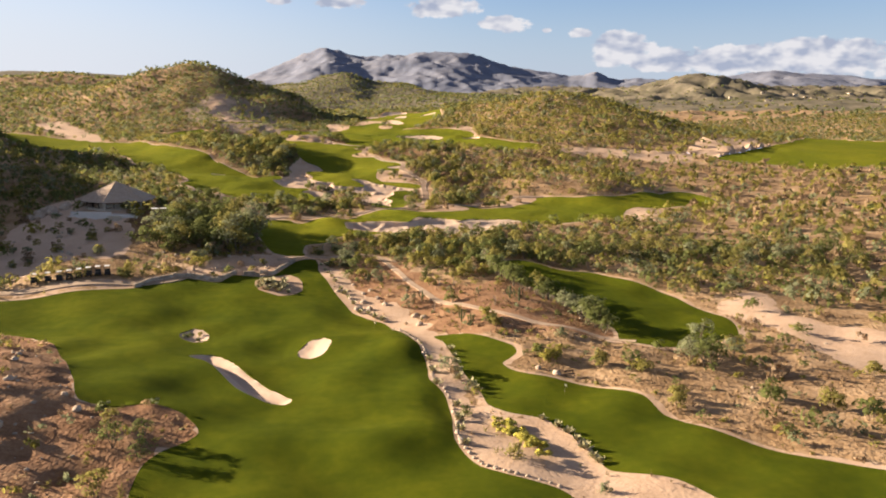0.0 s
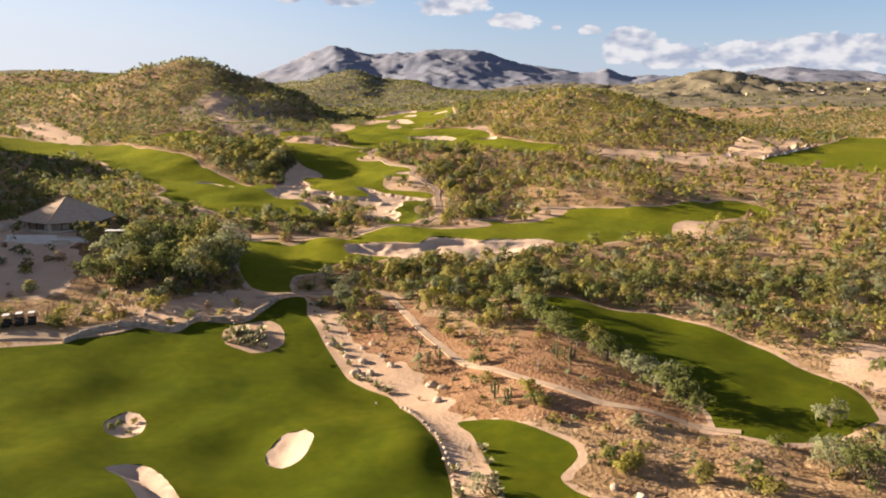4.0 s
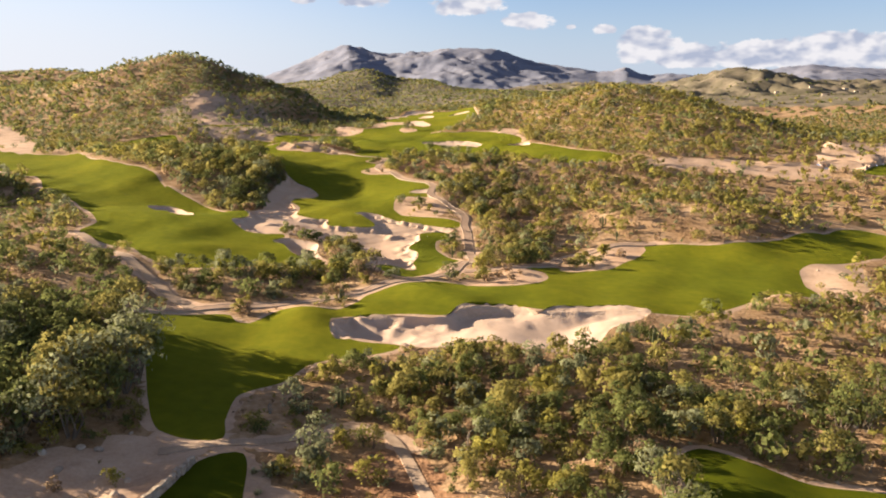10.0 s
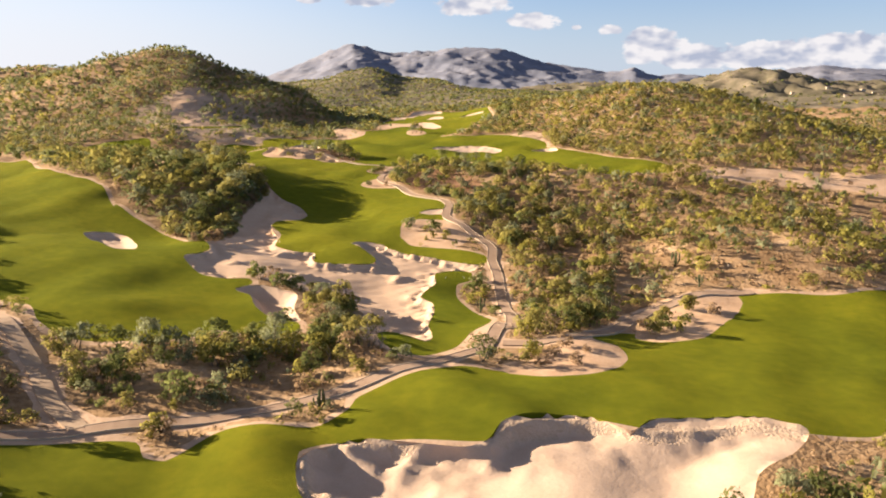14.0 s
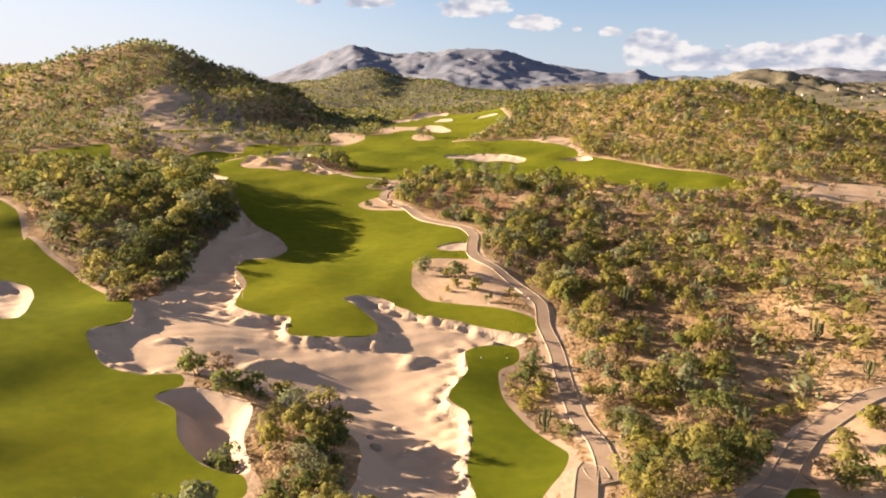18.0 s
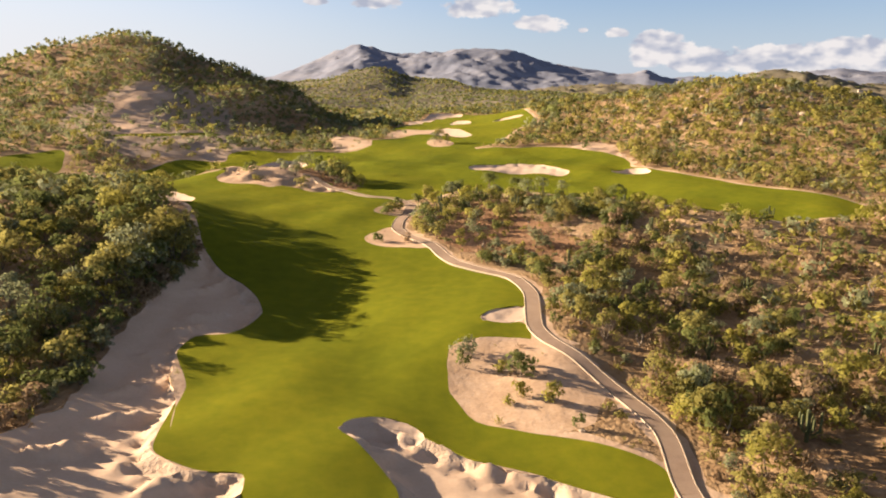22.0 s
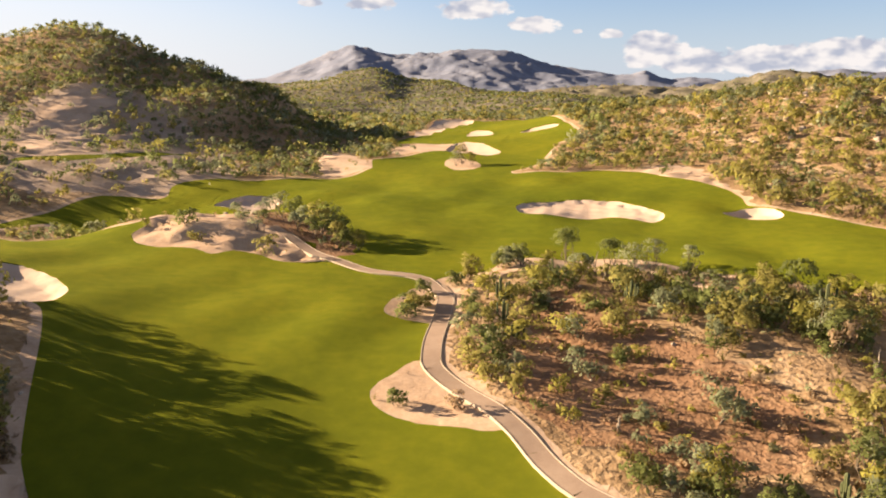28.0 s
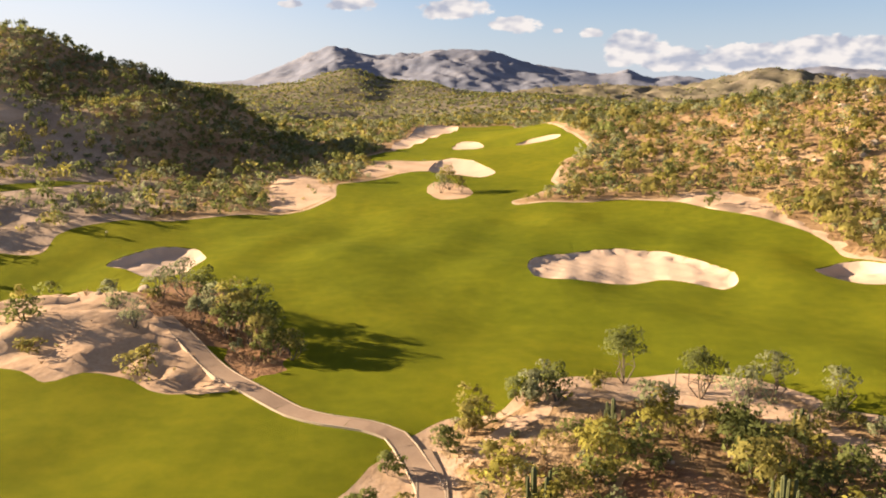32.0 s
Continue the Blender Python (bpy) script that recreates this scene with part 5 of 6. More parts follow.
    tv = np.stack([tip * 0.05 - side * 0.3, tip * [0.5, 0.5, 0.6] - side, tip, tip * [0.5, 0.5, 0.6] + side], 1).reshape(-1, 3)
    lift = np.repeat(tip * [0.6, 0.6, 0.3] + [0, 0, 0.5], 4, axis=0)
    TWIGS.append((tv, np.arange(4 * n).reshape(-1, 4), np.zeros(n, int), lift / np.linalg.norm(lift, axis=1, keepdims=True)))


def band(x, y):
    """0 beside the line of flight, 1 the middle ground, 2 the distance."""
    lane = np.abs(x + 8 + 0.05 * y)
    near = (lane < 46) & (y > 50) & (y < 470)
    mid = ((lane < 115) & (y > 30) & (y < 560)) | ((lane < 160) & (y > 430) & (y < 650))
    return np.where(near, 0, np.where(mid, 1, 2))


def in_sight(x, y):
    """The wedge of land ahead of the line of flight."""
    return np.abs(x + 14) < 48 + 0.56 * y


def hill_size(x, y):
    """Shrubs of the eastern hill: tall along the turf, in clumps above it, low between."""
    foot = (ground_kind(x, y, 9.0) != "ground") & (x > 8) & (y > 470)
    size = 0.55 + 0.75 * clusters(x, y, 11, 66) ** 1.3 + 0.3 * foot
    return np.where((y > 432) & (x > -60), size, np.where((x < -60) & (y > 450), 0.85, np.where((x < -66) & (y > 352) & (y < 412), np.where(x < -79, 1.28, 0.75), 1.0)))


srng = np.random.default_rng(12)
x, y = scatter(-75, 55, 50, 470, 2.05, 101, lambda x, y: chance(x, y, 1.3, 0.82) * (band(x, y) == 0))
stuff("near_scrub", NEAR_BUSH, x, y, tone_of(x, y, srng), (0.5 + 0.95 * srng.uniform(0, 1, len(x)) ** 1.5) * (0.78 + 0.4 * wood(x, y)), 1, "thick desert scrub in green, olive and straw tones", "scrub")
x, y = scatter(-215, 200, 30, 655, 2.6, 102, lambda x, y: np.clip(chance(x, y, 1.7, 0.9) * np.where(y > 432, 1.6, 1), 0, 1) * (band(x, y) == 1) * np.where(in_sight(x, y), 1, 0.25))
stuff("middle_scrub", MID_BUSH, x, y, tone_of(x, y, srng), (0.55 + 1.05 * srng.uniform(0, 1, len(x)) ** 1.7) * hill_size(x, y), 2, "olive desert scrub covering the middle ground", "scrub")
x, y = scatter(-560, 560, 10, 1000, 4.4, 103, lambda x, y: np.clip(chance(x, y, 2.0, 1.3), 0, 1) * (band(x, y) == 2) * np.where(in_sight(x, y), 1, 0.12))
stuff("hill_scrub", FAR_BUSH, x, y, tone_of(x, y, srng), 0.7 + 0.85 * srng.uniform(0, 1, len(x)) ** 1.4, 3, "scrub forest covering the hillsides", "scrub")
x, y = scatter(-700, 1300, 1000, 2700, 8.5, 104, lambda x, y: (0.05 + 0.55 * clusters(x, y, 160, 77) ** 2 + 0.5 * np.clip((1250 - y) / 200, 0, 1) + 0.75 * (x < 220)) * (np.abs(x) < 100 + y * 0.6) * np.where(x < 220, y < 2300, 0.34))
stuff("distant_scrub", LOW_BUSH, x, y, srng.choice([0, 0, 1, 2], len(x)), srng.uniform(1.0, 1.9, len(x)) * np.where(x < 220, 1.0, 1.3), 4, "far scrub over the plain and low hills", "scrub")
x, y = scatter(-80, 70, 50, 470, 1.25, 105, lambda x, y: np.where(np.isin(ground_kind(x, y, 0.4), ["litter"]) & ((x > -38) | (y > 112)), 0.9 * clusters(x, y, 9, 61), np.where(np.isin(ground_kind(x, y, 0.4), ["ground"]), 0.8 * clusters(x, y, 11, 62) ** 2, np.where(np.isin(ground_kind(x, y, 0.4), ["soil", "rough"]), 0.05, 0))))
stuff("dry_brush", TWIGS, x, y, srng.choice([4, 4, 4, 3, 1], len(x)), srng.uniform(0.5, 1.0, len(x)) * (0.6 + 1.1 * clusters(x, y, 9, 61)), 5, "straw-coloured dry brush and grass tufts", "dry brush")
x, y = scatter(12, 150, 428, 610, 2.3, 107, lambda x, y: (ground_kind(x, y, 0.8) == "ground") * (0.05 + 0.45 * clusters(x, y, 14, 64)))
stuff("hill_grass", TWIGS, x, y, srng.choice([3, 3, 4, 1], len(x)), srng.uniform(1.3, 2.6, len(x)), 9, "golden dry grass tufts between the shrubs of the hill", "dry grass")
x, y = scatter(-80, 75, 50, 470, 2.0, 106, lambda x, y: np.isin(ground_kind(x, y, 0.6), ["ground", "litter"]) * 0.48 * (0.2 + 0.8 * clusters(x, y, 10, 63)) * np.where((x > -38) | (y > 112), 1, 0.6))
stuff("dry_bushes", [proto(prng, 22, 0.21, 6, prng.uniform(0.7, 1.0), 0.03, prng.uniform(0.6, 1.1), 0) for _ in range(5)], x, y, srng.choice([4, 4, 4, 1, 3, 2], len(x)), srng.uniform(0.7, 1.5, len(x)), 6, "low dry brown bushes between the trees", "dry bush")


# ---- things ----
ROOF_TILE = material("shingle_roof", [(0.38, 0.29, 0.22), (0.48, 0.38, 0.295), (0.56, 0.46, 0.37)], 1.2, 0.9, 0.02, 6.0, fine=6.0, piece=0.16)
PLASTER = material("cream_plaster", [(0.52, 0.44, 0.34), (0.62, 0.54, 0.43)], 0.7, 0.9, 0.01, 4.0)
WHITE_RENDER = material("white_render", [(0.62, 0.58, 0.53), (0.74, 0.70, 0.65)], 0.6, 0.85, 0.01, 4.0)
DARK_WOOD = material("dark_stained_wood", [(0.05, 0.035, 0.025), (0.10, 0.07, 0.05)], 2.0, 0.7, 0.004, 20.0, stretch=(1, 1, 0.15))
WHITE_PAINT = material("white_paint", [(0.72, 0.71, 0.69), (0.82, 0.81, 0.79)], 2.0, 0.4)
RUBBER = material("black_rubber", [(0.015, 0.015, 0.015), (0.03, 0.03, 0.03)], 6.0, 0.8)
DARK_VINYL = material("dark_vinyl", [(0.02, 0.02, 0.022), (0.05, 0.05, 0.05)], 5.0, 0.5)
CLOTH = material("flag_cloth", [(0.78, 0.74, 0.60), (0.86, 0.82, 0.70)], 3.0, 0.8)
CACTUS = material("cactus_skin", [(0.07, 0.085, 0.035), (0.12, 0.13, 0.06)], 1.5, 0.7, 0.02, 9.0)
AGAVE = material("agave_leaf", [(0.32, 0.30, 0.16), (0.46, 0.42, 0.25)], 2.0, 0.6, island=0.25)
FLOWER = material("yellow_bloom", [(0.46, 0.42, 0.07), (0.62, 0.57, 0.14)], 2.0, 0.7, island=0.3, leaf=0.2)
GREY_WOOD = material("dead_wood", [(0.22, 0.18, 0.14), (0.36, 0.31, 0.25)], 3.0, 0.9, 0.01, 14.0)


def height(x, y):
    return float(on_land(x, y)[0])


def thing(name, x, y, label, category, group="", turn=0.0, scale=1.0, sink=0.0):
    ob = new(name)
    ob.matrix_basis = pose(x, y, height(x, y) - sink, 0, 0, turn) @ Matrix.Scale(scale, 4)
    return tagged(ob, label, category, group)


def spot(x, y, turn=0.0, scale=1.0, sink=0.0):
    return pose(x, y, height(x, y) - sink, 0, 0, turn) @ Matrix.Scale(scale, 4)


def box(bm, cx, cy, cz, sx, sy, sz, bevel=0.0, m=Matrix()):
    """A box about a centre, with its edges eased."""
    made = bmesh.ops.create_cube(bm, size=1.0, matrix=m @ Matrix.Translation((cx, cy, cz)) @ Matrix.Diagonal((sx, sy, sz, 1)))
    if bevel:
        edges = {e for v in made["verts"] for e in v.link_edges}
        bmesh.ops.bevel(bm, geom=list(edges), offset=bevel, segments=2, affect="EDGES", profile=0.6)


def rod(bm, a, b, r0, r1=None, sides=8):
    a, b = Vector(a), Vector(b)
    turn = (b - a).to_track_quat("Z", "Y").to_matrix().to_4x4()
    bmesh.ops.create_cone(bm, cap_ends=True, segments=sides, radius1=r0, radius2=r1 if r1 is not None else r0, depth=(b - a).length, matrix=Matrix.Translation((a + b) / 2) @ turn)


def stone_mesh(seed, flat=0.7, level=2):
    """A worn boulder."""
    rng = random.Random(seed)
    bm = bmesh.new()
    bmesh.ops.create_icosphere(bm, subdivisions=level, radius=1.0)
    push = Vector((rng.uniform(-9, 9), rng.uniform(-9, 9), rng.uniform(-9, 9)))
    for v in bm.verts:
        n = v.co.normalized()
        k = 1 + 0.34 * noise.noise(n * 1.1 + push) + 0.14 * noise.noise(n * 2.7 + push)
        v.co = Vector((n.x * k * rng.uniform(0.98, 1.02), n.y * k * 0.8, max(n.z * k * flat, -0.35)))
    data = bpy.data.meshes.new("boulder")
    bm.to_mesh(data)
    bm.free()
    data.materials.append(ROCK)
    for p in data.polygons:
        p.use_smooth = False
    return data


# -- trees of the scrub --
TREE_LABELS = ["small desert tree with pale limbs and a dark green crown", "small desert tree with pale limbs and an olive crown",
               "small desert tree with pale limbs and a grey-green crown", "small desert tree with pale limbs and a yellow-green crown",
               "half-bare desert tree with pale limbs and dry brown leaves"]
TREES, FORMS = [], []
trng = np.random.default_rng(51)
for n in range(15):
    tone = (0, 1, 2, 0, 1, 3, 0, 2, 1, 4, 0, 1, 2, 0, 3)[n]
    high = trng.uniform(3.6, 5.2)
    wide = high * trng.uniform(0.42, 0.56)
    v, f, c, soft = leaf_cloud(trng, 400 if tone != 4 else 200, 0.2, 13, wide, high * trng.uniform(0.12, 0.3), high, 0.7)
    lv, lf, ln = limbs(trng, c[:5], 5, high * 0.017, 1)
    FORMS.append((np.concatenate([v, lv]), np.concatenate([f, lf + len(v)]), np.concatenate([np.zeros(len(f), int), np.ones(len(lf), int)]), np.concatenate([soft, ln])))
    TREES.append((tone, mesh_of("crown", v, f, LEAVES[tone], True, None, soft), mesh_of("trunk", lv, lf, BARK)))
for tone, high, wide, count in ((0, 5.0, 3.3, 1000), (0, 4.9, 2.6, 760), (2, 4.6, 2.0, 380)):  # flat crowns on bare stems
    v, f, c, soft = leaf_cloud(trng, count, 0.17, 15, wide, high * 0.52, high * 1.04, 0.55)
    lv, lf, ln = limbs(trng, c[:5], 5, 0.075, 1)
    TREES.append((tone, mesh_of("crown", v, f, LEAVES[tone], True, None, soft), mesh_of("trunk", lv, lf, BARK)))
ORIGINAL = {}


def tree(x, y, kind, size=1.0, turn=0.0):
    if kind not in ORIGINAL:
        tone, crown, trunk = TREES[kind]
        ob = thing("tree", x, y, TREE_LABELS[tone], "tree", "trees of the scrub", turn, size, 0.05)
        part("trunk", trunk, None, ob, "pale forked trunk")
        part("crown", crown, None, ob)
        ORIGINAL[kind] = ob
    else:
        copy_thing(ORIGINAL[kind], spot(x, y, turn, 1.0, 0.05)).scale = (size, size, size)


for n, (x, y, kind, size) in enumerate([(-12.8, 435.4, 15, 1.0), (-7.0, 432.4, 16, 1.0), (-1.8, 430.6, 17, 1.0), (2.6, 428.0, 17, 0.85), (-4.8, 427.5, 2, 1.0), (-20.4, 432.2, 7, 0.85), (-19.5, 429.9, 0, 0.8),
                                        (-27.1, 538.2, 1, 1.2), (-24.7, 535.8, 4, 1.0), (-28.9, 535.4, 2, 0.9), (27.4, 116.6, 1, 0.7), (48.5, 132.8, 7, 1.2), (45.3, 120.4, 2, 0.9),
                                        (-57.3, 455.2, 2, 1.0), (-54.4, 452.6, 0, 1.1), (-51.8, 449.7, 7, 1.2), (-49.5, 446.4, 1, 1.2), (-47.5, 443.9, 0, 1.15), (-45.8, 442.1, 4, 1.1),
                                        (-44.3, 441.6, 3, 1.0), (-50.0, 444.4, 0, 0.9), (-59.1, 453.1, 2, 0.8), (-61.7, 447.0, 7, 0.75), (-58.7, 443.6, 2, 0.7), (-63.3, 449.2, 12, 0.8),
                                        (-48.6, 449.0, 10, 1.1), (-53.0, 446.5, 12, 1.0), (-46.6, 445.8, 6, 1.0), (-42.9, 440.6, 11, 0.8),
                                        (45.2, 116.9, 0, 1.35), (42.3, 119.4, 2, 1.1), (50.5, 122.9, 7, 1.1), (44.0, 118.0, 10, 1.2), (-31.2, 85.5, 0, 0.7), (-33.5, 83.0, 10, 0.75), (-35.5, 87.5, 1, 0.65), (-30.2, 81.5, 6, 0.7), (32.0, 137.2, 0, 1.2), (30.6, 140.7, 2, 1.1)]):
    tree(x, y, kind, size, 47.0 * n)
x, y = scatter(-66, 48, 60, 465, 5.5, 201, lambda x, y: np.clip(chance(x, y, 1.8, 1.0) - 0.42, 0, 1) * 1.2 * (band(x, y) == 0) * ((y < 405) | (x < -30)))
order = trng.permutation(len(x))[:190]
for a, b in zip(x[order], y[order]):
    tree(float(a), float(b), int(trng.choice(15)), float(trng.uniform(0.65, 1.05)), float(trng.uniform(0, 360)))
# the row that shades the eastern fairway
row = curve([(15.6, 178.0), (16.4, 167.5), (19.2, 158.5), (24.0, 152.0), (28.4, 146.2), (31.4, 139.6), (32.0, 135.0)], False, 2.0)
on_turf = ground_kind(row[:, 0], row[:, 1], 0.3)
for n, (x, y) in enumerate(row):
    if on_turf[n] not in ("fairway", "short", "path"):
        tree(float(x + trng.uniform(-0.7, 0.4)), float(y + trng.uniform(-0.7, 0.7)), int(trng.choice([0, 3, 7, 10, 13, 1])), float(trng.uniform(0.95, 1.3)), 61.0 * n)
# the belt beyond the eastern fairway
x, y = scatter(26, 108, 182, 214, 4.3, 204, lambda x, y: (ground_kind(x, y, 1.0) == "ground") * np.exp(-0.5 * ((y - 196 - 0.06 * (x - 40)) / 7.5) ** 2))
stuff("tree_belt", FORMS, x, y, trng.choice([0, 0, 1, 1, 2], len(x)), trng.uniform(0.8, 1.2, len(x)), 21, "belt of small dark green desert trees behind a fairway", "trees", sink=0.05)
# dark trees west of the middle fairway
x, y = scatter(-64, -41, 186, 219, 3.0, 203, lambda x, y: (ground_kind(x, y, 0.4) == "ground") * 0.85)
for a, b in list(zip(x, y))[:70]:
    tree(float(a), float(b), int(trng.choice([0, 3, 6, 10, 13, 1, 2])), float(trng.uniform(1.25, 1.85) if a > -52 else trng.uniform(1.1, 1.5)), float(trng.uniform(0, 360)))
# the tall stand on the knoll beside the main fairway
x, y = scatter(-84, -52, 338, 412, 3.7, 202, lambda x, y: (ground_kind(x, y, 0.6) == "ground") * 0.9)
brink = np.interp(y, [338, 366, 386, 402, 412], [-57.5, -60.5, -70.0, -76.5, -87.0])
x, y, brink = (k[x < brink + 1] for k in (x, y, brink))
tall = (y > 350) & (x > brink - 8)
for a, b in zip(x[tall], y[tall]):
    tree(float(a), float(b), int(trng.choice([0, 1, 4, 8, 11, 5, 14, 2, 7])), float(trng.uniform(1.5, 1.9)), float(trng.uniform(0, 360)))
stuff("tree_stand", FORMS, x[~tall], y[~tall], trng.choice([0, 0, 1, 1, 2, 3], (~tall).sum()), trng.uniform(0.85, 1.15, (~tall).sum()), 22, "stand of small green desert trees covering a knoll", "trees", sink=0.05)

for n, (x, y) in enumerate(curve([(-63.5, 352.0), (-64.0, 362.0), (-63.0, 376.0)], False, 2.6)):
    tree(float(x + trng.uniform(-1.4, 1.0)), float(y), int(trng.choice([0, 1, 4, 8, 11, 3])), float(trng.uniform(1.5, 1.8)), 67.0 * n)


# -- bushes on the sand islands --
def bush(x, y, tone, size, label):
    k = (tone, label)
    if k not in ORIGINAL:
        v, f, c, soft = leaf_cloud(trng, 260, 0.17, 7, 1.25, 0.1, 1.9)
        ob = thing("bush", x, y, label, "bush", "", 0, size, 0.05)
        lv, lf, ln = limbs(trng, c[:5], 4, 0.025, 1)
        part("twigs", mesh_of("twigs", lv, lf, BARK), None, ob)
        part("leaves", mesh_of("leaves", v, f, LEAVES[tone], True, None, soft), None, ob)
        ORIGINAL[k] = ob
    else:
        copy_thing(ORIGINAL[k], spot(x, y, float(trng.uniform(0, 360)), 1.0, 0.05)).scale = (size, size, size)


bush_spots = [(-12.9, 333.1, 0, 1.5), (-13.1, 328.6, 3, 0.8), (-10.2, 327.7, 3, 1.0), (-14.6, 334.0, 3, 0.7), (-33.3, 387.4, 0, 0.9), (-32.6, 412.2, 1, 1.0), (-33.8, 411.1, 3, 0.8),
                         (-31.6, 414.0, 1, 0.9), (-42.0, 288.1, 0, 1.1), (-38.9, 289.4, 4, 1.2), (-34.1, 283.9, 0, 1.4), (-31.0, 285.1, 1, 1.2), (-36.5, 283.0, 0, 1.5), (-27.8, 277.0, 1, 1.6),
                         (-24.5, 278.1, 3, 1.3), (-24.9, 272.5, 0, 1.4), (-29.5, 272.0, 3, 1.3), (-33.0, 270.5, 0, 1.4), (-37.2, 230.4, 3, 1.0), (19.9, 118.5, 3, 1.0), (13.3, 134.1, 1, 1.0),
                         (35.5, 103.1, 1, 1.2), (33.0, 114.5, 3, 0.9), (25.0, 280.0, 1, 1.1), (30.0, 284.0, 3, 1.2), (33.0, 281.0, 4, 1.0), (27.5, 276.5, 0, 0.9), (5.0, 256.0, 4, 0.7),
                         (1.0, 254.0, 1, 0.8), (9.0, 256.5, 4, 0.5), (-44.0, 166.0, 3, 0.7), (-36.0, 178.0, 3, 0.8), (-48.0, 172.0, 1, 0.7), (-52.5, 168.5, 3, 0.7), (-40.5, 176.0, 4, 0.7), (27.6, 116.6, 1, 1.15), (20.0, 118.7, 3, 1.0), (33.6, 113.5, 1, 1.1), (34.5, 100.3, 1, 1.2), (12.2, 135.1, 0, 1.1),
                         (48.7, 103.4, 0, 1.5), (55.6, 100.6, 1, 1.6), (59.0, 97.9, 0, 1.5), (68.1, 113.5, 1, 1.4), (39.1, 125.8, 0, 0.9), (11.6, 137.0, 3, 1.3), (5.8, 150.8, 0, 1.2), (27.5, 117.2, 0, 1.0), (-32.5, 419.6, 0, 1.0), (-28.6, 423.4, 0, 1.1), (-26.8, 425.8, 1, 1.0), (-24.9, 428.9, 0, 1.2), (-22.5, 430.5, 0, 1.3), (-20.7, 429.9, 2, 1.4),
                         (-33.3, 412.9, 1, 1.0), (-33.9, 414.6, 0, 0.9), (-28.2, 386.3, 4, 0.8), (-41.9, 287.4, 3, 0.9), (-3.7, 299.9, 1, 0.9), (-2.9, 294.0, 3, 1.0), (22.9, 274.7, 1, 1.4), (29.6, 284.0, 1, 1.3),
                         (-48.0, 112.0, 0, 0.9), (-46.0, 108.0, 1, 0.8), (-45.0, 103.0, 0, 0.8), (-41.5, 97.0, 1, 0.7), (-38.0, 92.0, 0, 0.7), (-35.5, 88.0, 4, 0.7), (-3.2, 255.0, 1, 0.8), (6.6, 258.6, 4, 0.9), (-15.6, 432.1, 3, 0.9), (-37.2, 229.3, 1, 1.0),
                         (-38.9, 131.5, 0, 0.5), (-37.6, 132.4, 1, 0.45), (-39.3, 129.6, 0, 0.5), (-37.0, 129.4, 0, 0.4), (21.5, 271.0, 1, 1.3), (23.5, 273.0, 0, 1.2), (25.5, 271.5, 3, 1.2), (20.5, 273.5, 4, 1.0), (3.0, 251.5, 4, 0.9), (7.0, 252.0, 4, 0.8)]
bush_on = ground_kind(np.array([b[0] for b in bush_spots]), np.array([b[1] for b in bush_spots]), 0.1)
for (x, y, tone, size), on in zip(bush_spots, bush_on):
    if on in ("fairway", "short", "green"):
        continue
    bush(x, y, tone, 1.2 * size, ["dense dark green bush standing in sand", "olive green bush standing in sand", "grey-green bush standing in sand", "bright yellow-green bush standing in sand", "dry leafless straw-coloured bush in sand"][tone])

fringe = curve([(-55.8, 309.0), (-56.2, 321.0), (-57.6, 334.0), (-59.6, 350.0), (-59.4, 362.0), (-58.6, 373.0), (-66.0, 384.0)], False, 1.5)
for x, y in fringe:  # scrub along the foot of the tall stand
    for _ in range(2):
        bush(float(x + -abs(trng.normal(0.4, 1.6))), float(y + trng.uniform(-0.8, 0.8)), int(trng.choice([0, 1, 2, 4, 4])), float(trng.uniform(0.6, 1.35)), "tangled shrub at the edge of the waste sand")
for n in range(46):
    a, b = float(trng.uniform(-104, -72)), float(trng.uniform(170, 206))
    bush(a, b, int(trng.choice([0, 1, 2, 4])), float(trng.uniform(0.5, 1.4)), "shrub on the shaded sandy bank below the pavilion")


# -- cacti --
def cactus(x, y, size, arms, seed):
    """A cardon: ribbed column with upturned arms."""
    rng = random.Random(seed)
    ob = thing("cactus", x, y, "tall grey-green cardon cactus with upturned arms", "cactus", "cacti", rng.uniform(0, 360), size, 0.1)

    def column(points, r):
        bm = bmesh.new()
        ribs, rows = 14, []
        for q, p in enumerate(points):
            k = r * (1.0 if q < len(points) - 1 else 0.35)
            rows.append([bm.verts.new(Vector(p) + Vector((math.cos(a) * k * (1 if i % 2 else 0.8), math.sin(a) * k * (1 if i % 2 else 0.8), 0)))
                         for i, a in enumerate(2 * math.pi * i / ribs for i in range(ribs))])
        for lo, hi in zip(rows, rows[1:]):
            for i in range(ribs):
                bm.faces.new((lo[i], lo[(i + 1) % ribs], hi[(i + 1) % ribs], hi[i]))
        bm.faces.new(rows[-1])
        return bm

    part("stem", column([(0, 0, -0.2), (0, 0, 1.5), (0.03, 0, 3.0), (0.03, 0, 3.2)], 0.2), CACTUS, ob)
    for n in range(arms):
        a, low = 2 * math.pi * n / arms + rng.uniform(-0.4, 0.4), rng.uniform(0.6, 1.2)
        c, s, out, top = math.cos(a), math.sin(a), rng.uniform(0.6, 1.05), rng.uniform(1.8, 2.9)
        part("arm", column([(0, 0, low), (c * out * 0.6, s * out * 0.6, low + 0.12), (c * out, s * out, low + 0.5), (c * out * 1.05, s * out * 1.05, top), (c * out * 1.05, s * out * 1.05, top + 0.15)], 0.13), CACTUS, ob)


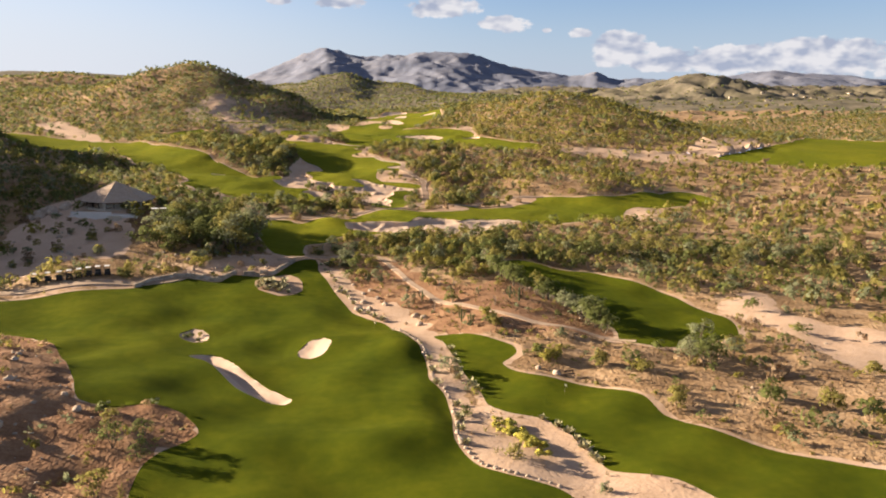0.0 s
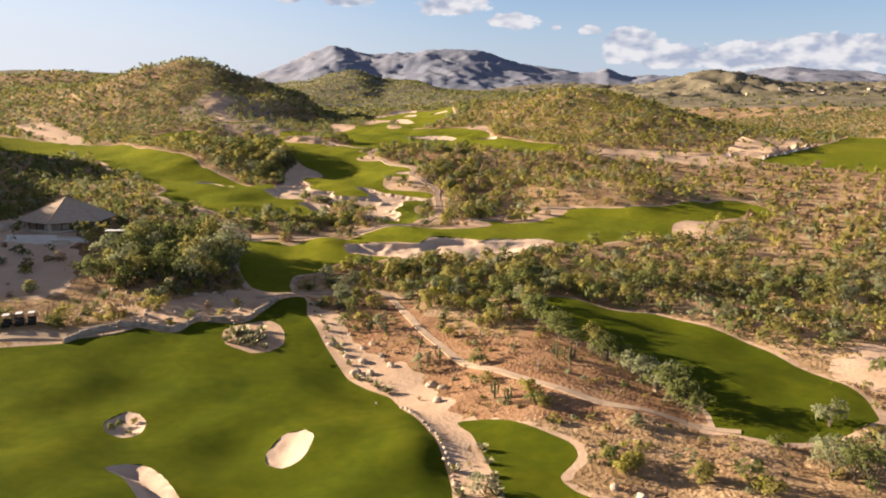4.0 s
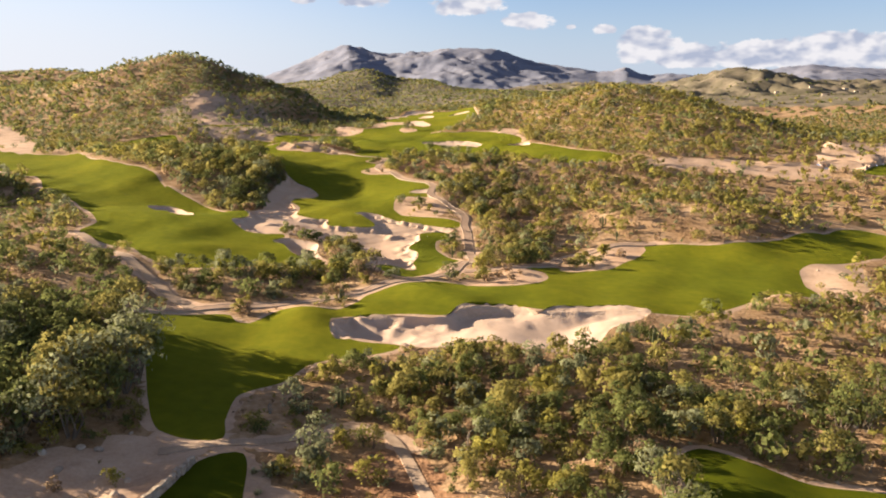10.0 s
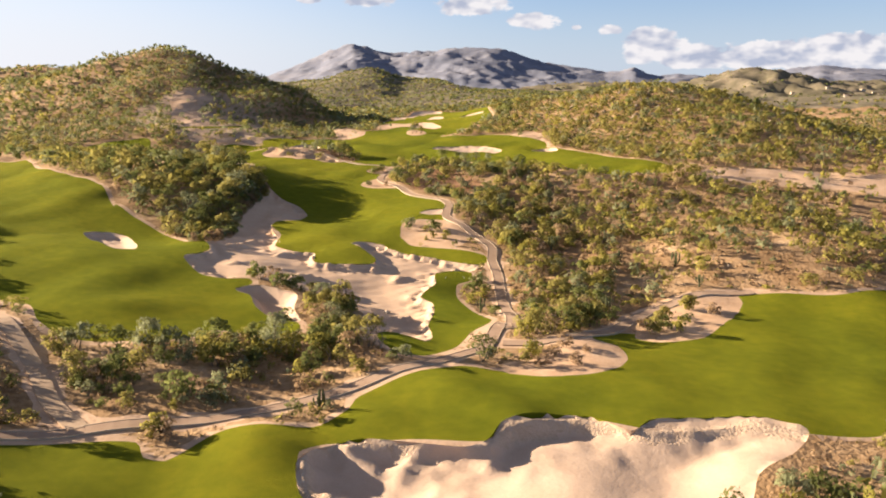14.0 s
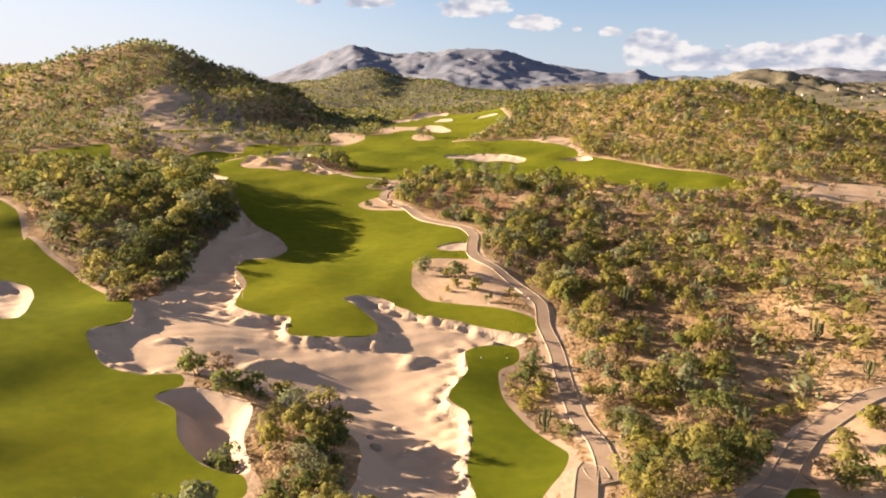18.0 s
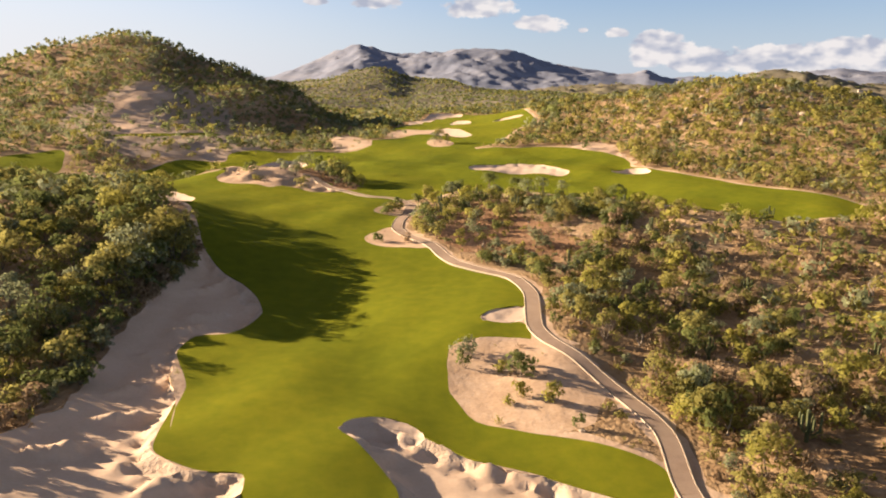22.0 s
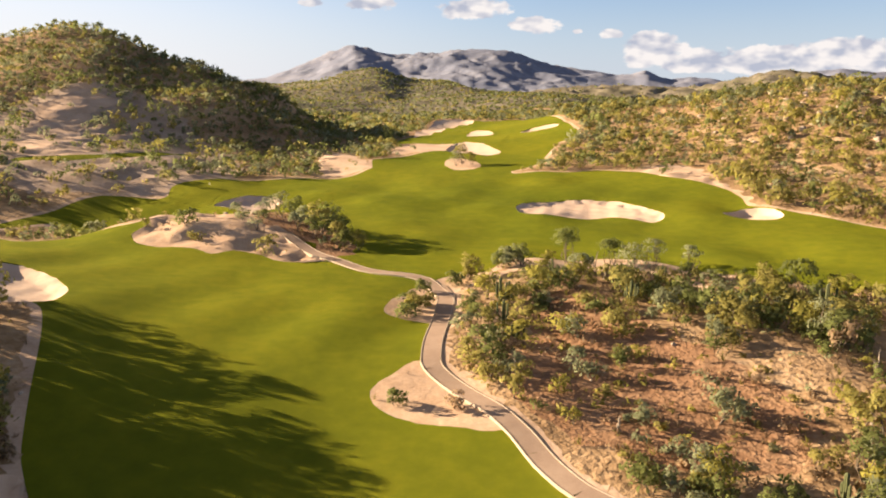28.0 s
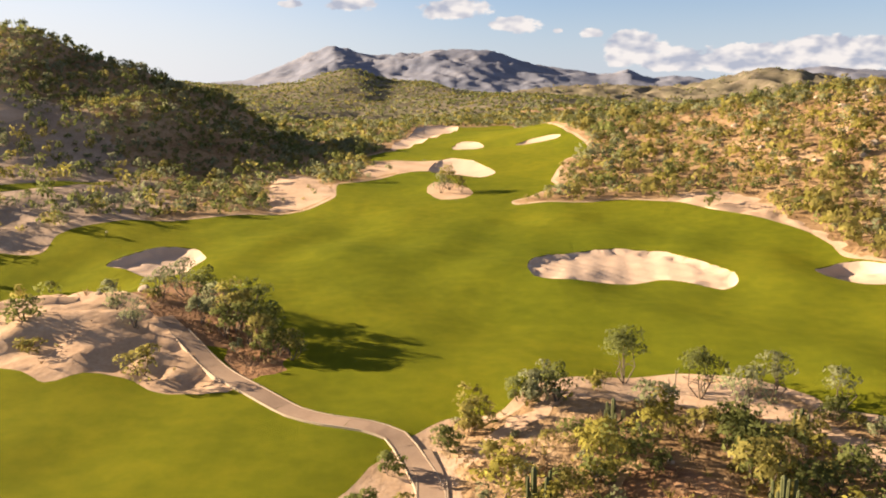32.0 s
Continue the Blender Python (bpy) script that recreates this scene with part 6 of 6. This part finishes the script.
for n, (x, y, size) in enumerate([(7.3, 139.2, 0.8), (-8.6, 165.4, 0.7), (-11.5, 167.3, 0.7), (18.6, 148.0, 0.9), (0.1, 154.7, 0.7), (8.8, 136.8, 0.7), (17.0, 150.0, 0.8), (-22.2, 237.0, 0.75),
                                  (-16.0, 425.0, 0.8), (4.0, 330.0, 1.0), (12.0, 322.0, 1.0), (24.0, 312.0, 0.9), (-3.0, 372.0, 0.9)]):
    cactus(x, y, size, 4 + n % 3, n)
x, y = scatter(-45, 45, 125, 425, 9.0, 205, lambda x, y: (ground_kind(x, y, 0.8) == "ground") * (x > -18 - 0.02 * y) * 0.5)
for n, k in enumerate(np.random.default_rng(9).permutation(len(x))[:26]):
    cactus(float(x[k]), float(y[k]), 0.75 + 0.02 * (n % 17), 3 + n % 4, n + 40)


# -- rosettes and beds --
def rosette_mesh(seed, leaves, long, mat):
    rng = np.random.default_rng(seed)
    a, up = rng.uniform(0, 2 * np.pi, leaves), rng.uniform(0.25, 1.35, leaves)
    d = np.stack([np.cos(a) * np.cos(up), np.sin(a) * np.cos(up), np.sin(up)], 1) * (long * rng.uniform(0.75, 1.1, (leaves, 1)))
    side = np.stack([-np.sin(a), np.cos(a), 0 * a], 1) * long * 0.15
    v = np.stack([d * 0.03, d * 0.5 - side, d, d * 0.5 + side], 1).reshape(-1, 3)
    return mesh_of("leaves", v, np.arange(4 * leaves).reshape(-1, 4), mat, False)


AGAVES = [rosette_mesh(s, 34, 0.72, AGAVE) for s in range(3)]
arng = random.Random(6)
agave_spots = [(-23.3, 181.3), (-22.1, 177.8), (-20.9, 174.9), (-19.7, 171.3), (-18.6, 168.3), (-17.0, 163.8), (-15.9, 161.3), (-14.9, 159.1), (-13.6, 155.5), (-12.0, 150.1), (-10.2, 148.9),
               (-8.8, 146.9), (-7.3, 145.1), (-21.1, 181.5), (-22.2, 181.9), (4.9, 124.4), (5.4, 120.5), (5.7, 117.2), (5.7, 113.5), (5.8, 110.7), (7.4, 108.9), (8.1, 106.8), (1.5, 118.7),
               (2.0, 113.6), (2.6, 106.8), (5.2, 100.6), (5.3, 95.8), (5.4, 91.5), (5.8, 87.4), (15.9, 95.9), (17.4, 93.8), (18.5, 91.9), (19.2, 90.0), (19.8, 87.9), (20.3, 86.0), (20.8, 84.6),
               (-33.9, 166.0), (-32.2, 164.3), (-33.0, 161.5), (-30.4, 161.8), (-28.9, 160.2), (-27.2, 159.5), (-31.4, 159.9), (-31.9, 167.2), (-28.6, 162.0)]
for k in range(22):
    agave_spots.append((-31.5 + arng.uniform(-2.6, 3.6), 162.0 + arng.uniform(-2.8, 4.5)))
agave_first = []
for n, (x, y) in enumerate(agave_spots):
    if n < 3:
        ob = thing("agave", x, y, "small grey-green agave rosette in sand", "agave", "agaves along the turf", 0, 1.0)
        part("leaves", AGAVES[n], None, ob)
        agave_first.append(ob)
    else:
        k = arng.uniform(1.2, 1.9)
        copy_thing(agave_first[n % 3], spot(x, y, arng.uniform(0, 360))).scale = (k, k, k)
flower_first = None
for n in range(34):
    u = n % 17 / 16.0
    x, y = 10.0 + 4.8 * u + arng.uniform(-0.9, 0.9), 95.6 - 8.4 * u + arng.uniform(-0.8, 0.8) - (1.6 if n > 16 else 0)
    if flower_first is None:
        v, f, c, soft = leaf_cloud(np.random.default_rng(3), 130, 0.12, 5, 0.5, 0.1, 0.7)
        flower_first = thing("flower_bush", x, y, "low bush covered in bright yellow bloom", "bush", "yellow flower bed")
        part("blooms", mesh_of("blooms", v, f, FLOWER, True, None, soft), None, flower_first)
    else:
        k = arng.uniform(1.3, 1.9)
        copy_thing(flower_first, spot(x, y, arng.uniform(0, 360))).scale = (k, k, k)

# -- boulders --
STONES = [stone_mesh(s, 0.62 + 0.06 * (s % 4)) for s in range(8)]
boulder_spots = [(-0.9, 147.1, 1.0), (0.5, 145.5, 0.8), (-0.2, 141.0, 0.7), (-14.5, 158.6, 0.6), (-11.6, 156.6, 0.9), (-12.2, 152.2, 1.0), (-10.1, 151.7, 0.9), (-7.2, 154.6, 0.7), (-14.6, 166.9, 0.5),
                 (-10.7, 162.6, 0.6), (-8.9, 158.5, 0.6), (-17.5, 162.9, 0.6), (-16.8, 163.5, 0.5), (-12.1, 161.5, 0.5), (-63.4, 456.5, 1.1), (-62.1, 455.6, 0.8), (-66.1, 453.0, 0.6), (20.4, 113.6, 0.8),
                 (18.0, 115.4, 0.6), (-20.5, 277.0, 0.7), (-21.5, 281.0, 0.5), (-19.0, 284.0, 0.6)]
for k in range(26):  # lining of the bank below the first green
    u = k / 25.0
    boulder_spots.append((0.3 + 4.0 * u**2 + arng.uniform(-0.3, 0.5), 121.0 - 34.0 * u + arng.uniform(-0.4, 0.4), arng.uniform(0.3, 0.6)))
for k in range(40):  # rough ground above the retaining wall and on the knoll
    boulder_spots.append((arng.uniform(-62, -34), arng.uniform(168, 184), arng.uniform(0.3, 0.6)))
for k in range(30):  # heap beside the pavilion
    boulder_spots.append((arng.gauss(-99.0, 3.6), arng.gauss(211.0, 2.6), arng.uniform(0.8, 1.8)))
for k in range(24):
    boulder_spots.append((arng.uniform(-70, -40), arng.uniform(70, 110), arng.uniform(0.3, 0.7)))
# edging stones between the turf and the sand road
edge = outward(next(line for name, kind, line in REGIONS if name == "fairway_near"), 0.55)
edge = edge[(edge[:, 0] > -8) & (edge[:, 1] > 78) & (edge[:, 1] < 140)]
for x, y in edge:
    boulder_spots.append((float(x + arng.uniform(-0.15, 0.15)), float(y), arng.uniform(0.22, 0.42)))
for k in range(16):  # rubble round the cart yard
    boulder_spots.append((arng.uniform(-104, -78), arng.uniform(172, 200), arng.uniform(0.3, 0.8)))
kinds_at = ground_kind(np.array([b[0] for b in boulder_spots]), np.array([b[1] for b in boulder_spots]), 0.0)
for n, (x, y, r) in enumerate(boulder_spots):
    if kinds_at[n] in ("fairway", "short", "path"):
        continue
    ob = new("boulder", STONES[n % 8])
    ob.matrix_basis = pose(x, y, height(x, y) + 0.12 * r, arng.uniform(-8, 8), arng.uniform(-8, 8), arng.uniform(0, 360)) @ Matrix.Scale(r, 4)
    tagged(ob, "weathered pale granite boulder on sandy ground", "boulder", "boulders")


def rock_field(name, x, y, lo, hi, seed, label):
    """Outcrops too many to count, joined."""
    rng = np.random.default_rng(seed)
    z = on_land(x, y)
    V, F, k = [], [], 0
    src = []
    for m in [stone_mesh(s + 40, 0.8, 1) for s in range(4)]:
        src.append((np.array([v.co for v in m.vertices]), np.array([p.vertices for p in m.polygons])))
    for a, b, c in zip(x, y, z):
        v, f = src[rng.integers(4)]
        s, t = rng.uniform(lo, hi), rng.uniform(0, 6.3)
        w = v * s
        V.append(np.stack([w[:, 0] * np.cos(t) - w[:, 1] * np.sin(t) + a, w[:, 0] * np.sin(t) + w[:, 1] * np.cos(t) + b, w[:, 2] + c], 1))
        F.append(f + k)
        k += len(v)
    tagged(new(name, mesh_of(name, np.concatenate(V), np.concatenate(F), ROCK, False)), label, "rocks", kind="stuff")


x, y = scatter(20, 180, 490, 620, 5.0, 301, lambda x, y: 0.75 * (ground_kind(x, y, 1.0) == "ground") * np.exp(-0.5 * (((x - 88) / 26) ** 2 + ((y - 545) / 34) ** 2)) + 0.03 * (ground_kind(x, y, 1.0) == "ground"))
rock_field("hill_rocks", x, y, 0.35, 1.3, 7, "pale granite outcrops on the scrub hill")
x, y = scatter(-90, 80, 60, 470, 4.0, 302, lambda x, y: 0.07 * np.isin(ground_kind(x, y, 0.5), ["ground", "soil", "litter"]))
xk, yk = scatter(-72, -36, 60, 112, 2.6, 303, lambda x, y: 0.4 * np.isin(ground_kind(x, y, 0.5), ["ground", "soil", "litter"]))
x, y = np.concatenate([x, xk]), np.concatenate([y, yk])
rock_field("scattered_stones", x, y, 0.12, 0.42, 8, "loose pale stones over dry ground")


# -- retaining wall below the terrace --
def stone_wall(n, points, courses, label):
    wall = tagged(new(f"retaining_wall_{n}"), label, "wall", kind="structure")
    line = curve(points, False, 0.85)
    rng = random.Random(n)
    blocks = []
    for s in range(4):
        bm = bmesh.new()
        box(bm, 0, 0, 0, 1.0, 1.0, 1.0, 0.14)
        for v in bm.verts:
            v.co += Vector((rng.uniform(-0.1, 0.1), rng.uniform(-0.14, 0.14), rng.uniform(-0.1, 0.1)))
        data = bpy.data.meshes.new("stone")
        bm.to_mesh(data)
        bm.free()
        data.materials.append(ROCK)
        blocks.append(data)
    for p, q in zip(line, line[1:]):
        a = math.degrees(math.atan2(q[1] - p[1], q[0] - p[0]))
        z = height((p[0] + q[0]) / 2, (p[1] + q[1]) / 2)
        for c in range(courses):
            part("stone", blocks[rng.randrange(4)], None, wall, at=pose((p[0] + q[0]) / 2, (p[1] + q[1]) / 2, z + 0.2 + 0.42 * c, rng.uniform(-8, 8), rng.uniform(-6, 6), a + rng.uniform(-10, 10)) @ Matrix.Diagonal((rng.uniform(0.8, 0.92), 0.55 - 0.06 * c, 0.44, 1)))


stone_wall(1, [(-57.5, 157.6), (-55.4, 161.9), (-50.0, 165.4), (-46.1, 165.2), (-42.9, 164.9), (-40.3, 170.4)], 2, "low retaining wall of stacked pale granite blocks")
stone_wall(2, [(-38.6, 170.8), (-33.0, 171.2), (-31.0, 176.7), (-29.7, 182.4)], 2, "curved retaining wall of stacked pale granite blocks")


# -- golf carts --
def golf_cart():
    ob = new("golf_cart")
    bm = bmesh.new()
    box(bm, 0, 0, 0.42, 1.15, 2.3, 0.32, 0.09)
    box(bm, 0, 0.92, 0.72, 1.05, 0.5, 0.42, 0.12)
    box(bm, 0, -0.85, 0.72, 1.1, 0.6, 0.34, 0.08)
    part("body", bm, DARK_VINYL, ob, "dark body")
    bm = bmesh.new()
    box(bm, 0, -0.25, 0.78, 1.05, 0.5, 0.16, 0.05)
    box(bm, 0, -0.5, 1.08, 1.05, 0.12, 0.45, 0.05)
    part("seat", bm, DARK_VINYL, ob, "dark vinyl bench seat")
    bm = bmesh.new()
    box(bm, 0, -0.05, 1.86, 1.0, 1.5, 0.07, 0.03)
    part("roof", bm, WHITE_PAINT, ob, "white canopy roof")
    for x, y, lean in ((-0.52, 0.72, 0.08), (0.52, 0.72, 0.08), (-0.52, -0.82, 0.0), (0.52, -0.82, 0.0)):
        bm = bmesh.new()
        rod(bm, (x, y, 0.6), (x, y - lean, 1.85), 0.025)
        part("post", bm, DARK_VINYL, ob)
    for x in (-0.5, 0.5):
        for y in (-0.78, 0.8):
            bm = bmesh.new()
            rod(bm, (x - 0.1, y, 0.23), (x + 0.1, y, 0.23), 0.23, sides=16)
            wheel = part("wheel", bm, RUBBER, ob)
            bm = bmesh.new()
            rod(bm, (x - 0.11, y, 0.23), (x + 0.11, y, 0.23), 0.11, sides=12)
            part("hub", bm, PLASTER, wheel)
    bm = bmesh.new()
    rod(bm, (-0.25, 0.62, 0.85), (-0.25, 0.35, 1.1), 0.02)
    bmesh.ops.create_circle(bm, segments=12, radius=0.17, matrix=Matrix.Translation((-0.25, 0.35, 1.1)) @ Euler((radians(-45), 0, 0)).to_matrix().to_4x4())
    part("steering_wheel", bm, DARK_VINYL, ob)
    return ob


cart = golf_cart()
for n, (x, y) in enumerate([(-77.8, 158.6), (-75.4, 159.3), (-73.4, 160.0), (-71.7, 160.7), (-70.0, 161.4), (-68.4, 162.2), (-66.8, 163.0), (-65.2, 163.8)]):
    if n == 0:
        cart.matrix_basis = spot(x, y, 18)
        tagged(cart, "dark golf cart with white canopy parked in a row", "golf cart", "golf carts in a row")
    else:
        copy_thing(cart, spot(x, y, 18 + arng.uniform(-6, 6)))


# -- pavilion with hipped roof --
def pavilion():
    ob = new("pavilion")
    floor_z, eave_z, top_z = 9.4, 12.0, 16.7
    ob.matrix_basis = pose(-83.0, 217.5, floor_z)
    eave, peak, R = eave_z - floor_z, top_z - floor_z, 10.6
    ring = [Vector((R * math.cos(a), R * 0.92 * math.sin(a), eave)) for a in (radians(30 + 60 * k) for k in range(6))]
    top = Vector((0, 0, peak))
    for k in range(6):
        a, b = ring[k], ring[(k + 1) % 6]
        p = q = top
        slope = part("roof_slope", bmesh.new(), ROOF_TILE, ob, "brown shingled roof slope")
        bm = bmesh.new()
        rows = 9
        for r in range(rows):  # courses of shingles, each lapping the one below
            u, w = r / rows, (r + 1) / rows
            lift = Vector((0, 0, 0.05))
            c = [a.lerp(p, u), b.lerp(q, u), b.lerp(q, w), a.lerp(p, w)]
            if (c[2] - c[3]).length < 0.02:
                c = c[:3]
            vs = [bm.verts.new(v + (lift if i < 2 else Vector())) for i, v in enumerate(c)]
            bm.faces.new(vs)
            lo = [bm.verts.new(c[0] - lift * 0.4), bm.verts.new(c[1] - lift * 0.4)]
            bm.faces.new((vs[0], lo[0], lo[1], vs[1]))
        bm.to_mesh(slope.data)
        bm.free()
        bm = bmesh.new()
        rod(bm, a + Vector((0, 0, 0.05)), p + Vector((0, 0, 0.05)), 0.12)
        part("hip_cap", bm, ROOF_TILE, ob)
        m = a * 0.86
        bm = bmesh.new()
        box(bm, m.x, m.y, eave / 2, 0.5, 0.5, eave, 0.04)
        part("pillar", bm, PLASTER, ob, "cream plastered pillar")
        n2 = b * 0.86
        mid, way = (m + n2) / 2, (n2 - m)
        turn = Matrix.Translation((mid.x, mid.y, 0)) @ Matrix.Rotation(math.atan2(way.y, way.x), 4, "Z")
        bm = bmesh.new()
        box(bm, 0, 0, 0.45, way.length - 0.5, 0.3, 0.9, 0.03, turn)
        part("low_wall", bm, PLASTER, ob)
        for j in range(3):
            bm = bmesh.new()
            box(bm, (j - 1) * way.length / 4, 0, eave / 2 + 0.45, 0.18, 0.18, eave - 0.9, 0.02, turn)
            part("mullion", bm, DARK_WOOD, ob)
        bm = bmesh.new()
        box(bm, 0, 0, eave - 0.2, way.length, 0.35, 0.36, 0.03, turn)
        part("beam", bm, DARK_WOOD, ob)
    bm = bmesh.new()
    bmesh.ops.create_cone(bm, cap_ends=True, segments=6, radius1=10.2, radius2=9.9, depth=4.0, matrix=Matrix.Translation((0, 0, -2.0)) @ Matrix.Rotation(radians(30), 4, "Z"))
    part("plinth", bm, PLASTER, ob, "cream plastered plinth")
    bm = bmesh.new()
    bmesh.ops.create_cone(bm, cap_ends=True, segments=6, radius1=6.0, radius2=6.0, depth=eave, matrix=Matrix.Translation((0, 0, eave / 2)) @ Matrix.Rotation(radians(30), 4, "Z"))
    part("inner_wall", bm, PLASTER, ob, "cream plastered inner wall")
    bm = bmesh.new()
    box(bm, 1.5, -11.6, -0.2, 17.0, 3.6, 0.4, 0.04)
    part("terrace", bm, WHITE_RENDER, ob, "white paved terrace")
    bm = bmesh.new()
    box(bm, -1.6, -13.3, 0.45, 10.4, 0.3, 0.9, 0.03)
    part("parapet", bm, WHITE_RENDER, ob, "white rendered parapet")
    bm = bmesh.new()
    box(bm, 1.5, -13.5, -1.7, 17.4, 0.5, 3.0, 0.05)
    part("retaining_wall", bm, WHITE_RENDER, ob, "white rendered retaining wall")
    for k in range(4):
        bm = bmesh.new()
        box(bm, 4.5 + 0.4 * k, -13.9 - 0.42 * k, -0.3 - 0.34 * k, 3.4, 0.5, 0.34, 0.02)
        part("step", bm, PLASTER, ob)
    return tagged(ob, "open pavilion with a broad hipped brown shingle roof", "pavilion")


pavilion()


def shelter():
    ob = thing("shelter", -68.1, 206.3, "small open shelter with flat pale roof and white slab", "shelter", "", 10)
    bm = bmesh.new()
    box(bm, 0, 0, 0.05, 4.6, 2.6, 0.5, 0.04)
    part("slab", bm, PLASTER, ob, "white concrete slab")
    for x in (-1.5, 1.5):
        for y in (-0.8, 0.8):
            bm = bmesh.new()
            box(bm, x, y, 1.25, 0.14, 0.14, 2.2, 0.02)
            part("post", bm, DARK_WOOD, ob)
    bm = bmesh.new()
    box(bm, 0, 0, 2.42, 3.8, 2.3, 0.14, 0.04)
    part("roof", bm, WHITE_PAINT, ob, "flat white roof")
    bm = bmesh.new()
    box(bm, 0, 0.1, 0.75, 2.0, 0.7, 0.08, 0.02)
    rod(bm, (-0.7, 0.1, 0.3), (-0.7, 0.1, 0.75), 0.05)
    rod(bm, (0.7, 0.1, 0.3), (0.7, 0.1, 0.75), 0.05)
    part("counter", bm, DARK_WOOD, ob)


shelter()


# -- pins, markers, bench, dead stems --
def pin(x, y):
    ob = thing("flagstick", x, y, "thin golf flagstick with a small pale flag on the green", "flagstick", "flagsticks")
    bm = bmesh.new()
    rod(bm, (0, 0, -0.1), (0, 0, 1.7), 0.007, 0.005)
    part("pole", bm, GREY_WOOD, ob)
    bm = bmesh.new()
    rows = [[bm.verts.new((0.01 + 0.30 * u, 0.04 * math.sin(6 * u), z - 0.04 * u)) for u in (0, 0.25, 0.5, 0.75, 1.0)] for z in (1.4, 1.54, 1.68)]
    for lo, hi in zip(rows, rows[1:]):
        for i in range(4):
            bm.faces.new((lo[i], lo[i + 1], hi[i + 1], hi[i]))
    bmesh.ops.solidify(bm, geom=bm.faces[:], thickness=0.006)
    part("flag", bm, CLOTH, ob, "pale cloth flag")


for x, y in ((-8.1, 135.0), (20.1, 104.4), (-79.3, 487.5)):
    pin(x, y)
for n, (x, y) in enumerate([(-6.4, 304.0), (-9.8, 303.2)]):
    bm = bmesh.new()
    bmesh.ops.create_uvsphere(bm, u_segments=12, v_segments=8, radius=0.09)
    for v in bm.verts:
        v.co.z = max(v.co.z, -0.05)
    data = bpy.data.meshes.new("tee_marker")
    bm.to_mesh(data)
    bm.free()
    data.materials.append(WHITE_PAINT)
    ob = tagged(new("tee_marker", data), "small round white tee marker on mown turf", "tee marker", "tee markers")
    ob.matrix_basis = spot(x, y, 0, 1.0, -0.045)


def bench(x, y):
    ob = thing("bench", x, y, "dark wooden bench beside the turf", "bench", "", 20)
    for y0 in (-0.16, 0.0, 0.16):
        bm = bmesh.new()
        box(bm, 0, y0, 0.45, 1.6, 0.13, 0.05, 0.01)
        part("slat", bm, DARK_WOOD, ob)
    for z in (0.66, 0.84):
        bm = bmesh.new()
        box(bm, 0, 0.28, z, 1.6, 0.05, 0.14, 0.01)
        part("back_slat", bm, DARK_WOOD, ob)
    for x0 in (-0.65, 0.65):
        for y0, top in ((-0.18, 0.43), (0.27, 0.92)):
            bm = bmesh.new()
            box(bm, x0, y0, top / 2, 0.08, 0.08, top, 0.01)
            part("leg", bm, DARK_WOOD, ob)


bench(22.4, 113.2)
dead = [(-9.0, 433.4, 2.2), (-6.3, 433.4, 1.7), (14.0, 146.0, 1.8), (-3.0, 160.0, 1.5), (6.0, 150.0, 1.6), (-15.0, 421.0, 2.0)]
x, y = scatter(-40, 45, 120, 425, 8.0, 206, lambda x, y: np.isin(ground_kind(x, y, 0.8), ["ground", "litter"]) * 0.4)
dead += [(float(x[k]), float(y[k]), 1.3 + 0.13 * (k % 12)) for k in np.random.default_rng(10).permutation(len(x))[:40]]
for n, (x, y, h) in enumerate(dead):
    v, f, ln = limbs(np.random.default_rng(n + 70), [np.array([0.15, 0.1, h]), np.array([-0.4, 0.2, h * 0.7])], 6, 0.11, 1)
    ob = tagged(new("dead_tree", mesh_of("dead_tree", v, f, GREY_WOOD)), "bare grey trunk of a dead desert tree", "dead tree", "dead trees")
    ob.matrix_basis = spot(x, y, 40 * n)


# -- far houses on the plain --
def far_house(x, y, wide, deep, high, turn):
    ob = thing("house", x, y, "low white flat-roofed house far out on the plain", "house", "far houses", turn)
    bm = bmesh.new()
    box(bm, 0, 0, high / 2 - 0.5, wide, deep, high + 1, 0.1)
    part("wall", bm, PLASTER, ob)
    bm = bmesh.new()
    box(bm, 0, 0, high + 0.3, wide + 0.8, deep + 0.8, 0.6, 0.1)
    part("roof", bm, ROOF_TILE, ob)
    bm = bmesh.new()
    box(bm, wide * 0.2, -deep / 2, high * 0.45, wide * 0.3, 0.3, high * 0.4, 0.02)
    part("window", bm, DARK_WOOD, ob)


for n, (x, y) in enumerate([(748, 2076), (775, 2090), (722, 2062), (1022, 2207), (1050, 2225), (985, 2190), (1178, 2274), (1150, 2260), (601, 1518), (640, 1530), (870, 2120)]):
    far_house(x, y, arng.uniform(9, 17), 9, arng.uniform(3, 4.5), arng.uniform(-20, 20))
